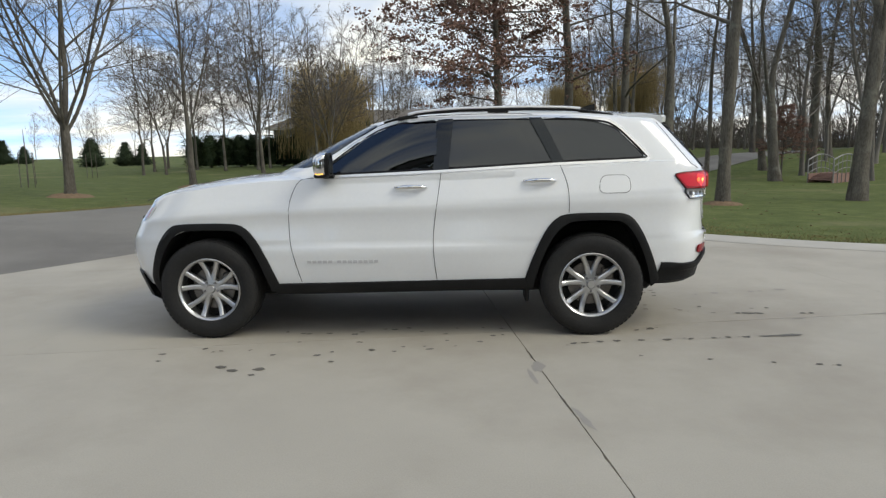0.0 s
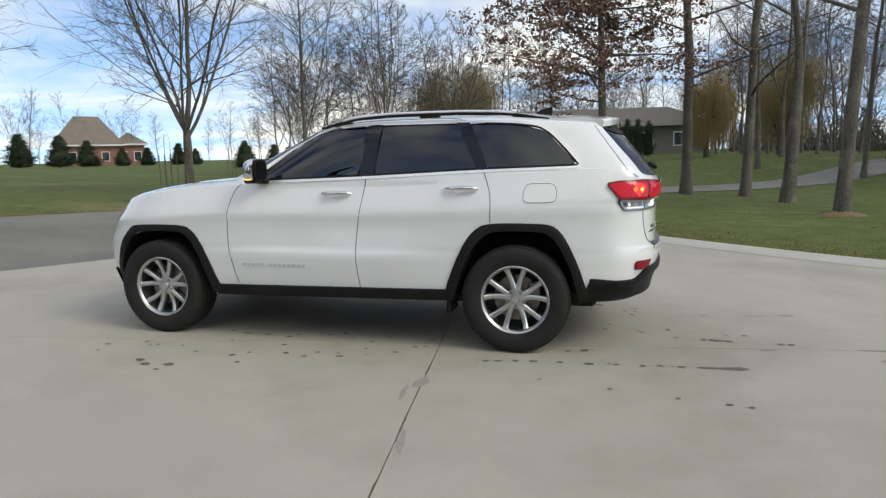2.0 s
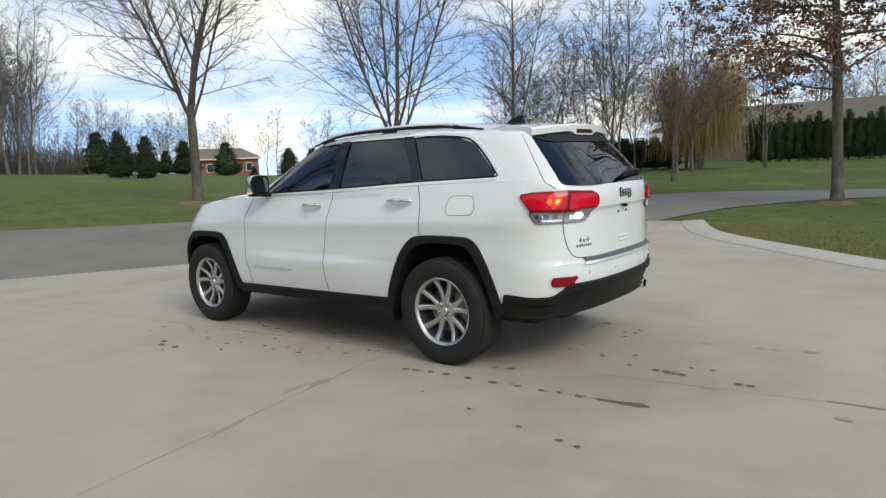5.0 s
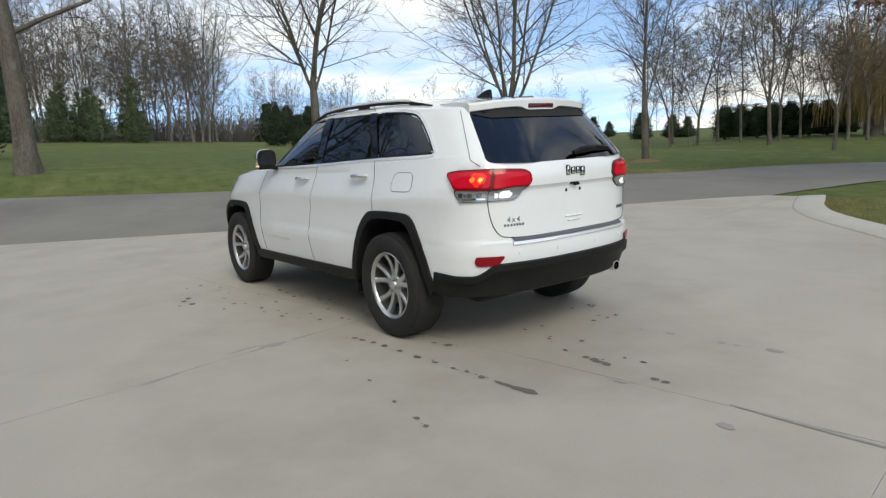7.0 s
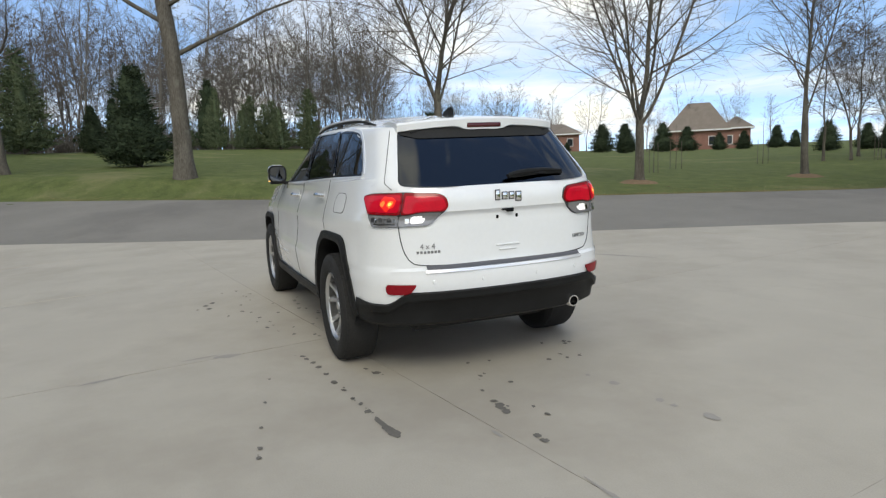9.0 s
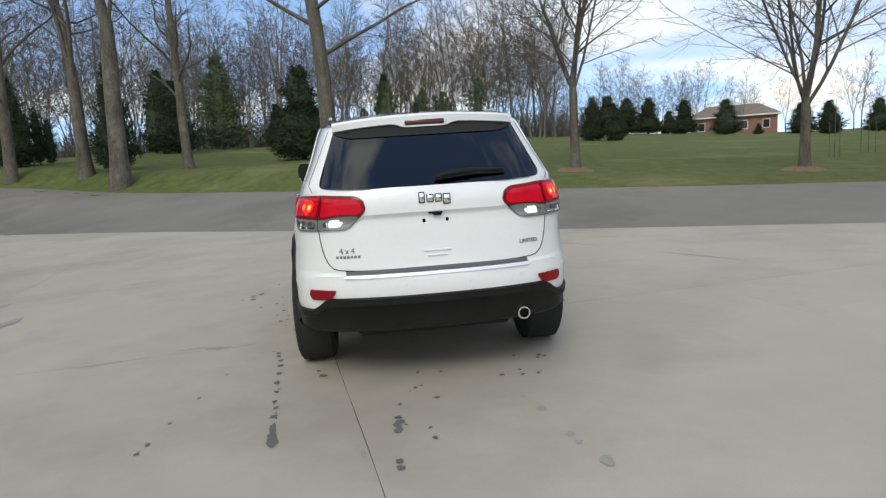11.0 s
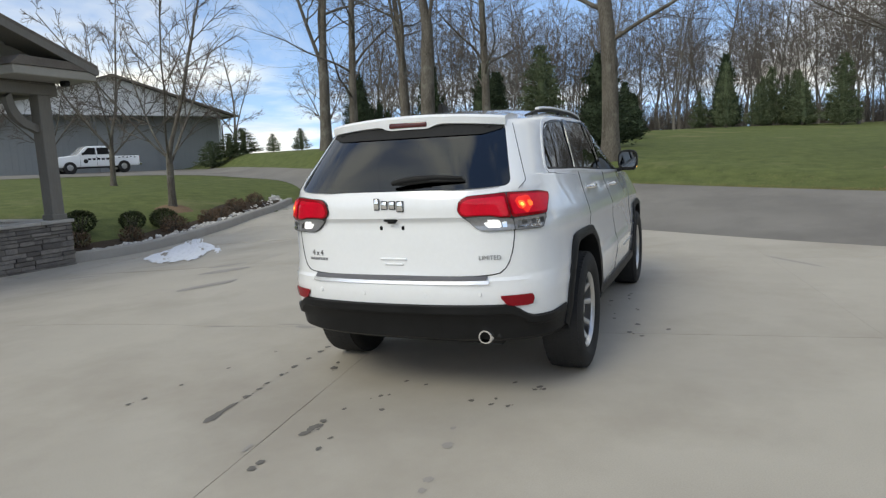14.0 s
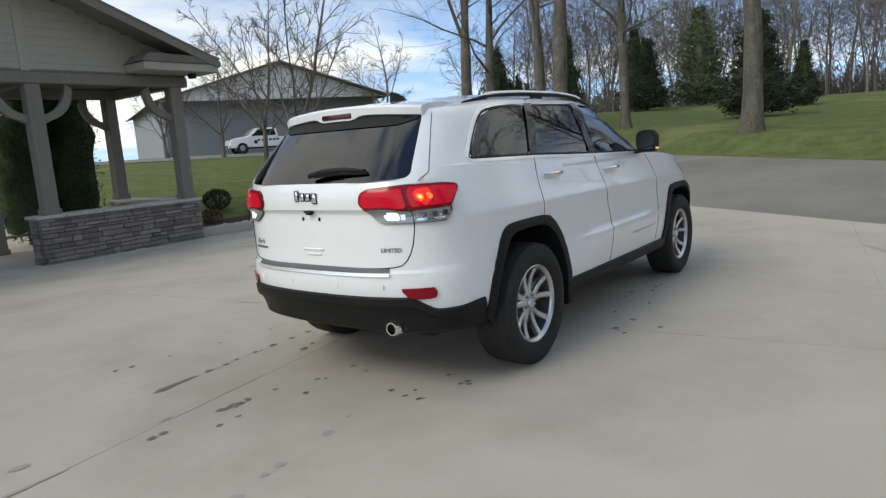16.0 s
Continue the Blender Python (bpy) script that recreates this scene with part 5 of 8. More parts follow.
        return [(a0 + (a - a0) * (1 - 2 * d / wide), z0 + (z - z0) * (1 - 2 * d / high)) for a, z in poly]

    def spark(a0, z0, r, seed):
        rng = random.Random(seed)
        return [(a0 + r * 1.5 * rng.uniform(0.6, 1.2) * math.cos(k * math.pi / 6), z0 + r * rng.uniform(0.6, 1.2) * math.sin(k * math.pi / 6)) for k in range(12)]
    lamp_patch("lamp_gasket", [(0.222, 1.094), (0.200, 1.130), (0.219, 1.187), (0.261, 1.2105), (SPLIT, 1.2232), (0.80, 1.2192), (0.888, 1.208), (0.897, 1.184), (0.81, 1.093), (0.738, 1.0165), (SPLIT, 1.0155), (0.309, 1.0165), (0.273, 1.033)], 0.008, 0.020, M_GASKETGREY, "dark lamp surround")
    lamp_patch("red_lens", RED_IN, 0.016, 0.03, M_REDRIM, "red lens on the tailgate")
    lamp_patch("red_lens", RED_OUT, 0.016, 0.03, M_REDRIM, "red lens on the wing")
    lamp_patch("lens_face", inset(RED_IN, 0.013), 0.0178, 0.004, M_RED, "red inner face with a faint added glow")
    lamp_patch("lens_face", inset(RED_OUT, 0.013), 0.0178, 0.004, M_RED, "red inner face with a faint added glow")
    lamp_patch("clear_lens", CLR_IN, 0.014, 0.028, M_CLEAR, "clear reversing lens with a grey bezel", 0.010)
    lamp_patch("clear_lens", CLR_OUT, 0.014, 0.028, M_CLEAR, "clear lens with a grey bezel", 0.010)
    # the bulb's halo is laid over the lens as an emissive patch
    lamp_patch("signal_reflector", spark(0.625, 1.157, 0.047, 5), 0.0192, 0.003, M_GLOW, "red-orange halo of the lit signal, laid on as a glowing patch", 0.004)
    lamp_patch("signal_bulb", spark(0.605, 1.157, 0.024, 8), 0.0204, 0.002, M_ORANGELIT, "glowing orange turn signal", 0.003)
    lamp_patch("signal_bulb", spark(0.672, 1.158, 0.017, 12), 0.0204, 0.002, M_ORANGELIT, "glowing orange turn signal", 0.003)
    lamp_patch("bulb_core", spark(0.605, 1.157, 0.011, 9), 0.0214, 0.002, M_AMBERLIT, "glowing yellow bulb", 0.002)
    lamp_patch("reverse_bulb", [(0.335, 1.036), (0.318, 1.062), (0.345, 1.080), (0.415, 1.078), (0.420, 1.034)], 0.0155, 0.003, M_WHITELIT, "glowing white reversing light", 0.006)
    lamp_patch("chrome_bezel", [(0.425, 1.036), (0.425, 1.072), (0.455, 1.072), (0.455, 1.036)], 0.0155, 0.003, M_CHROME, "chrome reflector", 0.004)
    for a0, a1, mat in ((0.525, 0.555, M_BADGE), (0.560, 0.600, M_CLEARDARK), (0.605, 0.632, M_BADGE), (0.637, 0.675, M_CLEARDARK), (0.680, 0.705, M_CHROME), (0.712, 0.750, M_GASKETGREY)):
        lamp_patch("facet", [(a0, 1.046), (a0, 1.075), (a1, 1.076), (a1 - 0.004, 1.046)], 0.0155, 0.003, mat, "", 0.003)
    lamp_patch("chrome_bezel", [(0.520, 1.030), (0.520, 1.040), (0.725, 1.041), (0.718, 1.030)], 0.0155, 0.003, M_CHROME, "chrome lower edge", 0.003)
    # bumper reflector and parking sensor
    part("reflector", fill_patch(rounded([(0.645, 0.592), (0.600, 0.652), (0.765, 0.656), (0.769, 0.624), (0.757, 0.592)], 0.008), (lambda q: (lambda y, z, d: (rear_x(y, z) + 0.004 + d, q * y, z)))(s), 0.01, 0.02), M_REDDARK, car, "red bumper reflector", smooth=40)
    for yy, zz in ((0.50, 0.665), (0.19, 0.660)):
        dot = bmesh.new()
        bmesh.ops.create_cone(dot, cap_ends=True, segments=16, radius1=0.012, radius2=0.011, depth=0.006, matrix=Matrix.Translation((rear_x(yy, zz), s * yy, zz)) @ Matrix.Rotation(math.pi / 2, 4, "Y"))
        part("parking_sensor", dot, M_PAINT, car)
    # roof rail
    rail = new("roof_rail")
    rail.parent = car
    rail["label"] = "black roof rail with a bright upper strip"

    def roof_z(x):
        return lerp_table([(-0.10, 1.645), (0.15, 1.688), (0.5, 1.705), (1.0, 1.705), (1.4, 1.69), (1.75, 1.655)], x)[0]
    pts = [(-0.10 + 1.76 * i / 28, s * (0.615 - 0.03 * (i / 28) ** 2), roof_z(-0.10 + 1.76 * i / 28) - 0.021 + 0.020 * min(1, 5 * min(i, 28 - i) / 28)) for i in range(29)]
    tube("rail", pts, [0.008 + 0.006 * min(1, 4 * min(i, 28 - i) / 28) for i in range(29)], M_PLASTIC, rail, 8)
    tube("strip", [(p[0], p[1], p[2] + 0.013) for p in pts[3:25]], 0.0125, M_MOULDING, rail, 8)
    for i in (3, 14, 25):
        part("stanchion", boxed((0.16, 0.020, 0.04), (pts[i][0], pts[i][1], pts[i][2] - 0.02), 0.008), M_PLASTIC, rail)
    # front seats
    seat = new("front_seat")
    seat.parent = car
    part("cushion", boxed((0.5, 0.5, 0.16), (0.05, s * 0.38, 0.92), 0.05, segments=2), M_CABIN, seat, smooth=50)
    part("backrest", boxed((0.16, 0.48, 0.60), (0.36, s * 0.38, 1.16), 0.06, Matrix.Rotation(0.25, 3, "Y"), 2), M_CABIN, seat, smooth=50)
    part("headrest", boxed((0.10, 0.26, 0.18), (0.47, s * 0.38, 1.50), 0.045, segments=2), M_CABIN, seat, smooth=50)
steer_pts = [Vector((-0.28 + 0.06 * math.sin(a), -0.38 + 0.19 * math.cos(a), 1.16 + 0.17 * math.sin(a))) for a in [2 * math.pi * i / 24 for i in range(25)]]
tube("steering_wheel", steer_pts, 0.016, M_CABIN, car, 8)
part("rear_bench", box(boxed((0.5, 1.25, 0.16), (1.05, 0, 0.92), 0.05), (0.15, 1.25, 0.55), (1.36, 0, 1.14), bevel=0.05), M_CABIN, car)
part("dashboard", boxed((0.35, 1.35, 0.25), (-0.62, 0, 1.06), 0.06), M_CABIN, car)

# tailgate
GATE_Y = corner_point(0.505, 1.0, 0)[1]
gate = [(-GATE_Y, 1.005), (-GATE_Y + 0.004, 0.95), (-GATE_Y + 0.022, 0.85), (-GATE_Y + 0.055, 0.785), (-0.50, 0.762), (0.0, 0.757)]
gate = gate + [(-y, z) for y, z in gate[-2::-1]]
tube("panel_gap", rear_line([(p.x, p.y) for p in catmull([(*q, 0) for q in gate], 0.05)], -0.001), 0.0035, M_GAP, car)
spoiler = bmesh.new()
rows = []
for i in range(33):
    v = -1 + i / 16
    y = 0.565 * v
    nose = max(0.0, 1 - abs(v) ** 6) ** (1 / 3)
    bump = 0.020 * (1 - sm(0.20, 0.36, abs(v)))
    tipx = 2.145 - 0.075 * v * v - 0.03 * sm(0.85, 1.0, abs(v))
    zt = 1.668 - 0.030 * v * v
    rows.append([spoiler.verts.new(p) for p in ((1.70, y * 0.97, zt + 0.030 - 0.02 * v * v), (1.90, y, zt + 0.012), (tipx - 0.015, y, zt - 0.008), (tipx, y, zt - 0.022), (tipx - 0.004, y, zt - 0.060 - bump * 1.4), (tipx - 0.05, y, zt - 0.072 - bump), (1.98, y * 0.98, zt - 0.085), (1.74, y * 0.97, zt - 0.03))])
for p, q in zip(rows, rows[1:]):
    for i in range(8):
        spoiler.faces.new((p[i], p[(i + 1) % 8], q[(i + 1) % 8], q[i]))
spoiler.faces.new(rows[0])
spoiler.faces.new(rows[-1][::-1])
bmesh.ops.recalc_face_normals(spoiler, faces=spoiler.faces)
sp = part("roof_spoiler", spoiler, M_PAINT, car, "white roof spoiler over the rear glass", smooth=32)
part("brake_light", boxed((0.02, 0.245, 0.034), (2.138, 0, 1.606), 0.010, segments=2), M_SMOKED, sp, "dark red high brake light", smooth=40)
under = bmesh.new()
box(under, (0.14, 0.98, 0.012), (2.02, 0, 1.588), Matrix.Rotation(0.28, 3, "Y"), bevel=0.004)
part("spoiler_underside", under, M_PLASTIC, sp)
# wiper
wiper = new("rear_wiper")
wiper.parent = car
arm = rear_line([(0.015, 1.275), (0.06, 1.287), (0.14, 1.297), (0.28, 1.302), (0.42, 1.294)], 0.022, 0.03)
tube("arm", arm, [0.010 + 0.008 * math.sin(math.pi * min(1, 0.15 + i / len(arm))) for i in range(len(arm))], M_PLASTIC, wiper, 10)
tube("blade", rear_line([(0.05, 1.271), (0.24, 1.283), (0.43, 1.282)], 0.010), 0.010, M_PLASTIC, wiper)
# badge, drawn as plain bright shapes on a dark ground
for i, (w, h, dz) in enumerate(((0.030, 0.060, 0.0), (0.036, 0.042, -0.006), (0.036, 0.042, -0.006), (0.038, 0.056, -0.014))):
    y = -0.075 + 0.048 * i
    back = part("badge_ground", boxed((0.006, w + 0.006, h + 0.006), (rear_x(y, 1.165) + 0.001, y, 1.165 + dz), 0.003), M_GLOSSBLACK, car)
    part("badge", boxed((0.012, w * 0.94, h * 0.95), (rear_x(y, 1.165) + 0.004, y, 1.165 + dz), 0.005, segments=2), M_CHROME, back, "small chrome maker's badge", smooth=40)
part("handle_recess", boxed((0.02, 0.085, 0.014), (rear_x(0, 1.07) + 0.003, 0.0, 1.074), 0.005), M_PLASTIC, car)
part("camera_lens", boxed((0.025, 0.05, 0.018), (rear_x(0, 1.07) + 0.012, 0.01, 1.066), 0.006), M_GLOSSBLACK, car)
for y in (-0.068, 0.068):
    part("plate_screw_hole", boxed((0.008, 0.018, 0.022), (rear_x(y, 1.03) + 0.002, y, 1.030), 0.004), M_GLOSSBLACK, car)
part("gate_grip", box(boxed((0.012, 0.165, 0.012), (rear_x(0, 0.85) + 0.003, 0, 0.855), 0.004), (0.012, 0.12, 0.010), (rear_x(0, 0.82) + 0.003, 0, 0.825), bevel=0.004), M_PAINT, car)


def lettering(name, text, size, y, z, mat, spread=1.0):
    curve = bpy.data.curves.new(name, "FONT")
    curve.body, curve.size, curve.extrude, curve.align_x, curve.space_character = text, size, 0.002, "CENTER", spread
    ob = new(name, curve)
    bpy.context.view_layer.update()
    me = bpy.data.meshes.new_from_object(ob.evaluated_get(bpy.context.evaluated_depsgraph_get()))
    bpy.data.objects.remove(ob)
    bpy.data.curves.remove(curve)
    me.materials.clear()
    me.materials.append(mat)
    made = new(name, me)
    made.parent = car
    slope = math.atan2(rear_x(y + 0.06, z) - rear_x(y - 0.06, z), 0.12)
    made.matrix_basis = Matrix.Translation((rear_x(y, z) + 0.002, y, z)) @ Matrix.Rotation(math.pi / 2 - slope, 4, "Z") @ Matrix.Rotation(math.pi / 2, 4, "X")
    return made


lettering("trim_lettering", "LIMITED", 0.034, 0.555, 0.850, M_BADGE)["label"] = "grey trim lettering"
lettering("drive_lettering", "4x4", 0.048, -0.525, 0.865, M_BADGE, 1.45)["label"] = "grey four-wheel-drive lettering"
plate = bmesh.new()
for i in range(7):
    yy = -0.583 + i * 0.021
    box(plate, (0.004, 0.015, 0.016), (rear_x(yy, 0.845) + 0.001, yy, 0.845), bevel=0.001)
part("dealer_sticker", plate, M_BADGE, car, "small grey dealer sticker")
# step pad and bright strip on the bumper
step = bmesh.new()
rws = []
for i in range(25):
    y = -0.54 + 1.08 * i / 24
    x0, x1 = rear_x(y, 0.757) - 0.012, rear_x(y, 0.72) + 0.004
    rws.append([step.verts.new(p) for p in ((x0, y, 0.766), ((x0 + x1) / 2, y, 0.760), (x1 - 0.006, y, 0.750), (x1, y, 0.742), (x1 - 0.02, y, 0.735), (x0, y, 0.735))])
for p, q in zip(rws, rws[1:]):
    for i in range(6):
        step.faces.new((p[i], p[(i + 1) % 6], q[(i + 1) % 6], q[i]))
bmesh.ops.recalc_face_normals(step, faces=step.faces)
part("step_pad", step, M_STRIPS, car, "dark ribbed step pad", smooth=30)
band("bumper_strip", rear_line([(-0.55, 0.729), (-0.3, 0.728), (0.0, 0.727), (0.3, 0.728), (0.55, 0.729)], 0.004), 0.012, 0.006, M_MOULDING, car, "chrome strip along the bumper", out=(1, 0, 0.3))
# exhaust
pipe = lathe([(0.030, -0.10), (0.038, -0.10), (0.041, -0.095), (0.041, 0.10), (0.037, 0.10), (0.030, -0.08)], 32)
bmesh.ops.rotate(pipe, verts=pipe.verts, matrix=Matrix.Rotation(math.pi / 2, 3, "Z"))
bmesh.ops.translate(pipe, verts=pipe.verts, vec=(2.275, 0.51, 0.418))
part("exhaust_tip", pipe, M_CHROME, car, "round chrome exhaust tip", smooth=50)
# a near-black disc stands in for the dark inside of the pipe
bore_disc = lathe([(0.0, 0.0), (0.034, 0.0)], 24)
bmesh.ops.rotate(bore_disc, verts=bore_disc.verts, matrix=Matrix.Rotation(math.pi / 2, 3, "Z"))
bmesh.ops.translate(bore_disc, verts=bore_disc.verts, vec=(2.32, 0.51, 0.418))
part("exhaust_bore", bore_disc, M_GAP, car)
part("muffler", box(boxed((0.5, 0.55, 0.12), (2.0, 0.1, 0.47), 0.05), (0.10, 0.3, 0.06), (2.28, 0.45, 0.42), bevel=0.02), M_UNDER, car)
# antenna fin on the roof
fin = bmesh.new()
rws = []
for i in range(9):
    t = i / 8
    rws.append([fin.verts.new(p) for p in ((1.46 + 0.16 * t, -0.032 + 0.01 * t, 1.70), (1.46 + 0.16 * t, -0.012, 1.70 + 0.062 * math.sin(t * 1.5) ** 0.8), (1.46 + 0.16 * t, 0.012, 1.70 + 0.062 * math.sin(t * 1.5) ** 0.8), (1.46 + 0.16 * t, 0.032 - 0.01 * t, 1.70))])
for p, q in zip(rws, rws[1:]):
    for i in range(4):
        fin.faces.new((p[i], p[(i + 1) % 4], q[(i + 1) % 4], q[i]))
fin.faces.new(rws[-1])
bmesh.ops.recalc_face_normals(fin, faces=fin.faces)
part("antenna_fin", fin, M_PLASTIC, car, "black antenna fin on the roof", smooth=40)
# front: bonnet edge, grille slots
tube("panel_gap", [(v[0], v[1], v[2]) for v in [(-2.02, -0.62 + 1.24 * i / 20, 1.055 + 0.045 * (1 - (abs(i - 10) / 10) ** 2)) for i in range(21)]], 0.003, M_GAP, car)
for i in range(7):
    y = -0.36 + 0.12 * i
    slot = boxed((0.03, 0.075, 0.12), (-2.215 + 0.25 * y * y, y, 0.86), 0.014)
    part("grille_slot", slot, M_GLOSSBLACK, car)


# ---- the rest of the woods and lawns ----
def forest_at(x, y, k, size, turn, label="leafless woodland tree with a straight grey trunk", group="woodland trees"):
    return stand_tree("woodland_tree", forest[k % len(forest)], x, y, turn, size, label, "tree", group)


def off_paving(x, y):
    return not inside(x, y, PAD) and not inside(x, y, ROAD)


def scatter_wood(seed, count, a0, a1, r0, r1, size, keep=lambda x, y: True):
    rng = random.Random(seed)
    done, spots = 0, []
    for _ in range(count * 12):
        if done >= count:
            break
        a, r = radians(rng.uniform(a0, a1)), math.sqrt(rng.uniform(r0 * r0, r1 * r1))
        x, y = r * math.cos(a), r * math.sin(a)
        if not off_paving(x, y) or not keep(x, y) or any((x - p) ** 2 + (y - q) ** 2 < 4 for p, q in spots):
            continue
        spots.append((x, y))
        k = size * rng.uniform(0.72, 1.1)
        forest_at(x, y, rng.randrange(7), (k * rng.uniform(0.85, 1.15), k * rng.uniform(0.85, 1.15), k), rng.uniform(0, 360))
        done += 1


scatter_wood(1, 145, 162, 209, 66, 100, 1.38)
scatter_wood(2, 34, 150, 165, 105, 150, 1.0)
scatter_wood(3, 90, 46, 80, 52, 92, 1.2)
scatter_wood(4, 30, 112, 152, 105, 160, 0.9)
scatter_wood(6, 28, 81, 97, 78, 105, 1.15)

# single trees on the lawns beyond the drive
young = [wood_pair(130 + i, M_TWIG, height=10, radius=0.085, clear=0.2, leaders=(2, 4, 3)[i], spread=0.5, limbs=(20, 14, 16)[i], sub=8, twigs=6, length=(0.50, 0.52, 0.50)[i], angle=1.0, lift=0.03, tip=0.0095, crook=0.13) for i in range(3)]
for i, (x, y, k, size) in enumerate([(-11.0, 30.1, 1, 1.15), (-16.7, 28.0, 0, 0.8), (-15.9, 28.9, 2, 0.8), (-14.6, 34.0, 0, 0.95), (-13.0, 35.3, 1, 1.1), (-17.4, 36.4, 0, 1.0), (-8.2, 34.6, 2, 0.9), (-16.0, 45.0, 2, 1.0), (-11.2, 46.5, 0, 1.1),
                                      (-21.0, 40.0, 2, 0.9), (-6.4, 26.2, 2, 0.85), (-5.6, 40.5, 0, 1.0), (-19.5, 47.0, 0, 1.0), (-7.6, 49.0, 2, 1.1), (-18.9, 33.7, 0, 0.9), (-15.6, 31.1, 2, 0.9), (-8.9, 34.0, 2, 1.0), (-10.9, 41.7, 0, 1.1), (-13.1, 38.1, 0, 0.9)]):
    stand_tree("bare_tree", young[k], x, y, 70 * i, (size * 1.05, size * 1.05, size * 0.95), "leafless lawn tree with fine twiggy crown", "tree", "lawn trees beyond the drive")
for i, (x, y, k, wide, size, lean) in enumerate([(7.06, 11.64, 2, 1.0, 0.95, (0, 1)), (11.1, 12.75, 3, 1.35, 0.95, (0, 4)), (7.0, 16.8, 1, 1.25, 0.9, (0, 2)), (6.4, 20.4, 0, 1.2, 0.9, (0, 1)), (4.45, 21.4, 2, 1.3, 0.9, (0, 0)), (15.3, 27.1, 1, 1.7, 0.95, (0, -3)),
                                                 (19.5, 32.2, 0, 1.8, 0.95, (0, 3)), (17.4, 33.5, 3, 1.3, 0.95, (0, -12)), (14.0, 33.0, 0, 0.9, 0.85, (0, 0)), (9.6, 36.5, 2, 1.0, 0.8, (0, 0)), (12.4, 44.0, 1, 1.1, 0.9, (0, 1)), (17.8, 41.0, 2, 1.1, 0.9, (0, 2)), (23.5, 38.0, 1, 1.3, 0.95, (0, -2)), (21.5, 45.0, 0, 1.2, 0.9, (0, 0))]):
    stand_tree("woodland_tree", edge[k], x, y, 55 * i, (wide, wide, size), "tall leafless tree with a bare grey trunk on the lawn", "tree", "trees at the edge of the wood", lean=lean)

for i, (x, y, size) in enumerate([(16.5, 22.5, 1.15), (19.5, 26.5, 1.3), (21.5, 31.0, 1.35), (24.0, 34.0, 1.3), (27.0, 38.0, 1.4), (22.5, 36.5, 1.2), (18.2, 30.5, 1.2), (29.5, 42.0, 1.4)]):
    forest_at(x, y, i + 2, size, 47 * i)

brush = [wood_pair(95 + i, M_WOODTWIG, height=3.2, radius=0.035, clear=0.06, leaders=5, spread=0.75, limbs=6, sub=4, twigs=3, fine=2, length=0.5, angle=0.8, lift=0.03, tip=0.016, crook=0.25, segs=4) for i in range(2)]
rng_brush = random.Random(31)
for i in range(80):
    a, r = (radians(rng_brush.uniform(44, 80)), rng_brush.uniform(56, 86)) if i < 44 else (radians(rng_brush.uniform(158, 210)), rng_brush.uniform(67, 84))
    x, y = r * math.cos(a), r * math.sin(a)
    if off_paving(x, y):
        k = rng_brush.uniform(0.8, 1.3)
        stand_tree("brush", brush[i % 2], x, y, rng_brush.uniform(0, 360), (k * 1.6, k * 1.6, k * 1.15), "leafless brown thicket shrub at the wood's foot", "shrub", "thicket shrubs")



def undergrowth(seed, count, a0, a1, r0, r1):
    """Thin bare stems that close the wood's foot."""
    rng = random.Random(seed)
    v, f = [], []
    for _ in range(count):
        a, r = radians(rng.uniform(a0, a1)), rng.uniform(r0, r1)
        x, y = r * math.cos(a), r * math.sin(a)
        if off_paving(x, y):
            h = rng.uniform(1.6, 4.6)
            p = Vector((x, y, terrain(x, y) - 0.1))
            mid = p + Vector((rng.gauss(0, 0.14) * h, rng.gauss(0, 0.14) * h, h * 0.6))
            rod_into(v, f, [p, mid, mid + Vector((rng.gauss(0, 0.2) * h, rng.gauss(0, 0.2) * h, h * 0.4))], [rng.uniform(0.03, 0.055), 0.03, 0.0], 3)
    tagged(raw("undergrowth", v, f, M_WOODTWIG), "grey-brown bare stems closing the foot of the wood", "undergrowth", kind="stuff")


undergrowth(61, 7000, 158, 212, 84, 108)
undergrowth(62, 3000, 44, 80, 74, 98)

for x, y in ((7.06, 11.64), (1.5, 16.94), (-8.8, -12.75)):
    mulch_ring(x, y, 0.55, int(x * 10))

# oak that keeps its brown leaves
oa, ob_, oe = bare_tree_meshes("oak", 201, height=10.2, radius=0.15, clear=0.30, leaders=1, limbs=44, sub=10, twigs=5, length=0.56, angle=1.42, lift=-0.004, bend=0.02, tip=0.007, crook=0.12)
oak_meshes = (mesh_of("trunk", oa, M_BARK), mesh_of("branches", ob_, M_TWIG), mesh_of("leaves", leaf_cards(random.Random(3), oe, 26000, 0.115, 0.10, 0.35), M_OAKLEAF))
stand_tree("oak_tree", oak_meshes, 1.5, 16.94, 30, 1.0, "young oak still holding its dry brown leaves", "tree", names=("trunk", "twig_crown", "leaves"))
stand_tree("oak_tree", oak_meshes, 16.5, 29.2, 130, (0.36, 0.36, 0.36), "small oak with a few dry brown leaves", "tree", names=("trunk", "twig_crown", "leaves"))


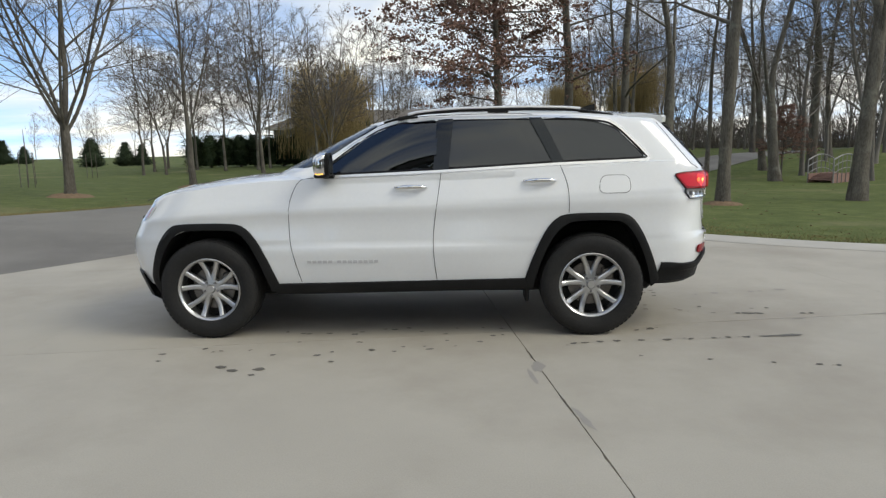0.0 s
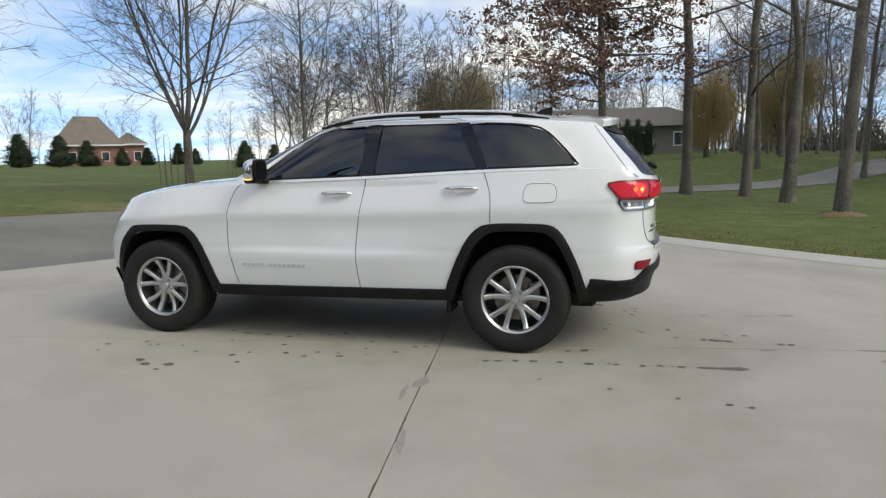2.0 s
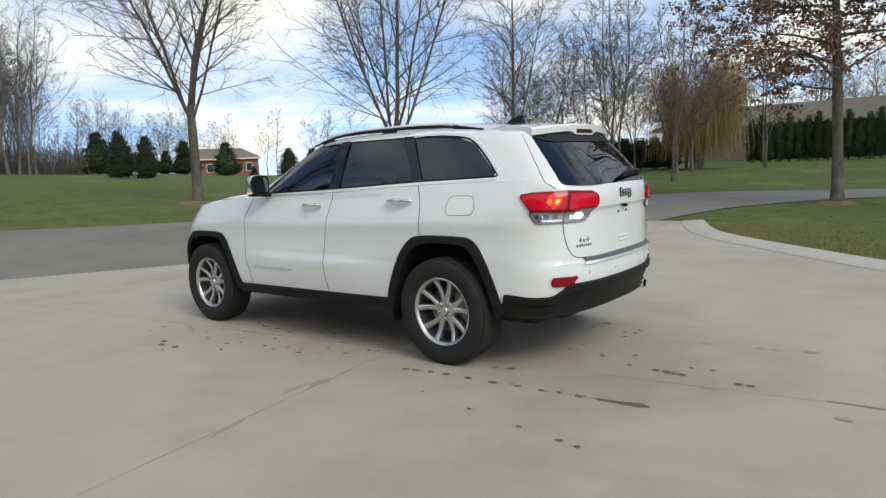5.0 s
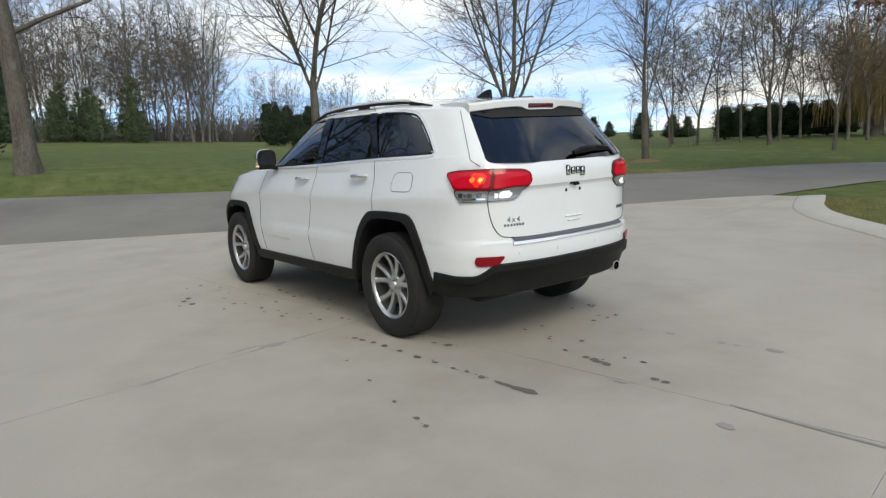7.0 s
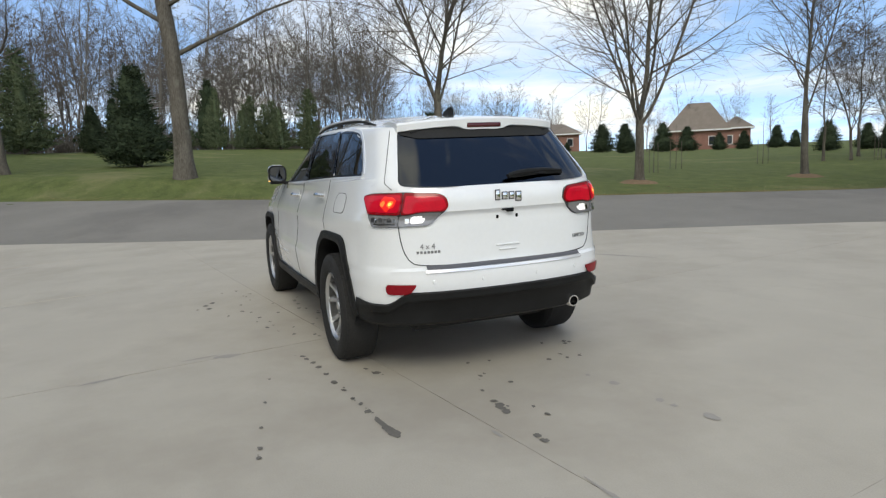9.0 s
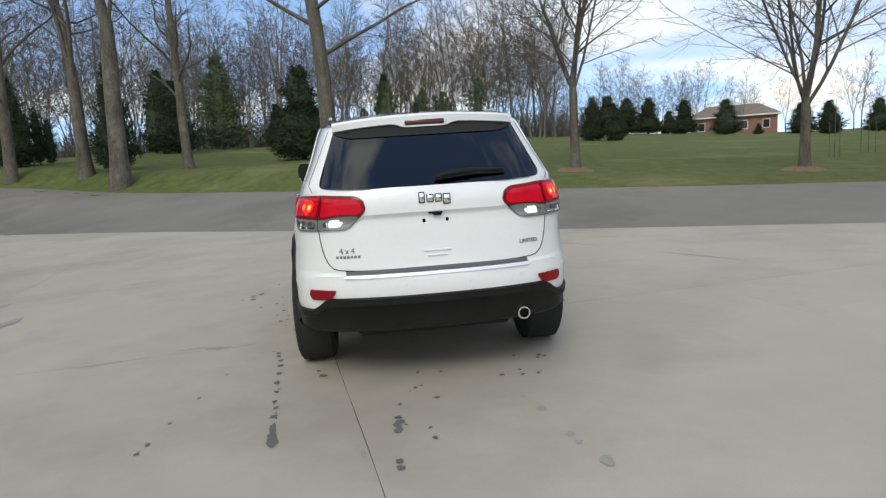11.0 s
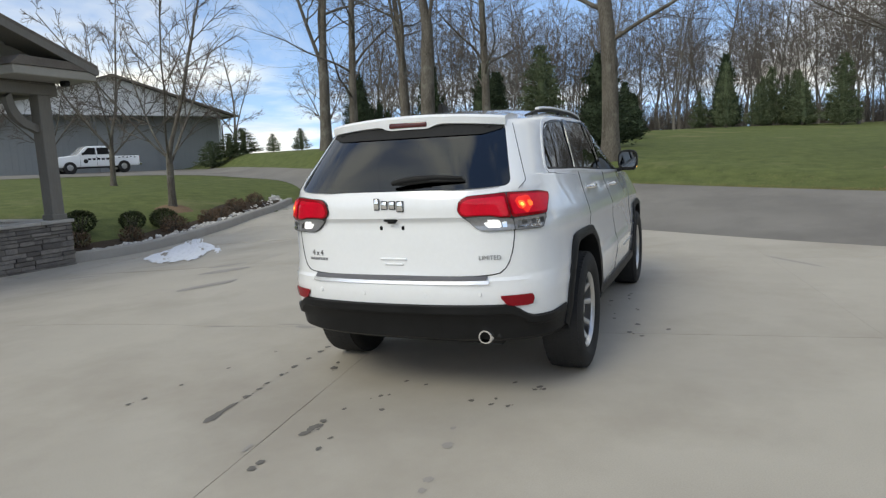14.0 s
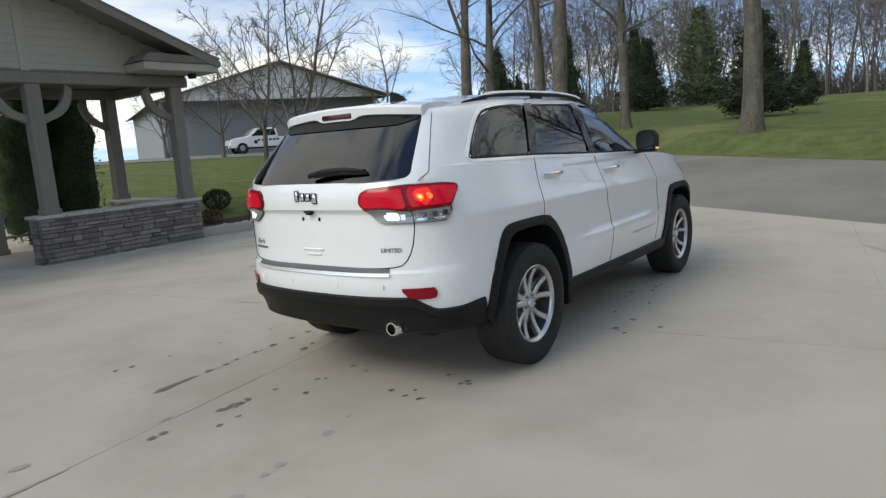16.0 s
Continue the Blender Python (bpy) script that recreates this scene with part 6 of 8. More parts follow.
def willow(x, y, seed, height, width):
    rng = random.Random(seed)
    a, b, ends = bare_tree_meshes("willow", seed, height=height * 0.95, radius=0.24, clear=0.2, leaders=5, spread=0.5, limbs=9, sub=5, twigs=2, length=0.35, angle=0.8, lift=0.02, tip=0.01)
    v, f = [], []
    for at, d in ends:
        for _ in range(6):
            p = at + Vector((rng.gauss(0, 0.4), rng.gauss(0, 0.4), rng.gauss(0, 0.25)))
            n = 4
            ln = min(p.z - 0.6, rng.uniform(0.7, 2.6))
            if ln < 0.5:
                continue
            out = Vector((p.x, p.y, 0)) * 0.05
            tube_into(v, f, [p + out * (i / n) + Vector((rng.gauss(0, 0.03), rng.gauss(0, 0.03), -ln * (i / n) + 0.15 * math.sin(i / n * 3))) for i in range(n + 1)], [0.0075] * n + [0.004], 3, False)
    return stand_tree("willow_tree", (mesh_of("trunk", a, M_BARK), mesh_of("branches", b, M_WILLOW), mesh_of("strands", (v, f), M_WILLOW)), x, y, 0, width, "weeping willow with hanging golden bare strands", "tree", names=("trunk", "twig_crown", "hanging_foliage"))


willow(-9.6, 39.7, 301, 7.6, (1.5, 1.5, 1.0))
willow(7.6, 43.5, 303, 7.0, 0.9)
willow(13.4, 49.5, 302, 8.0, 1.0)

# firs, pines and arborvitae
firs = []
for i in range(4):
    tr, cr = conifer_data(400 + i, 3.0, 2.1, 290, 26, core=0.62, spray=0.125)
    firs.append((mesh_of("trunk", tr, M_BARK), mesh_of("crown", cr, M_FIR)))
pines = []
for i in range(3):
    tr, cr = conifer_data(420 + i, 4.0, 2.6, 190, 34, core=0.22, spray=0.145)
    pines.append((mesh_of("trunk", tr, M_BARK), mesh_of("crown", cr, M_PINE)))
columns = []
for i in range(3):
    tr, cr = conifer_data(440 + i, 3.6, 1.15, 230, 12, columnar=True, core=0.6, spray=0.13)
    columns.append((mesh_of("trunk", tr, M_BARK), mesh_of("crown", cr, M_ARBOR)))


def fir_at(x, y, h, w=None, k=0, kinds=firs, base=3.0, width=2.1, name="fir_tree", label="dense dark green fir branched to the ground", group="firs"):
    w = w or h * 0.84
    stand_tree(name, kinds[k % len(kinds)], x, y, (x * 77 + y * 31) % 360, (w / width, w / width, h / base), label, "tree", group)


for i, (x, y, h) in enumerate([(-64.1, 40.6, 5.0), (-69.3, 38.3, 5.1), (-73.1, 35.6, 5.7), (-77.5, 34.6, 5.9), (-79.8, 32.9, 6.6), (-74.8, 39.1, 3.7), (-66.4, 46.0, 1.6), (-64.6, 50.2, 4.6), (-57.4, 48.1, 4.4), (-62.8, 58.4, 4.8), (-61.7, 61.5, 4.1), (-59.4, 64.7, 2.9), (-57.1, 66.5, 3.0), (-54.3, 69.0, 3.6), (-52.7, 70.3, 2.7), (-30.1, 46.1, 3.0), (-28.6, 48.5, 2.6), (-27.5, 49.1, 2.3)]):
    fir_at(x, y, h * 0.78, h * 0.80, i, group="row of firs before the houses")
for i, (kind, x, y, h, w) in enumerate([('p', -55.8, 2.6, 5.4, 2.4), ('p', -61.5, 5.4, 3.8, 2.9), ('p', -61.1, 8.9, 4.2, 3.0), ('p', -61.5, 12.0, 4.0, 2.6), ('f', -41.7, -6.0, 3.0, 2.2), ('p', -63.8, 12.4, 6.3, 4.4), ('p', -64.2, 9.5, 3.4, 2.4), ('p', -64.4, 8.0, 4.6, 2.8), ('p', -64.6, 6.0, 4.6, 2.9), ('p', -64.7, 2.6, 4.4, 2.4), ('f', -53.5, -5.4, 4.2, 2.4), ('p', -43.7, -10.1, 5.8, 3.6), ('p', -40.3, -9.5, 6.2, 4.6), ('f', -34.9, -11.1, 4.2, 3.0), ('f', -35.9, -12.2, 4.9, 2.6), ('f', -25.0, -15.5, 4.0, 2.2), ('f', -21.9, -10.1, 4.2, 2.0), ('f', -24.4, -2.9, 4.1, 3.4), ('f', -65.8, 2.7, 7.0, 3.6), ('p', -65.8, 0.4, 3.6, 2.6), ('f', -34.5, -2.7, 2.6, 2.0), ('p', -64.5, 8.8, 5.0, 3.6), ('p', -64.8, 6.7, 5.4, 3.4), ('f', -37.6, 15.5, 2.9, 2.2), ('f', -37.0, 16.9, 2.2, 1.7)]):
    if kind == "p":
        fir_at(x, y, h, w, i, pines, 4.0, 2.6, "pine_tree", "young pine with soft green needles", "evergreens before the wood")
    else:
        fir_at(x, y, h, w, i, group="evergreens before the wood")
for i, (x, y) in enumerate([(-26.0, -15.7), (-26.1, -15.4), (-26.3, -15.0), (-26.5, -14.6)]):
    fir_at(x, y, 2.1 + 0.25 * (i % 3), 0.62, i, columns, 3.6, 1.15, "arborvitae", "narrow dark green arborvitae on the lawn", "arborvitae screen")
for i in range(15):
    t = i / 14
    fir_at(-9.6 + 9.4 * t, 53.8 + 1.2 * t, 3.5 + 0.35 * math.sin(i * 2.1), 1.25, i, columns, 3.6, 1.15, "arborvitae", "narrow dark arborvitae in a tall hedge", "arborvitae hedge")
for i in range(3):
    fir_at(2.3 + 0.9 * i, 55.1, 3.5 - 0.2 * i, 1.1, i, columns, 3.6, 1.15, "arborvitae", "narrow dark arborvitae in a tall hedge", "arborvitae hedge")
for i in range(8):
    fir_at(-19.2 + 0.95 * i, 40.4 + 0.4 * i, 2.3, 2.1, i, columns, 3.6, 1.15, "arborvitae", "clipped dark evergreen hedge plant", "dark hedge")
tall_columns = []
for i in range(2):
    tr, cr = conifer_data(460 + i, 5.0, 1.5, 420, 26, columnar=True, core=0.8, spray=0.075)
    tall_columns.append((mesh_of("trunk", tr, M_BARK), mesh_of("crown", cr, M_ARBOR)))
fir_at(-2.5, -14.1, 5.0, 1.6, 0, tall_columns, 5.0, 1.5, "arborvitae", "tall dark arborvitae behind the pavilion", "arborvitae behind the pavilion")
fir_at(-1.3, -13.7, 4.9, 1.5, 1, tall_columns, 5.0, 1.5, "arborvitae", "tall dark arborvitae behind the pavilion", "arborvitae behind the pavilion")
for i, (x, y, h, w) in enumerate([(-31.6, -31.4, 1.9, 2.8), (-33.0, -30.9, 1.8, 3.0), (-34.2, -30.6, 1.9, 3.0), (-34.4, -28.1, 1.3, 1.4), (-36.4, -27.0, 1.6, 1.7)]):
    fir_at(x, y, h, w, i, pines, 4.0, 2.6, "pine_tree", "bushy pine beside the barn", "pines beside the barn")
broad = [wood_pair(170 + i, M_TWIG, height=10, radius=0.19, clear=0.18, leaders=4, spread=0.85, limbs=13, sub=8, twigs=5, length=0.52, angle=0.9, lift=0.01, tip=0.012, crook=0.24, rise=0.015) for i in range(2)]
for i, (x, y, k, size) in enumerate([(-35.8, -32.7, 0, 0.85), (-40.5, -27.5, 1, 0.85), (-46.5, -25.5, 0, 0.95), (-52.0, -30.5, 1, 1.0)]):
    stand_tree("bare_tree", broad[k], x, y, 70 + 95 * i, size, "broad crooked leafless tree beyond the drive", "tree", "broad trees beyond the drive")

# staked saplings
for i, (x, y) in enumerate([(-14.2, 15.4), (-16.2, 18.3), (-17.8, 25.2), (-14.8, 29.2), (-17.9, 36.7)]):
    sap = thing("staked_sapling", pose(x, y, on_land(x, y), 0, 0, 30 * i), "thin staked sapling on the lawn", "tree", "staked saplings")
    tube("stem", [(0, 0, -0.1), (0.02, 0, 0.9), (0, 0.03, 1.9)], [0.018, 0.014, 0.006], M_BARK, sap, 5)
    for q in (-0.25, 0.25):
        tube("stake", [(q, 0, -0.2), (q * 0.95, 0, 1.15)], 0.014, M_BARK, sap, 5)

# ---- left island: curb, pebbles, shrubs ----


def build_curb():
    v, f = [], []
    prof = ((0.0, -0.1), (-0.01, 0.17), (-0.035, 0.20), (-0.16, 0.20), (-0.17, -0.1))
    line = left_curb
    for i, p in enumerate(line):
        d = (line[min(i + 1, len(line) - 1)] - line[max(i - 1, 0)]).normalized()
        side = Vector((-d.y, d.x, 0))
        side = side if side.y > 0 else -side
        for off, z in prof:
            q = p + side * off
            v.append((q.x, q.y, terrain(p.x, p.y) + z))
    n = len(prof)
    for i in range(len(line) - 1):
        for k in range(n):
            f.append((i * n + k, i * n + (k + 1) % n, (i + 1) * n + (k + 1) % n, (i + 1) * n + k))
    f += [tuple(range(n)), tuple(len(v) - n + k for k in range(n))[::-1]]
    ob = raw("kerb", v, f, M_CURB, smooth=30)
    tagged(ob, "raised grey concrete kerb along a planting bed", "kerb", kind="structure")


build_curb()


def build_ribbon():
    """A flat concrete border cast along the lawn's edge."""
    v, f = [], []
    line = right_edge
    prof = ((-0.03, -0.10), (-0.03, 0.030), (0.0, 0.040), (0.42, 0.012), (0.438, 0.002), (0.438, -0.03))
    for i, p in enumerate(line):
        d = (line[min(i + 1, len(line) - 1)] - line[max(i - 1, 0)]).normalized()
        side = Vector((d.y, -d.x, 0))
        for off, z in prof:
            q = p + side * off
            v.append((q.x, q.y, terrain(q.x, q.y) + z))
    n = len(prof)
    for i in range(len(line) - 1):
        for k in range(n - 1):
            f.append((i * n + k, (i + 1) * n + k, (i + 1) * n + k + 1, i * n + k + 1))
    ob = raw("pavement_border", v, f, M_BORDER, smooth=30)
    tagged(ob, "flat pale concrete border between pad and lawn", "kerb", kind="structure")
    # a flush dark strip is painted in place of an open groove
    gv, gf = [], []
    for i, p in enumerate(line):
        d = (line[min(i + 1, len(line) - 1)] - line[max(i - 1, 0)]).normalized()
        side = Vector((d.y, -d.x, 0))
        for off in (0.437, 0.450):
            q = p + side * off
            gv.append((q.x, q.y, terrain(q.x, q.y) + 0.0025))
    gf = [(2 * i, 2 * i + 2, 2 * i + 3, 2 * i + 1) for i in range(len(line) - 1)]
    raw("joint_filler", gv, gf, M_JOINT, ob, "dark strip painted as the border's groove")


build_ribbon()


def planting_bed():
    """A strip of dark mulch between the kerb and the island lawn."""
    v, f = [], []
    for i, p in enumerate(left_curb):
        d = (left_curb[min(i + 1, len(left_curb) - 1)] - left_curb[max(i - 1, 0)]).normalized()
        side = Vector((-d.y, d.x, 0))
        side = side if side.y < 0 else -side
        wide = (1.30 + 0.35 * noise.noise((p.x * 0.5, p.y * 0.5, 4))) * (1 - 0.75 * sm(0.7, 1.0, i / (len(left_curb) - 1)))
        for k in range(9):
            q = p + side * (0.16 + wide * k / 8)
            crown = 0.045 * math.sin(math.pi * k / 8) + 0.012 * noise.noise((q.x * 5, q.y * 5, 1))
            low = max(terrain(q.x, q.y), terrain(p.x, p.y) + 0.13 * (1 - k / 8) ** 2)
            v.append((q.x, q.y, low + (crown if k < 8 else -0.05)))
    f = [(i * 9 + k, i * 9 + k + 1, i * 9 + k + 10, i * 9 + k + 9) for i in range(len(left_curb) - 1) for k in range(8)]
    tagged(raw("planting_bed", v, f, M_SOIL, smooth=60), "dark brown mulched planting bed behind the kerb", "planting bed", kind="structure")


planting_bed()


def pebbles():
    rng = random.Random(8)
    v, f = [], []
    ico = bmesh.new()
    bmesh.ops.create_icosphere(ico, subdivisions=1, radius=1.0)
    base = [vv.co.copy() for vv in ico.verts]
    tri = [[x.index for x in ff.verts] for ff in ico.faces]
    ico.free()
    for _ in range(560):
        k = rng.randrange(len(left_curb) - 1)
        p = left_curb[k].lerp(left_curb[k + 1], rng.random())
        off = 0.2 + rng.random() ** 1.5 * 0.75
        x, y = p.x - 0.15 * off, p.y - off
        s = rng.uniform(0.03, 0.085)
        turn = Euler((rng.random() * 6, rng.random() * 6, rng.random() * 6)).to_matrix()
        z = max(on_land(x, y), terrain(p.x, p.y) + 0.06) + s * 0.3
        b = len(v)
        v += [tuple((turn @ Vector((q.x * s * 1.3, q.y * s, q.z * s * 0.7))) + Vector((x, y, z))) for q in base]
        f += [tuple(b + i for i in t) for t in tri]
    ob = raw("river_stones", v, f, M_PEBBLE, smooth=60)
    tagged(ob, "pale rounded river stones strewn along the kerb", "stones", kind="stuff")


pebbles()


def shrub(x, y, r, dry, seed):
    rng = random.Random(seed)
    ob = thing("dry_shrub" if dry else "boxwood_shrub", pose(x, y, on_land(x, y)), "low brown winter shrub in the planting bed" if dry else "small round clipped evergreen shrub", "shrub", "shrubs in the bed")
    v, f = [], []
    for _ in range(1900 if not dry else 520):
        d = Vector((rng.gauss(0, 1), rng.gauss(0, 1), rng.gauss(0.3, 1))).normalized()
        p = Vector((d.x * r, d.y * r, r * 0.75 + d.z * r * 0.75)) * rng.uniform(0.6 if dry else 0.8, 1.02)
        if p.z < 0.0:
            continue
        a = (d + Vector((rng.gauss(0, 0.5), rng.gauss(0, 0.5), rng.gauss(0, 0.5)))).normalized()
        b = a.cross(Vector((rng.gauss(0, 1), rng.gauss(0, 1), rng.gauss(0, 1)))).normalized()
        s = r * (0.095 if not dry else 0.20)
        k = len(v)
        v += [p - b * s * (0.3 if dry else 0.5), p + b * s * (0.3 if dry else 0.5), p + a * s * 1.3]
        f.append((k, k + 1, k + 2))
    raw("foliage", v, f, M_DRY if dry else M_BOX, ob)
    bv, bf = [], []
    for _ in range(26):
        d = Vector((rng.gauss(0, 0.6), rng.gauss(0, 0.6), 1)).normalized()
        tube_into(bv, bf, [Vector((0, 0, -0.05)), d * r * 0.8, d * r * 1.35 + Vector((0, 0, 0.05))], [0.012, 0.008, 0.004], 3)
    raw("stems", bv, bf, M_BARK, ob)


for i, (x, y, r, dry) in enumerate([(-4.95, -11.75, 0.34, 0), (-6.2, -11.5, 0.30, 0), (-7.05, -11.35, 0.33, 0), (-5.4, -10.7, 0.26, 1), (-6.9, -10.85, 0.32, 1), (-8.4, -11.1, 0.28, 1), (-9.2, -11.4, 0.22, 1), (-10.3, -11.75, 0.30, 1), (-11.9, -12.3, 0.28, 1), (-4.2, -10.9, 0.24, 1), (-3.4, -12.4, 0.34, 0)]):
    shrub(x, y, r, dry, 600 + i)
# small trees on the island
island = [tuple(m for m in (lambda a, b, e: (mesh_of("trunk", a, M_BARK), mesh_of("crown", b, M_TWIG)))(*bare_tree_meshes("isle", 150 + i, height=8.4, radius=0.125, clear=0.20, leaders=(5, 4, 5)[i], spread=0.80, limbs=11, sub=8, twigs=5, length=0.48, angle=0.75, lift=0.02, tip=0.0095, crook=0.18, rise=0.025))) for i in range(3)]
for i, (x, y, k, size) in enumerate([(-8.8, -12.75, 0, 0.9), (-13.6, -20.5, 2, 0.9), (-17.6, -29.2, 1, 0.85), (-18.0, -35.6, 2, 0.8)]):
    stand_tree("bare_tree", island[k], x, y, 80 * i + 20, size, "small spreading leafless tree on the island lawn", "tree", "island trees")


def snow_patch():
    a, b = Vector((-2.9, -6.95, 0)), Vector((-6.15, -9.55, 0))
    v, f, keep = [], [], []
    n, m = 120, 60
    side = Vector((-(b - a).y, (b - a).x, 0)).normalized()
    for i in range(n + 1):
        t = i / n
        c = a.lerp(b, t)
        w = 0.44 + 0.40 * math.sin(math.pi * min(1, t * 1.1 + 0.05)) - 0.2 * t
        for j in range(m + 1):
            u = -1 + 2 * j / m
            p = c + side * (u * w)
            depth = 1 - abs(u) ** 2.5 - 0.75 * sm(0.25, 0.0, t) - 0.35 * sm(0.7, 1.0, t) + 1.0 * noise.noise((t * 3.4, u * 3.6, 3)) + 0.85 * noise.noise((t * 9 + u * 4, u * 9 - t * 5, 5))
            keep.append(depth > 0.27)
            v.append((p.x, p.y, terrain(p.x, p.y) + 0.002 + 0.035 * max(0.0, min(1.0, depth - 0.27)) ** 0.6))
    for i in range(n):
        for j in range(m):
            q = i * (m + 1) + j
            if keep[q] and keep[q + 1] and keep[q + m + 1] and keep[q + m + 2]:
                f.append((q, q + 1, q + m + 2, q + m + 1))
    tagged(raw("snow_patch", v, f, M_SNOW, smooth=80), "thin broken patch of melting snow on concrete", "snow")


snow_patch()

# ---- pavilion with stone wall ----
PX, PY, WALL_FOOT = -3.10, -9.84, -0.27


def stone_wall(name, x0, y0, x1, y1, h, thick, seed, faces=("out",)):
    """A wall of split ledge stones round a mortar core, under a cap of flat slabs."""
    rng = random.Random(seed)
    d = Vector((x1 - x0, y1 - y0, 0))
    length = d.length
    turn = math.degrees(math.atan2(d.y, d.x))
    ob = thing(name, pose(x0, y0, WALL_FOOT, 0, 0, turn), "low wall of grey-brown stacked ledge stone", "wall")
    part("core", boxed((length - 0.06, thick - 0.08, h), (length / 2, 0, h / 2)), M_MORTAR, ob)
    z = 0.0
    unit = boxed((1, 1, 1), bevel=0.06)
    me = bpy.data.meshes.new("ledge_stone")
    unit.to_mesh(me)
    unit.free()
    me.materials.append(M_STONE)
    while z < h - 0.03:
        rh = min(rng.uniform(0.055, 0.115), h - z)
        for sgn in (1, -1):
            x = -0.0
            while x < length - 0.02:
                w = min(rng.uniform(0.13, 0.46), length - x)
                if w < 0.07:
                    break
                st = new("ledge_stone", me)
                st.parent = ob
                st.scale = (w - 0.008, 0.12, rh - 0.008)
                st.location = (x + w / 2, sgn * (thick / 2 - 0.05 + rng.uniform(0, 0.028)), z + rh / 2)
                x += w
        for end in (0, 1):
            st = new("ledge_stone", me)
            st.parent = ob
            st.scale = (0.12, thick - 0.14, rh - 0.008)
            st.location = (0.035 - rng.uniform(0, 0.02) if not end else length - 0.035 + rng.uniform(0, 0.02), 0, z + rh / 2)
        z += rh
    x = -0.05
    while x < length + 0.03:
        w = min(rng.uniform(0.6, 0.95), length + 0.05 - x)
        part("cap_slab", boxed((w - 0.006, thick + 0.09, 0.065), (x + w / 2, 0, h + 0.0325), 0.010), M_CAP, ob)
        x += w
    return ob


stone_wall("stone_wall", PX, PY - 0.02, 0.10, PY + 0.02, 0.84, 0.42, 21)
stone_wall("stone_wall", PX + 0.18, PY - 0.30, PX + 0.18, -12.7, 0.84, 0.40, 22)


def pavilion():
    ob = thing("pavilion", pose(0, 0, 0), "open gabled pavilion with timber posts and pale lap siding", "pavilion")
    y0, y1 = PY, -12.5
    xl, xr = PX - 0.1, 10.6
    ridge_x = (xl + xr) / 2
    slope = 0.377
    eave_x = xl - 0.38
    eave_z = 3.40
    top = eave_z + (ridge_x - eave_x) * slope
    for x, y, base in ((-2.93, y0, 0.62), (-0.20, y0, 0.62), (-2.90, y1, 0.62), (-0.20, y1, -0.25), (7.7, y0, -0.25), (7.7, y1, -0.25), (10.4, y0, -0.25), (10.4, y1, -0.25)):
        post = part("post", boxed((0.25, 0.25, 2.94 - base), (x, y, base + (2.94 - base) / 2), 0.012), M_TIMBER, ob)
        part("post_base", boxed((0.30, 0.30, 0.12), (x, y, base + 0.06), 0.012), M_TIMBER, post)
        for sx in (-1, 1):
            pts = [Vector((x + sx * 0.10, y, 2.30))] + [Vector((x + sx * (0.12 + 0.50 * math.sin(a)), y, 2.35 + 0.56 * (1 - math.cos(a)))) for a in [i / 8 * math.pi / 2 for i in range(1, 9)]]
            v, f = [], []
            for i, p in enumerate(pts):
                nrm = Vector((-sx, 0, 0.8)).normalized() * 0.075
                for q, dy in ((nrm, -0.06), (nrm, 0.06), (-nrm, 0.06), (-nrm, -0.06)):
                    v.append(p + q + Vector((0, dy, 0)))
            for i in range(len(pts) - 1):
                for k in range(4):
                    f.append((i * 4 + k, i * 4 + (k + 1) % 4, i * 4 + 4 + (k + 1) % 4, i * 4 + 4 + k))
            f += [(0, 1, 2, 3), tuple(len(v) - 4 + k for k in (3, 2, 1, 0))]
            if xl < x + sx * 0.6 < xr:
                raw("knee_brace", v, f, M_TIMBER, post)
    for y in (y0, y1):
        part("beam", boxed((xr - xl, 0.28, 0.20), ((xl + xr) / 2, y, 3.04), 0.012), M_TIMBER, ob)
    for x in (xl + 0.14, -0.20, 7.7, xr - 0.14):
        part("beam", boxed((0.22, abs(y1 - y0), 0.19), (x, (y0 + y1) / 2, 3.035), 0.012), M_TIMBER, ob)
    part("soffit", boxed((xr - xl, abs(y1 - y0) + 0.2, 0.04), ((xl + xr) / 2, (y0 + y1) / 2, 3.17)), M_TIMBER, ob)
    # lap siding in the gable, board by board
    z = 3.14
    gable = part("gable_wall", prism([(xl + 0.02, 3.16), (xr - 0.02, 3.16), (xr - 0.02, eave_z + 0.1), (ridge_x, top - 0.35), (xl + 0.02, eave_z + 0.1)], "y", y0 - 0.10, y0 + 0.06), M_SIDING, ob)
    while z < top - 0.5:
        half = (xr - xl) / 2 if z < eave_z + 0.25 else max(0.0, (top - 0.12 - z) / slope)
        half = min(half, (xr - xl) / 2)
        if half > 0.3:
            board = boxed((half * 2, 0.022, 0.165), (ridge_x, y0 + 0.072, z + 0.08), 0.003, Matrix.Rotation(0.06, 3, "X"))
            part("siding_board", board, M_SIDING, gable)
        z += 0.152
    part("mid_board", boxed((0.16, 0.05, top - 3.7), (-0.14, y0 + 0.080, 3.15 + (top - 3.7) / 2), 0.006), M_SIDING, gable)
    # roof planes with overhang
    for sx in (-1, 1):
        ex = eave_x if sx < 0 else 2 * ridge_x - eave_x
        length = math.hypot(ridge_x - eave_x, top - eave_z)
        ang = math.atan2(top - eave_z, ridge_x - eave_x)
        mid = Vector(((ex + ridge_x) / 2, (y0 + y1) / 2, (eave_z + top) / 2))
        turn = Matrix.Rotation(-ang if sx < 0 else ang, 3, "Y")
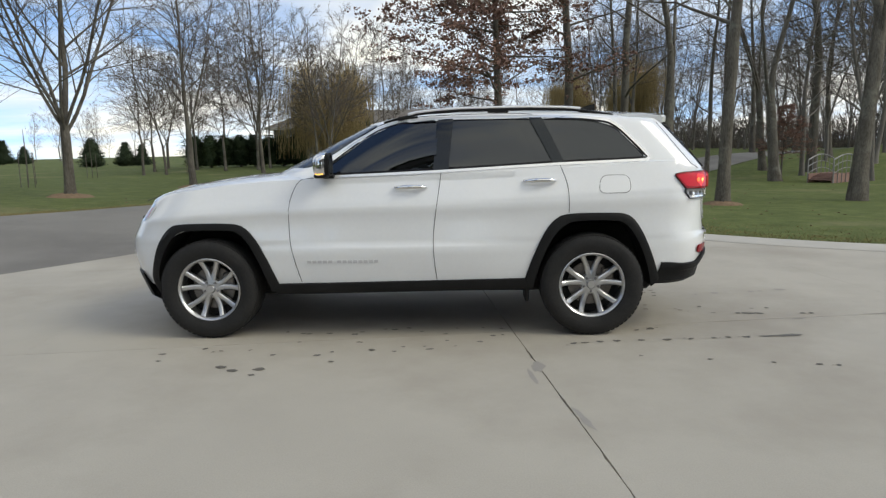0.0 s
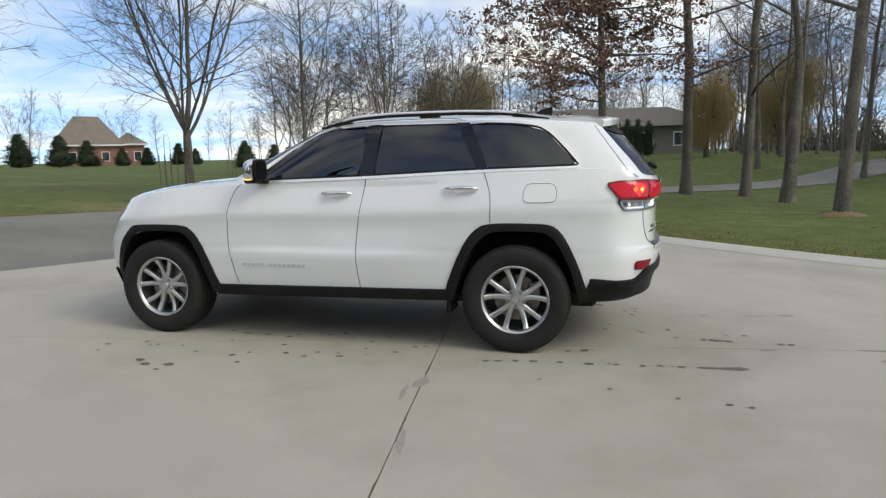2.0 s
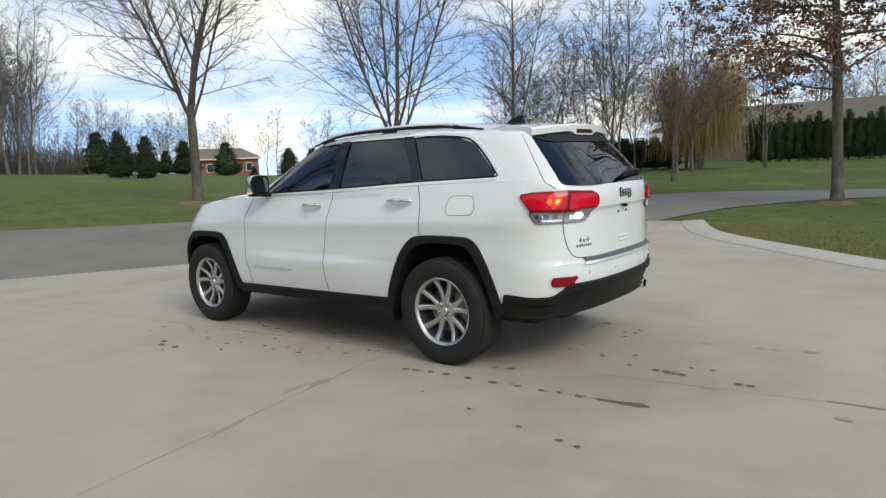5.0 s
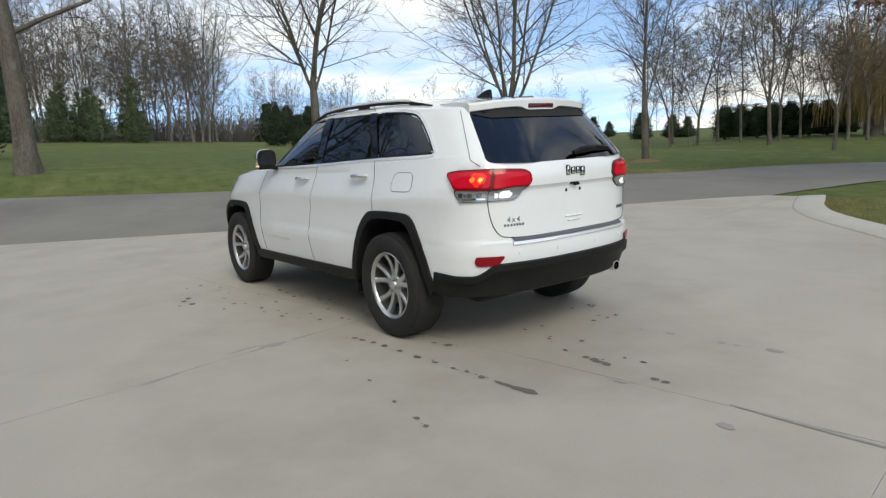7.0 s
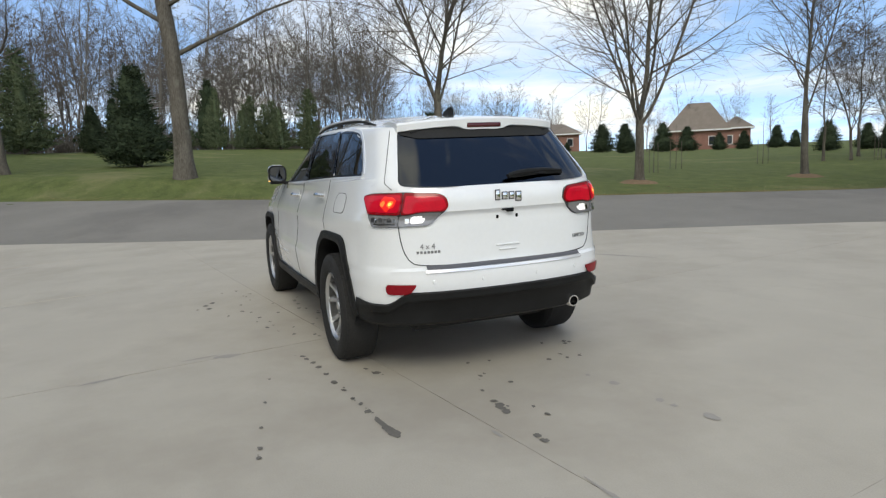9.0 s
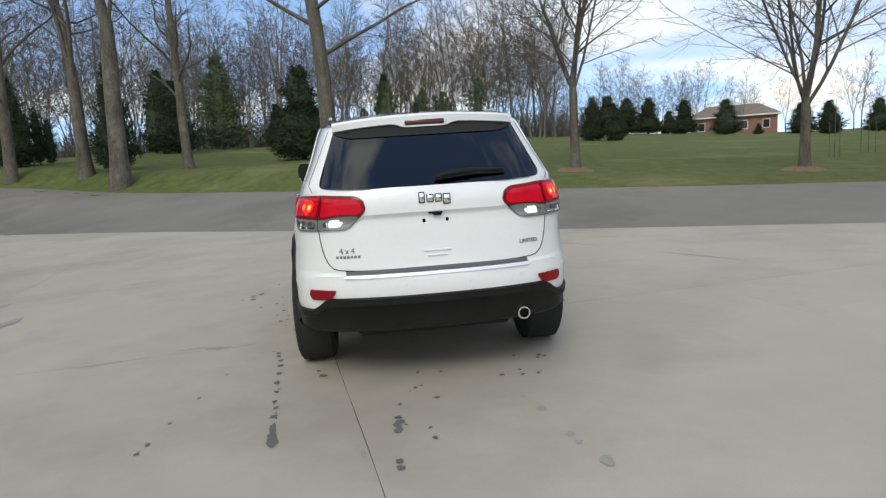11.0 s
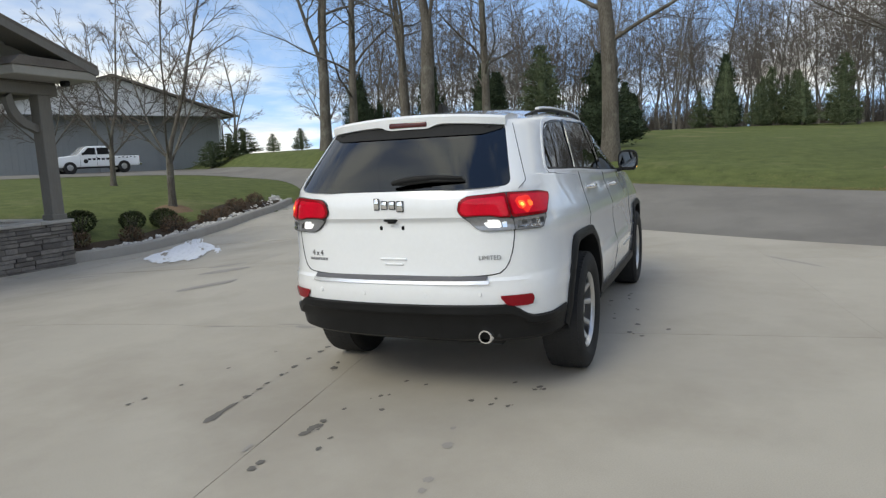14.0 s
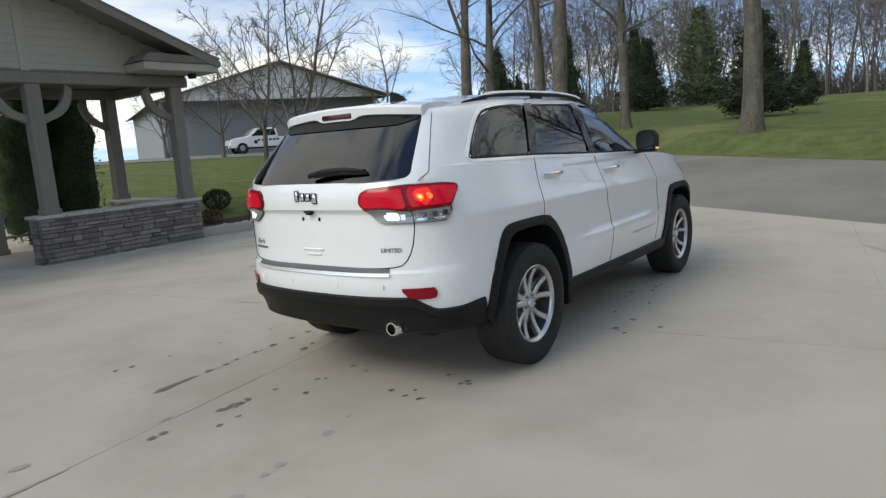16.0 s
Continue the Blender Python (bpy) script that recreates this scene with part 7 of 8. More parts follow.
        roof = part("roof", boxed((length, abs(y1 - y0) + 1.6, 0.06), mid + Vector((0, 0, 0.03)), 0.0, turn), M_SHINGLE, ob, "brown shingle roof")
        # rake boards take the darker timber colour to carry the soffit's shade
        for y in (y0 + 0.78, y1 - 0.78):
            part("rake_board", boxed((length, 0.04, 0.13), mid + Vector((0, y - mid.y, -0.065)), 0.004, turn), M_TIMBER, roof)
        part("roof_soffit", boxed((length, abs(y1 - y0) + 1.5, 0.02), mid + Vector((0, 0, -0.06)), 0.0, turn), M_TIMBER, roof)
        part("gutter", boxed((0.12, abs(y1 - y0) + 1.5, 0.11), (ex + sx * 0.02, mid.y, eave_z - 0.04), 0.02), M_TIMBER, roof)
    # boxed eave return
    ret = part("eave_return", boxed((1.62, 0.74, 0.16), (eave_x + 0.83, y0 + 0.40, eave_z - 0.14), 0.015), M_SIDING, ob)
    part("return_cap", prism([(eave_x - 0.02, eave_z - 0.058), (eave_x + 1.68, eave_z - 0.058), (eave_x + 1.5, eave_z + 0.10), (eave_x + 0.25, eave_z + 0.07)], "y", y0 + 0.04, y0 + 0.79), M_SHINGLE, ret)
    part("floodlight", boxed((0.12, 0.16, 0.10), (eave_x + 0.45, y0 + 0.45, eave_z - 0.27), 0.02), M_PLASTIC, ob)
    # back wall further along closes the dark end
    part("back_wall", boxed((9.4, 0.15, 3.5), (6.0, y1 - 0.2, 1.42)), M_SIDING, ob)


pavilion()

# ---- barn and pickup ----
U = Vector((-0.918, 0.397, 0)).normalized()


def barn():
    c = Vector((-30.0, -38.5, 0))
    ang = math.degrees(math.atan2(U.y, U.x))
    ob = thing("barn", pose(c.x, c.y, 1.55, 0, 0, ang), "large grey metal barn with a pale overhanging gable", "barn")
    # local x runs along the gable wall, local -y faces the drive
    w, eave, ridge, depth = 17.6, 4.35, 7.0, 22.0
    wall = part("wall", prism([(-w / 2, -0.6), (w / 2, -0.6), (w / 2, eave), (0, ridge - 0.15), (-w / 2, eave)], "y", 1.6, depth), M_BARNWALL, ob)
    part("gable", prism([(-w / 2 - 0.2, eave - 0.15), (w / 2 + 0.2, eave - 0.15), (0, ridge - 0.05)], "y", 0.0, 0.25), M_BARNGABLE, ob)
    part("gable_soffit", boxed((w, 1.6, 0.10), (0, 0.85, eave - 0.10)), M_BARNWALL, ob)
    for i in range(-21, 22):
        x = i * 0.4
        h = eave + 0.35
        part("wall_rib", boxed((0.035, 0.02, h), (x, 1.592, h / 2 - 0.5)), M_BARNWALL, wall)
    door = part("sliding_door", boxed((4.2, 0.10, 3.5), (1.2, 1.50, 1.75), 0.01), M_BARNWALL, ob, "wide grey sliding door")
    part("door_track", boxed((8.6, 0.12, 0.14), (0.2, 1.48, 3.60)), M_BARNWALL, door)
    for sx in (-1, 1):
        ex, ez = sx * (w / 2 + 0.7), eave - 0.22
        length = math.hypot(ex, ridge - ez)
        a = math.atan2(ridge - ez, abs(ex))
        roof = part("roof", boxed((length, depth + 0.8, 0.06), (ex / 2, depth / 2 - 0.2, (ez + ridge) / 2 + 0.05), 0.0, Matrix.Rotation(sx * a, 3, "Y")), M_SHINGLE, ob, "brown roof")
        part("rake_trim", boxed((length, 0.05, 0.13), (ex / 2, -0.60, (ez + ridge) / 2 - 0.02), 0.0, Matrix.Rotation(sx * a, 3, "Y")), M_SHINGLE, roof)
        part("corner_trim", boxed((0.22, 0.22, eave + 0.4), (sx * (w / 2 - 0.1), 1.6, eave / 2 - 0.3)), M_BARNGABLE, wall)
        tube("downpipe", [(sx * (w / 2 + 0.3), 0.3, eave - 0.3), (sx * (w / 2 + 0.05), 1.4, eave - 0.8), (sx * (w / 2 + 0.05), 1.4, -0.4)], 0.06, M_SHINGLE, ob)


barn()


def pickup():
    x, y = -26.0, -36.3
    z = terrain(x, y) - 0.012
    ob = thing("pickup_truck", pose(x, y, z, 0, 0, -23.0), "white crew-cab pickup truck with dark lettering on its side", "truck")
    ob.scale = (0.92, 0.92, 0.92)
    # local +x is the front
    side = [(-2.85, 0.55), (-2.88, 1.12), (-2.80, 1.16), (-1.02, 1.18), (-1.00, 1.22), (-0.92, 1.82), (-0.62, 1.90), (0.55, 1.90), (0.75, 1.86), (1.32, 1.30), (2.45, 1.18), (2.72, 1.05), (2.80, 0.62), (2.70, 0.45), (-2.75, 0.45)]
    body_bm = prism(side, "y", -0.96, 0.96)
    bmesh.ops.bevel(body_bm, geom=[e for e in body_bm.edges if abs(e.verts[0].co.y - e.verts[1].co.y) < 0.01], offset=0.07, segments=3, affect="EDGES", profile=0.6)
    for v in body_bm.verts:
        if v.co.z > 1.25:
            v.co.y *= 1 - 0.22 * (v.co.z - 1.25)
    body_p = part("body", body_bm, M_PAINT, ob, "white body", smooth=40)
    # a flat near-black plate stands in for the bed's shaded hollow
    part("bed_cavity", boxed((1.70, 1.55, 0.05), (-1.93, 0, 1.175)), M_GAP, ob)
    for s in (-1, 1):
        yy = lambda zz: s * (0.968 * (1 - 0.22 * max(0, zz - 1.25)) + 0.010)
        for poly in ([(0.10, 1.30), (0.10, 1.78), (0.55, 1.78), (1.02, 1.32)], [(-0.82, 1.30), (-0.75, 1.78), (0.0, 1.78), (0.0, 1.30)]):
            v = [(p[0], yy(p[1]), p[1]) for p in poly] + [(p[0], yy(p[1]) - s * 0.03, p[1]) for p in poly]
            f = [(0, 1, 2, 3), (7, 6, 5, 4)] + [(i, (i + 1) % 4, 4 + (i + 1) % 4, 4 + i) for i in range(4)]
            raw("side_window", v, f, M_GLOSSBLACK, body_p)
        for wx in (1.85, -1.72):
            wheel = new("wheel")
            wheel.parent = ob
            wheel.location = (wx, s * 0.86, 0.40)
            part("tyre", lathe([(0.22, -0.12), (0.36, -0.13), (0.40, -0.10), (0.40, 0.10), (0.36, 0.13), (0.22, 0.12)], 28, closed=True), M_TYRE, wheel, smooth=40)
            part("rim", lathe([(0.0, s * 0.10), (0.10, s * 0.11), (0.20, s * 0.085), (0.225, s * 0.11), (0.225, 0.0), (0.0, 0.0)], 28), M_ALLOY, wheel, smooth=40)
            part("arch", lathe([(0.0, s * 0.02), (0.46, s * 0.02)], 28), M_GAP, wheel)
            wheel.children[-1].location = (0, s * 0.09, 0.03)
        for px, pz, w in ((0.05, 1.08, 0.14), (-0.92, 1.08, 0.14)):
            part("door_handle", boxed((w, 0.03, 0.03), (px, s * 0.975, pz), 0.008), M_PLASTIC, body_p)
        for gx in (0.07, -0.86, 1.15):
            part("panel_gap", boxed((0.012, 0.006, 0.75), (gx, s * 0.962, 0.88)), M_GAP, body_p)
        # dark lettering and a seal on the doors, as plain shapes
        for i in range(6):
            part("lettering_bar", boxed((0.20, 0.006, 0.13), (0.55 - 0.30 * i, s * 0.966, 0.98), 0.01), M_GLOSSBLACK, body_p)
        for i in range(5):
            part("checker_bar", boxed((0.13, 0.006, 0.07), (-1.45 - 0.27 * i, s * 0.966, 1.05 + 0.035 * (i % 2)), 0.006), M_GLOSSBLACK, body_p)
        seal = lathe([(0.0, 0.0), (0.15, 0.0), (0.15, 0.006), (0.0, 0.006)], 24)
        bmesh.ops.translate(seal, verts=seal.verts, vec=(0.80, s * 0.966, 0.85))
        part("door_seal", seal, M_GAP, body_p)
        part("tail_lamp", boxed((0.05, 0.10, 0.28), (-2.87, s * 0.88, 0.98), 0.015), M_REDDARK, ob)
        part("headlamp", boxed((0.10, 0.22, 0.20), (2.70, s * 0.76, 0.98), 0.03), M_CLEAR, ob)
        mir = part("door_mirror", boxed((0.10, 0.16, 0.18), (0.98, s * 1.06, 1.36), 0.03), M_PLASTIC, ob)
    part("rear_bumper", boxed((0.18, 1.85, 0.20), (-2.92, 0, 0.55), 0.03), M_CHROME, ob)
    part("front_bumper", boxed((0.18, 1.9, 0.26), (2.80, 0, 0.55), 0.04), M_CHROME, ob)
    part("sill", boxed((3.0, 1.86, 0.14), (0.1, 0, 0.43), 0.02), M_UNDER, ob)


pickup()

# ---- houses in the distance ----


def hip_house(name, x, y, z, turn, w, d, h, rise, label, wings=()):
    ob = thing(name, pose(x, y, z, 0, 0, turn), label, "house", "houses in the distance")
    for cx, cy, ww, dd, hh, rr in ((0, 0, w, d, h, rise), *wings):
        wall = part("wall", boxed((ww, dd, hh + 1.2), (cx, cy, hh / 2 - 0.6)), M_BRICK, ob, "red brick wall")
        o = 0.6
        ridge = max(0.3, ww - dd * 0.58) / 2
        v = [(cx - ww / 2 - o, cy - dd / 2 - o, hh), (cx + ww / 2 + o, cy - dd / 2 - o, hh), (cx + ww / 2 + o, cy + dd / 2 + o, hh), (cx - ww / 2 - o, cy + dd / 2 + o, hh), (cx - ridge, cy, hh + rr), (cx + ridge, cy, hh + rr)]
        raw("roof", v, [(0, 1, 5, 4), (2, 3, 4, 5), (1, 2, 5), (3, 0, 4), (3, 2, 1, 0)], M_HOUSEROOF, ob, "brown shingled hip roof")
        part("fascia", boxed((ww + 2 * o, dd + 2 * o, 0.22), (cx, cy, hh - 0.08)), M_TRIM, ob)
        n = max(2, int(ww / 3.2))
        for i in range(n):
            for lv in range(1 if hh < 4 else 2):
                px = cx - ww / 2 + (i + 0.5) * ww / n
                win = part("window", boxed((1.15, 0.10, 1.5), (px, cy - dd / 2 - 0.02, 1.3 + 2.8 * lv)), M_TRIM, ob)
                part("pane", boxed((0.95, 0.04, 1.3), (px, cy - dd / 2 - 0.08, 1.3 + 2.8 * lv)), M_PANE, win)


hip_house("brick_house", -81.0, 82.0, 1.0, 44, 9.0, 9.5, 3.1, 4.6, "two-storey red brick house with a brown hip roof", wings=((5.8, -1.0, 4.2, 7.0, 3.2, 1.9),))
hip_house("brick_house", -104.5, 65.5, 1.9, 60, 13.5, 9.0, 2.9, 2.0, "single-storey red brick ranch house with hip roof")


def long_building():
    ob = thing("long_building", pose(-5.5, 68.0, terrain(-5.5, 60) - 0.2, 0, 0, 4), "long low building with beige walls and brown roof", "building")
    wall = part("wall", boxed((30, 9, 4.4), (0, 0, 1.6)), M_TIMBER, ob)
    o = 0.8
    v = [(-15 - o, -4.5 - o, 3.7), (15 + o, -4.5 - o, 3.7), (15 + o, 4.5 + o, 3.7), (-15 - o, 4.5 + o, 3.7), (-12, 0, 5.6), (12, 0, 5.6)]
    raw("roof", v, [(0, 1, 5, 4), (2, 3, 4, 5), (1, 2, 5), (3, 0, 4), (3, 2, 1, 0)], M_SHINGLE, ob, "brown shingle roof")
    part("fascia", boxed((31.6, 10.6, 0.25), (0, 0, 3.62)), M_SIDING, ob)
    for i in range(9):
        win = part("window", boxed((1.3, 0.10, 1.4), (-13 + 3.2 * i, -4.52, 2.2)), M_TRIM, ob)
        part("pane", boxed((1.1, 0.04, 1.2), (-13 + 3.2 * i, -4.58, 2.2)), M_PANE, win)


long_building()


def footbridge():
    ob = thing("footbridge", pose(17.4, 25.9, on_land(17.4, 25.9), 0, 0, 38), "small garden footbridge with red-brown deck and grey metal rails", "footbridge")
    ob.scale = (0.85, 0.8, 0.95)
    for i in range(14):
        t = i / 13
        part("deck_board", boxed((0.20, 1.3, 0.05), (-1.4 + 2.8 * t, 0, 0.16 + 0.26 * math.sin(math.pi * t)), 0.006), M_REDDECK, ob)
    for s in (-1, 1):
        for h in (0.45, 0.78, 1.10):
            tube("handrail", [(-1.5 + 3.0 * i / 12, s * 0.70, h + 0.26 * math.sin(math.pi * i / 12)) for i in range(13)], 0.034 if h > 1 else 0.018, M_METAL, ob)
        part("stringer", boxed((3.0, 0.06, 0.50), (0, s * 0.64, 0.20), 0.01), M_REDDECK, ob)
        for i in range(7):
            x = -1.45 + 2.9 * i / 6
            z = 0.26 * math.sin(math.pi * i / 6)
            tube("baluster", [(x, s * 0.70, -0.1), (x, s * 0.70, 1.12 + z)], 0.038 if i in (0, 6) else 0.022, M_METAL, ob)


footbridge()

# ---- small marks: drips, damp streaks, leaves, grass ----


def splats(name, spots, mat, label, lift=0.0022):
    rng = random.Random(12)
    v, f = [], []
    base = lift
    for order, (x, y, rx, ry, turn) in enumerate(spots):
        n = 14
        lift = base + 0.00022 * (order % 13)
        b = len(v)
        v.append((x, y, terrain(x, y) + lift))
        c, s = math.cos(turn), math.sin(turn)
        for i in range(n):
            a = 2 * math.pi * i / n
            k = rng.uniform(0.75, 1.2)
            px, py = rx * k * math.cos(a), ry * k * math.sin(a)
            X, Y = x + px * c - py * s, y + px * s + py * c
            v.append((X, Y, terrain(X, Y) + lift))
        f += [(b, b + 1 + i, b + 1 + (i + 1) % n) for i in range(n)]
    tagged(raw(name, v, f, mat), label, "water drops", kind="stuff")


def drips():
    rng = random.Random(33)
    out = []

    def trail(x0, y0, x1, y1, n, size, spread=0.03):
        for i in range(n):
            t = (i + rng.uniform(0, 0.7)) / n
            s = size * rng.uniform(0.6, 1.4)
            out.append((x0 + (x1 - x0) * t + rng.gauss(0, spread * 0.4), y0 + (y1 - y0) * t + rng.gauss(0, spread), s, s * rng.uniform(0.45, 0.8), rng.uniform(-0.4, 0.4)))
    def dots(spots, size):
        for x, y in spots:
            k = size * rng.uniform(0.75, 1.25)
            out.append((x, y, k, k * rng.uniform(0.55, 0.85), rng.uniform(-0.5, 0.5)))
            if rng.random() < 0.4:
                out.append((x + rng.gauss(0, 1.6 * k), y + rng.gauss(0, k), k * 0.35, k * 0.25, 0))
    # a line of drops behind the wheel that ends in a puddle
    dots([(1.30, -1.10), (1.38, -1.09), (1.50, -1.065), (1.62, -1.05), (1.80, -1.04), (1.99, -1.03), (2.17, -1.01), (2.34, -1.0), (2.45, -0.98), (2.58, -0.975)], 0.026)
    out.extend([(2.76, -0.958, 0.085, 0.017, 0.1), (2.86, -0.948, 0.07, 0.024, 0.15), (2.93, -0.940, 0.065, 0.036, 0.0)])
    # beside and behind the car
    dots([(1.71, -1.40), (2.14, -1.49), (2.52, -1.56), (2.79, -1.60), (2.90, -1.62)], 0.020)
    dots([(2.32, -0.11), (2.35, -0.15), (2.60, -0.26), (2.97, -0.12), (3.10, -0.11), (3.31, -0.30), (3.38, -0.30), (2.55, -0.04), (2.10, 0.04), (2.07, -0.11)], 0.021)
    dots([(2.79, -0.28), (2.86, -0.28), (2.90, -0.285), (2.96, -0.29)], 0.030)
    dots([(2.28, 0.41), (2.31, 0.54), (2.31, 0.64), (1.92, 0.57), (2.22, 0.54)], 0.020)
    dots([(1.96, 0.74), (1.99, 0.77), (2.01, 0.72)], 0.026)
    dots([(1.93, -0.745), (1.95, -0.73), (1.83, -0.77)], 0.030)
    trail(-1.7, -1.42, 0.9, -1.05, 24, 0.022, 0.14)
    trail(-1.0, -0.72, 0.8, -0.70, 14, 0.022, 0.08)
    trail(-1.2, -1.62, -0.8, -1.60, 3, 0.03)
    trail(-0.9, 0.9, 0.9, 1.15, 14, 0.022, 0.10)
    splats("water_drips", out, M_WET, "dark water drops and dribbles on the concrete")
    damp = []
    for x, y, rx, ry, turn in ((0.94, -1.80, 0.14, 0.018, -1.45), (1.15, -2.45, 0.16, 0.02, -1.35), (0.99, -1.62, 0.10, 0.05, 1.5), (2.68, 0.45, 0.02, 0.015, 0), (2.88, 0.50, 0.04, 0.03, 0), (3.23, 0.55, 0.03, 0.025, 0), (3.33, 0.56, 0.025, 0.02, 0), (3.54, 0.62, 0.05, 0.035, 0), (3.90, -0.59, 0.045, 0.03, 0), (3.2, -0.47, 0.05, 0.012, 0.1), (4.2, -0.32, 0.4, 0.015, 0.05), (-1.75, -4.85, 0.40, 0.15, 2.6), (-0.65, -4.15, 0.42, 0.12, 2.8), (-2.3, -5.3, 0.3, 0.10, 2.5), (-1.75, -7.4, 0.6, 0.06, 2.2), (-2.6, -7.0, 0.5, 0.05, 2.3), (-3.0, 2.6, 0.5, 0.04, 0.6), (-1.2, 3.6, 0.6, 0.04, 0.5)):
        damp.append((x, y, rx, ry, turn))
    splats("damp_streaks", damp, M_DAMP, "faint damp streaks on the concrete", 0.0016)


drips()


def grass_tufts():
    rng = random.Random(77)
    v, f = [], []

    def blade(x, y, z, h):
        a = rng.uniform(0, 6.28)
        w = rng.uniform(0.004, 0.008)
        lean = Vector((rng.gauss(0, 0.5), rng.gauss(0, 0.5), 1)).normalized() * h
        b = len(v)
        d = Vector((math.cos(a) * w, math.sin(a) * w, 0))
        p = Vector((x, y, z))
        v.extend([p - d, p + d, p + lean])
        f.append((b, b + 1, b + 2))
    # along the pad's edge and the far side of the road
    edges = [(right_edge, 1, 26000, 2.6), ([Vector((*p, 0)) for p in ROAD_FAR[6:14]], -1, 16000, 1.6)]
    for line, sgn, count, reach in edges:
        seg = [(line[i + 1] - line[i]).length for i in range(len(line) - 1)]
        total = sum(seg)
        for _ in range(count):
            t = rng.random() * total
            k = 0
            while k < len(seg) - 1 and t > seg[k]:
                t -= seg[k]
                k += 1
            d = (line[k + 1] - line[k]).normalized()
            side = Vector((-d.y, d.x, 0))
            off = rng.random() ** 2.2 * reach - 0.03
            p = line[k] + d * t + side * off * (1 if line is right_edge else -1)
            if line is not right_edge and inside(p.x, p.y, ROAD) and off > 0.05:
                p = line[k] + d * t - side * off * -1
            blade(p.x, p.y, on_land(p.x, p.y) - 0.01, rng.uniform(0.016, 0.045))
    green_v, green_f = list(v), list(f)
    v.clear()
    f.clear()
    for line, sgn, count, reach in ((right_edge, 1, 16000, 1.6), ([Vector((*p, 0)) for p in ROAD_FAR[6:14]], -1, 16000, 0.55)):
        for _ in range(count):
            t = rng.random() * (len(line) - 1)
            k = int(t)
            d = (line[k + 1] - line[k]).normalized()
            side = Vector((-d.y, d.x, 0)) if line is right_edge else Vector((d.y, -d.x, 0))
            p = line[k].lerp(line[k + 1], t - k)
            off = rng.random() ** 1.5 * reach * (0.6 + 0.8 * abs(noise.noise((p.x * 0.9, p.y * 0.9, 2))))
            for way in (1, -1):
                q = p + side * off * way
                if off_paving(q.x, q.y):
                    blade(q.x, q.y, on_land(q.x, q.y) - 0.005, rng.uniform(0.016, 0.04))
                    break
    tagged(raw("dry_grass", list(v), list(f), M_STRAW), "straw-coloured dry grass along the paving's edge", "grass", kind="stuff")
    v, f = green_v, green_f
    tagged(raw("grass_blades", v, f, M_BLADE), "short green and straw-coloured grass blades at the lawn's edge", "grass", kind="stuff")
    lv, lf = [], []
    for _ in range(420):
        x, y = rng.uniform(-9, 16), rng.uniform(3, 24)
        if not off_paving(x, y):
            continue
        z = on_land(x, y) + 0.02
        b = len(lv)
        s = rng.uniform(0.02, 0.05)
        a = rng.uniform(0, 6.28)
        c, q = math.cos(a) * s, math.sin(a) * s
        lv.extend([(x - c, y - q, z), (x + q * 0.6, y - c * 0.6, z + 0.015), (x + c, y + q, z), (x - q * 0.6, y + c * 0.6, z + 0.015)])
        lf.extend([(b, b + 1, b + 2), (b, b + 2, b + 3)])
    tagged(raw("fallen_leaves", lv, lf, M_OAKLEAF), "scattered dry brown leaves on the lawn", "leaves", kind="stuff")


grass_tufts()


# ---- the concrete pad, slab by slab ----
JOINT_AT, JOINT_TURN, SLAB = (0.88, -0.765), 8.0, 3.66


def clip_poly(poly, a, b, c):
    """The part of a polygon where a*x + b*y <= c."""
    out = []
    for i in range(len(poly)):
        p, q = poly[i - 1], poly[i]
        dp, dq = a * p[0] + b * p[1] - c, a * q[0] + b * q[1] - c
        if (dp <= 0) != (dq <= 0):
            t = dp / (dp - dq)
            out.append((p[0] + (q[0] - p[0]) * t, p[1] + (q[1] - p[1]) * t))
        if dq <= 0:
            out.append(q)
    return out


def tidy(poly):
    out = []
    for p in poly:
        if not out or math.hypot(p[0] - out[-1][0], p[1] - out[-1][1]) > 0.004:
            out.append(p)
    if len(out) > 1 and math.hypot(out[0][0] - out[-1][0], out[0][1] - out[-1][1]) < 0.004:
        out.pop()
    return out


def area(poly):
    return 0.5 * sum(poly[i - 1][0] * poly[i][1] - poly[i][0] * poly[i - 1][1] for i in range(len(poly)))


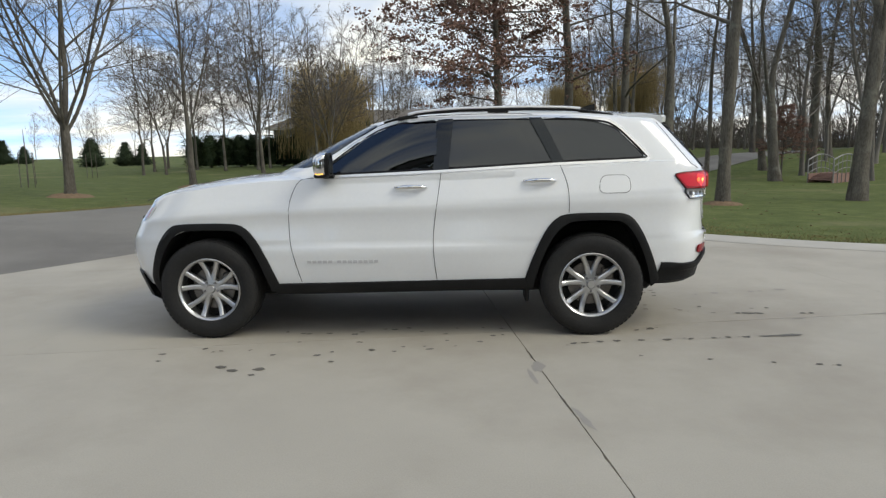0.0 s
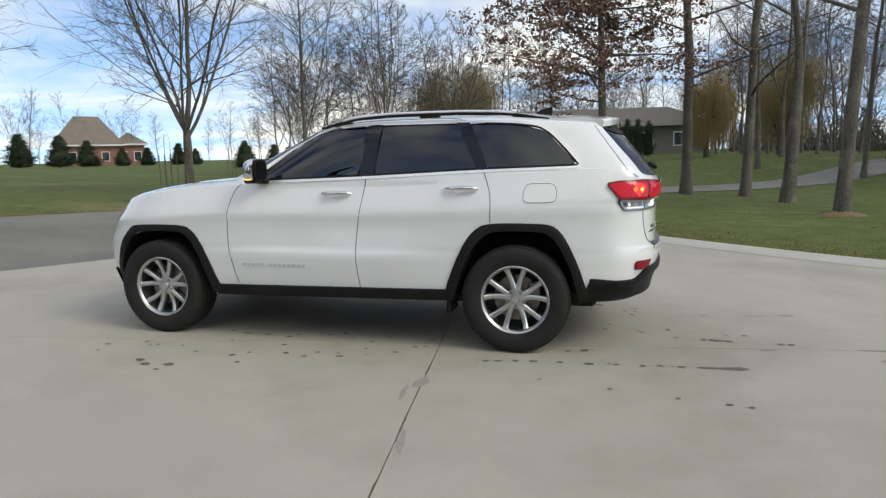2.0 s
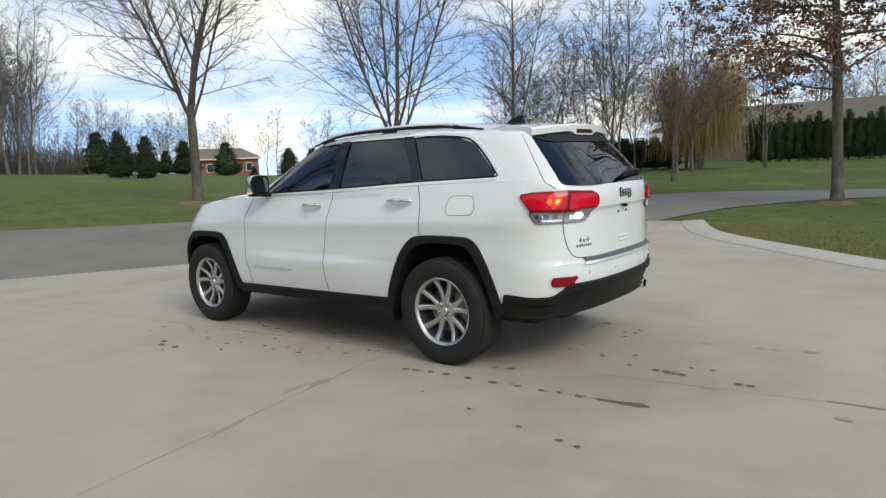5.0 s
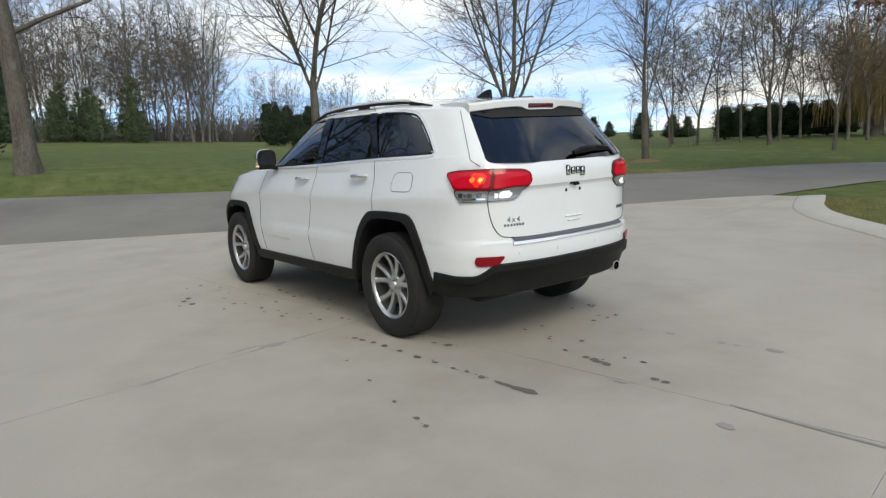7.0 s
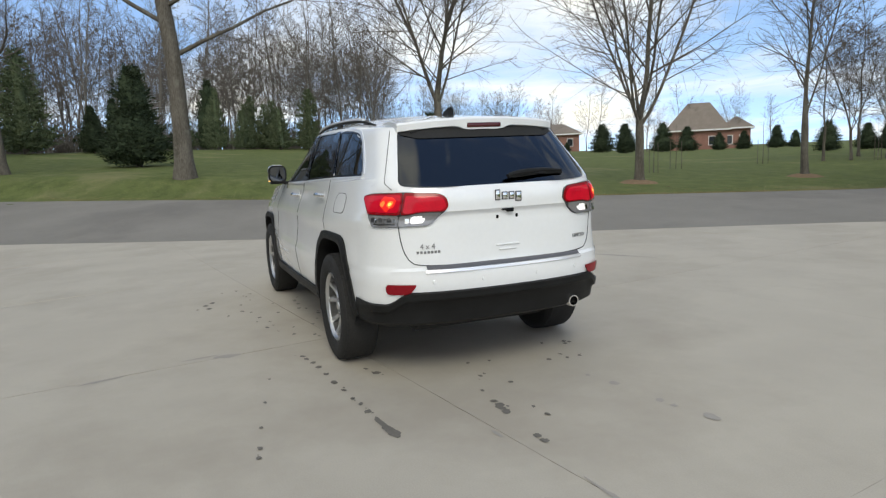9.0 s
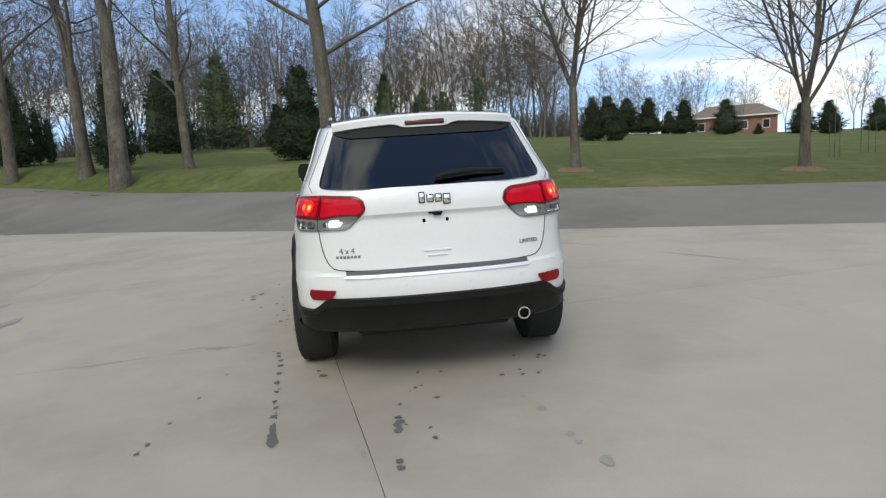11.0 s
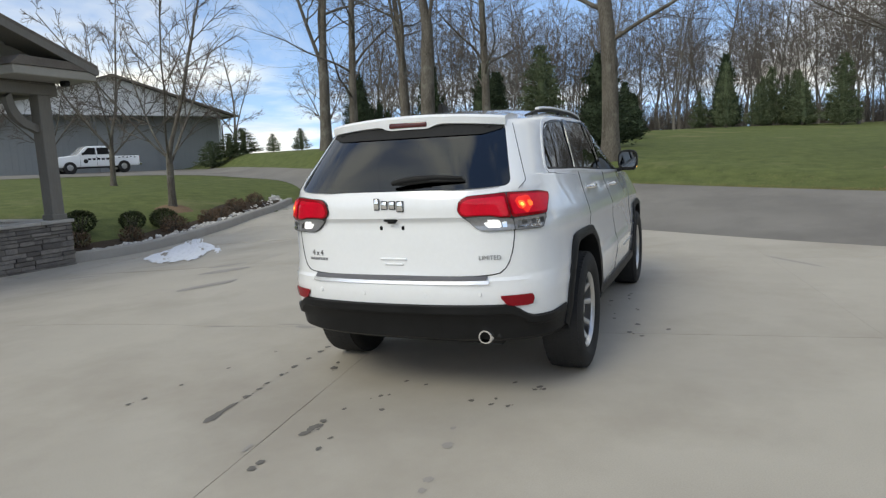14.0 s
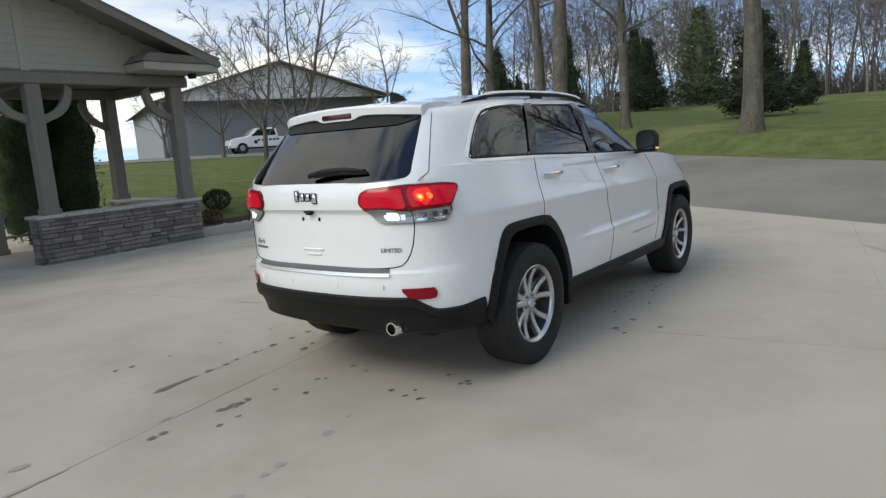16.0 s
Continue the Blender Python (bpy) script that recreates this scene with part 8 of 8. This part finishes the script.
def slab_mesh(poly, thick=0.12, step=0.45, lift=0.0):
    from mathutils.geometry import delaunay_2d_cdt
    if area(poly) < 0:
        poly = poly[::-1]
    pts = [Vector(p) for p in poly]
    edges = [(i, (i + 1) % len(poly)) for i in range(len(poly))]
    if any(abs(terrain(*p)) > 0.01 for p in poly):
        xs, ys = [p[0] for p in poly], [p[1] for p in poly]
        x = min(xs) + step / 2
        while x < max(xs):
            y = min(ys) + step / 2
            while y < max(ys):
                if inside(x, y, poly):
                    pts.append(Vector((x, y)))
                y += step
            x += step
    vv, _, ff, *_ = delaunay_2d_cdt(pts, edges, [], 1, 1e-5)
    bm = bmesh.new()
    top = [bm.verts.new((v.x, v.y, terrain(v.x, v.y) + lift)) for v in vv]
    for f in ff:
        try:
            bm.faces.new([top[i] for i in f])
        except ValueError:
            pass
    bmesh.ops.recalc_face_normals(bm, faces=bm.faces)
    if sum(f.normal.z for f in bm.faces) < 0:
        bmesh.ops.reverse_faces(bm, faces=bm.faces)
    rim = [e for e in bm.edges if len(e.link_faces) == 1]
    made = bmesh.ops.extrude_edge_only(bm, edges=rim)["geom"]
    low = [g for g in made if isinstance(g, bmesh.types.BMVert)]
    # a worn arris: a short slope, then straight down
    bmesh.ops.translate(bm, verts=low, vec=(0, 0, -thick))
    return bm


def worn_edge(poly, c, s, seed, wear=1.0):
    """The long joint's arris, crumbled a little along its length."""
    rng = random.Random(seed)
    out = []
    for i in range(len(poly)):
        p, q = poly[i], poly[(i + 1) % len(poly)]
        out.append(p)
        u = [c * (w[0] - JOINT_AT[0]) + s * (w[1] - JOINT_AT[1]) for w in (p, q)]
        if max(abs(u[0]), abs(u[1])) > 0.01:
            continue
        side = 1 if sum(c * (w[0] - JOINT_AT[0]) + s * (w[1] - JOINT_AT[1]) for w in poly) > 0 else -1
        n = int(math.hypot(q[0] - p[0], q[1] - p[1]) / 0.035)
        slow = 0.0
        for k in range(1, n):
            t = (k + rng.uniform(-0.3, 0.3)) / n
            slow = slow * 0.88 + rng.gauss(0, 0.0011)
            d = wear * side * max(0.0, 0.0006 + slow + rng.uniform(0, 0.0022) + (0.006 if rng.random() < 0.03 else 0))
            out.append((p[0] + (q[0] - p[0]) * t + c * d, p[1] + (q[1] - p[1]) * t + s * d))
    return out


def build_pad():
    base = sheet("pavement", PAD, 0.6, -0.022, M_JOINT, "")
    tagged(base, "large pale concrete parking pad cast in square slabs", "pavement", kind="structure")
    c, s = math.cos(radians(JOINT_TURN)), math.sin(radians(JOINT_TURN))
    main, other = 0.0018, 0.0008
    for i in range(-6, 8):
        for j in range(-7, 5):
            poly = list(PAD)
            for a, b, k in ((c, s, (i + 1) * SLAB - (main if i == -1 else other)), (-c, -s, -i * SLAB - (main if i == 0 else other)), (-s, c, (j + 1) * SLAB - (0.0011 if j == -1 else other)), (s, -c, -j * SLAB - (0.0011 if j == 0 else other))):
                poly = clip_poly(poly, a, b, k + a * JOINT_AT[0] + b * JOINT_AT[1])
                if len(poly) < 3:
                    break
            poly = tidy(poly) if len(poly) >= 3 else []
            if len(poly) >= 3 and abs(area(poly)) > 0.05:
                if j in (-1, 0):
                    poly = worn_edge(poly, -s, c, 90 + i * 20 + j, 0.45)
                if i in (-1, 0):
                    poly = worn_edge(poly, c, s, 50 + i * 20 + j)
                part("concrete_slab", slab_mesh(poly), M_CONCRETE, base)


build_pad()
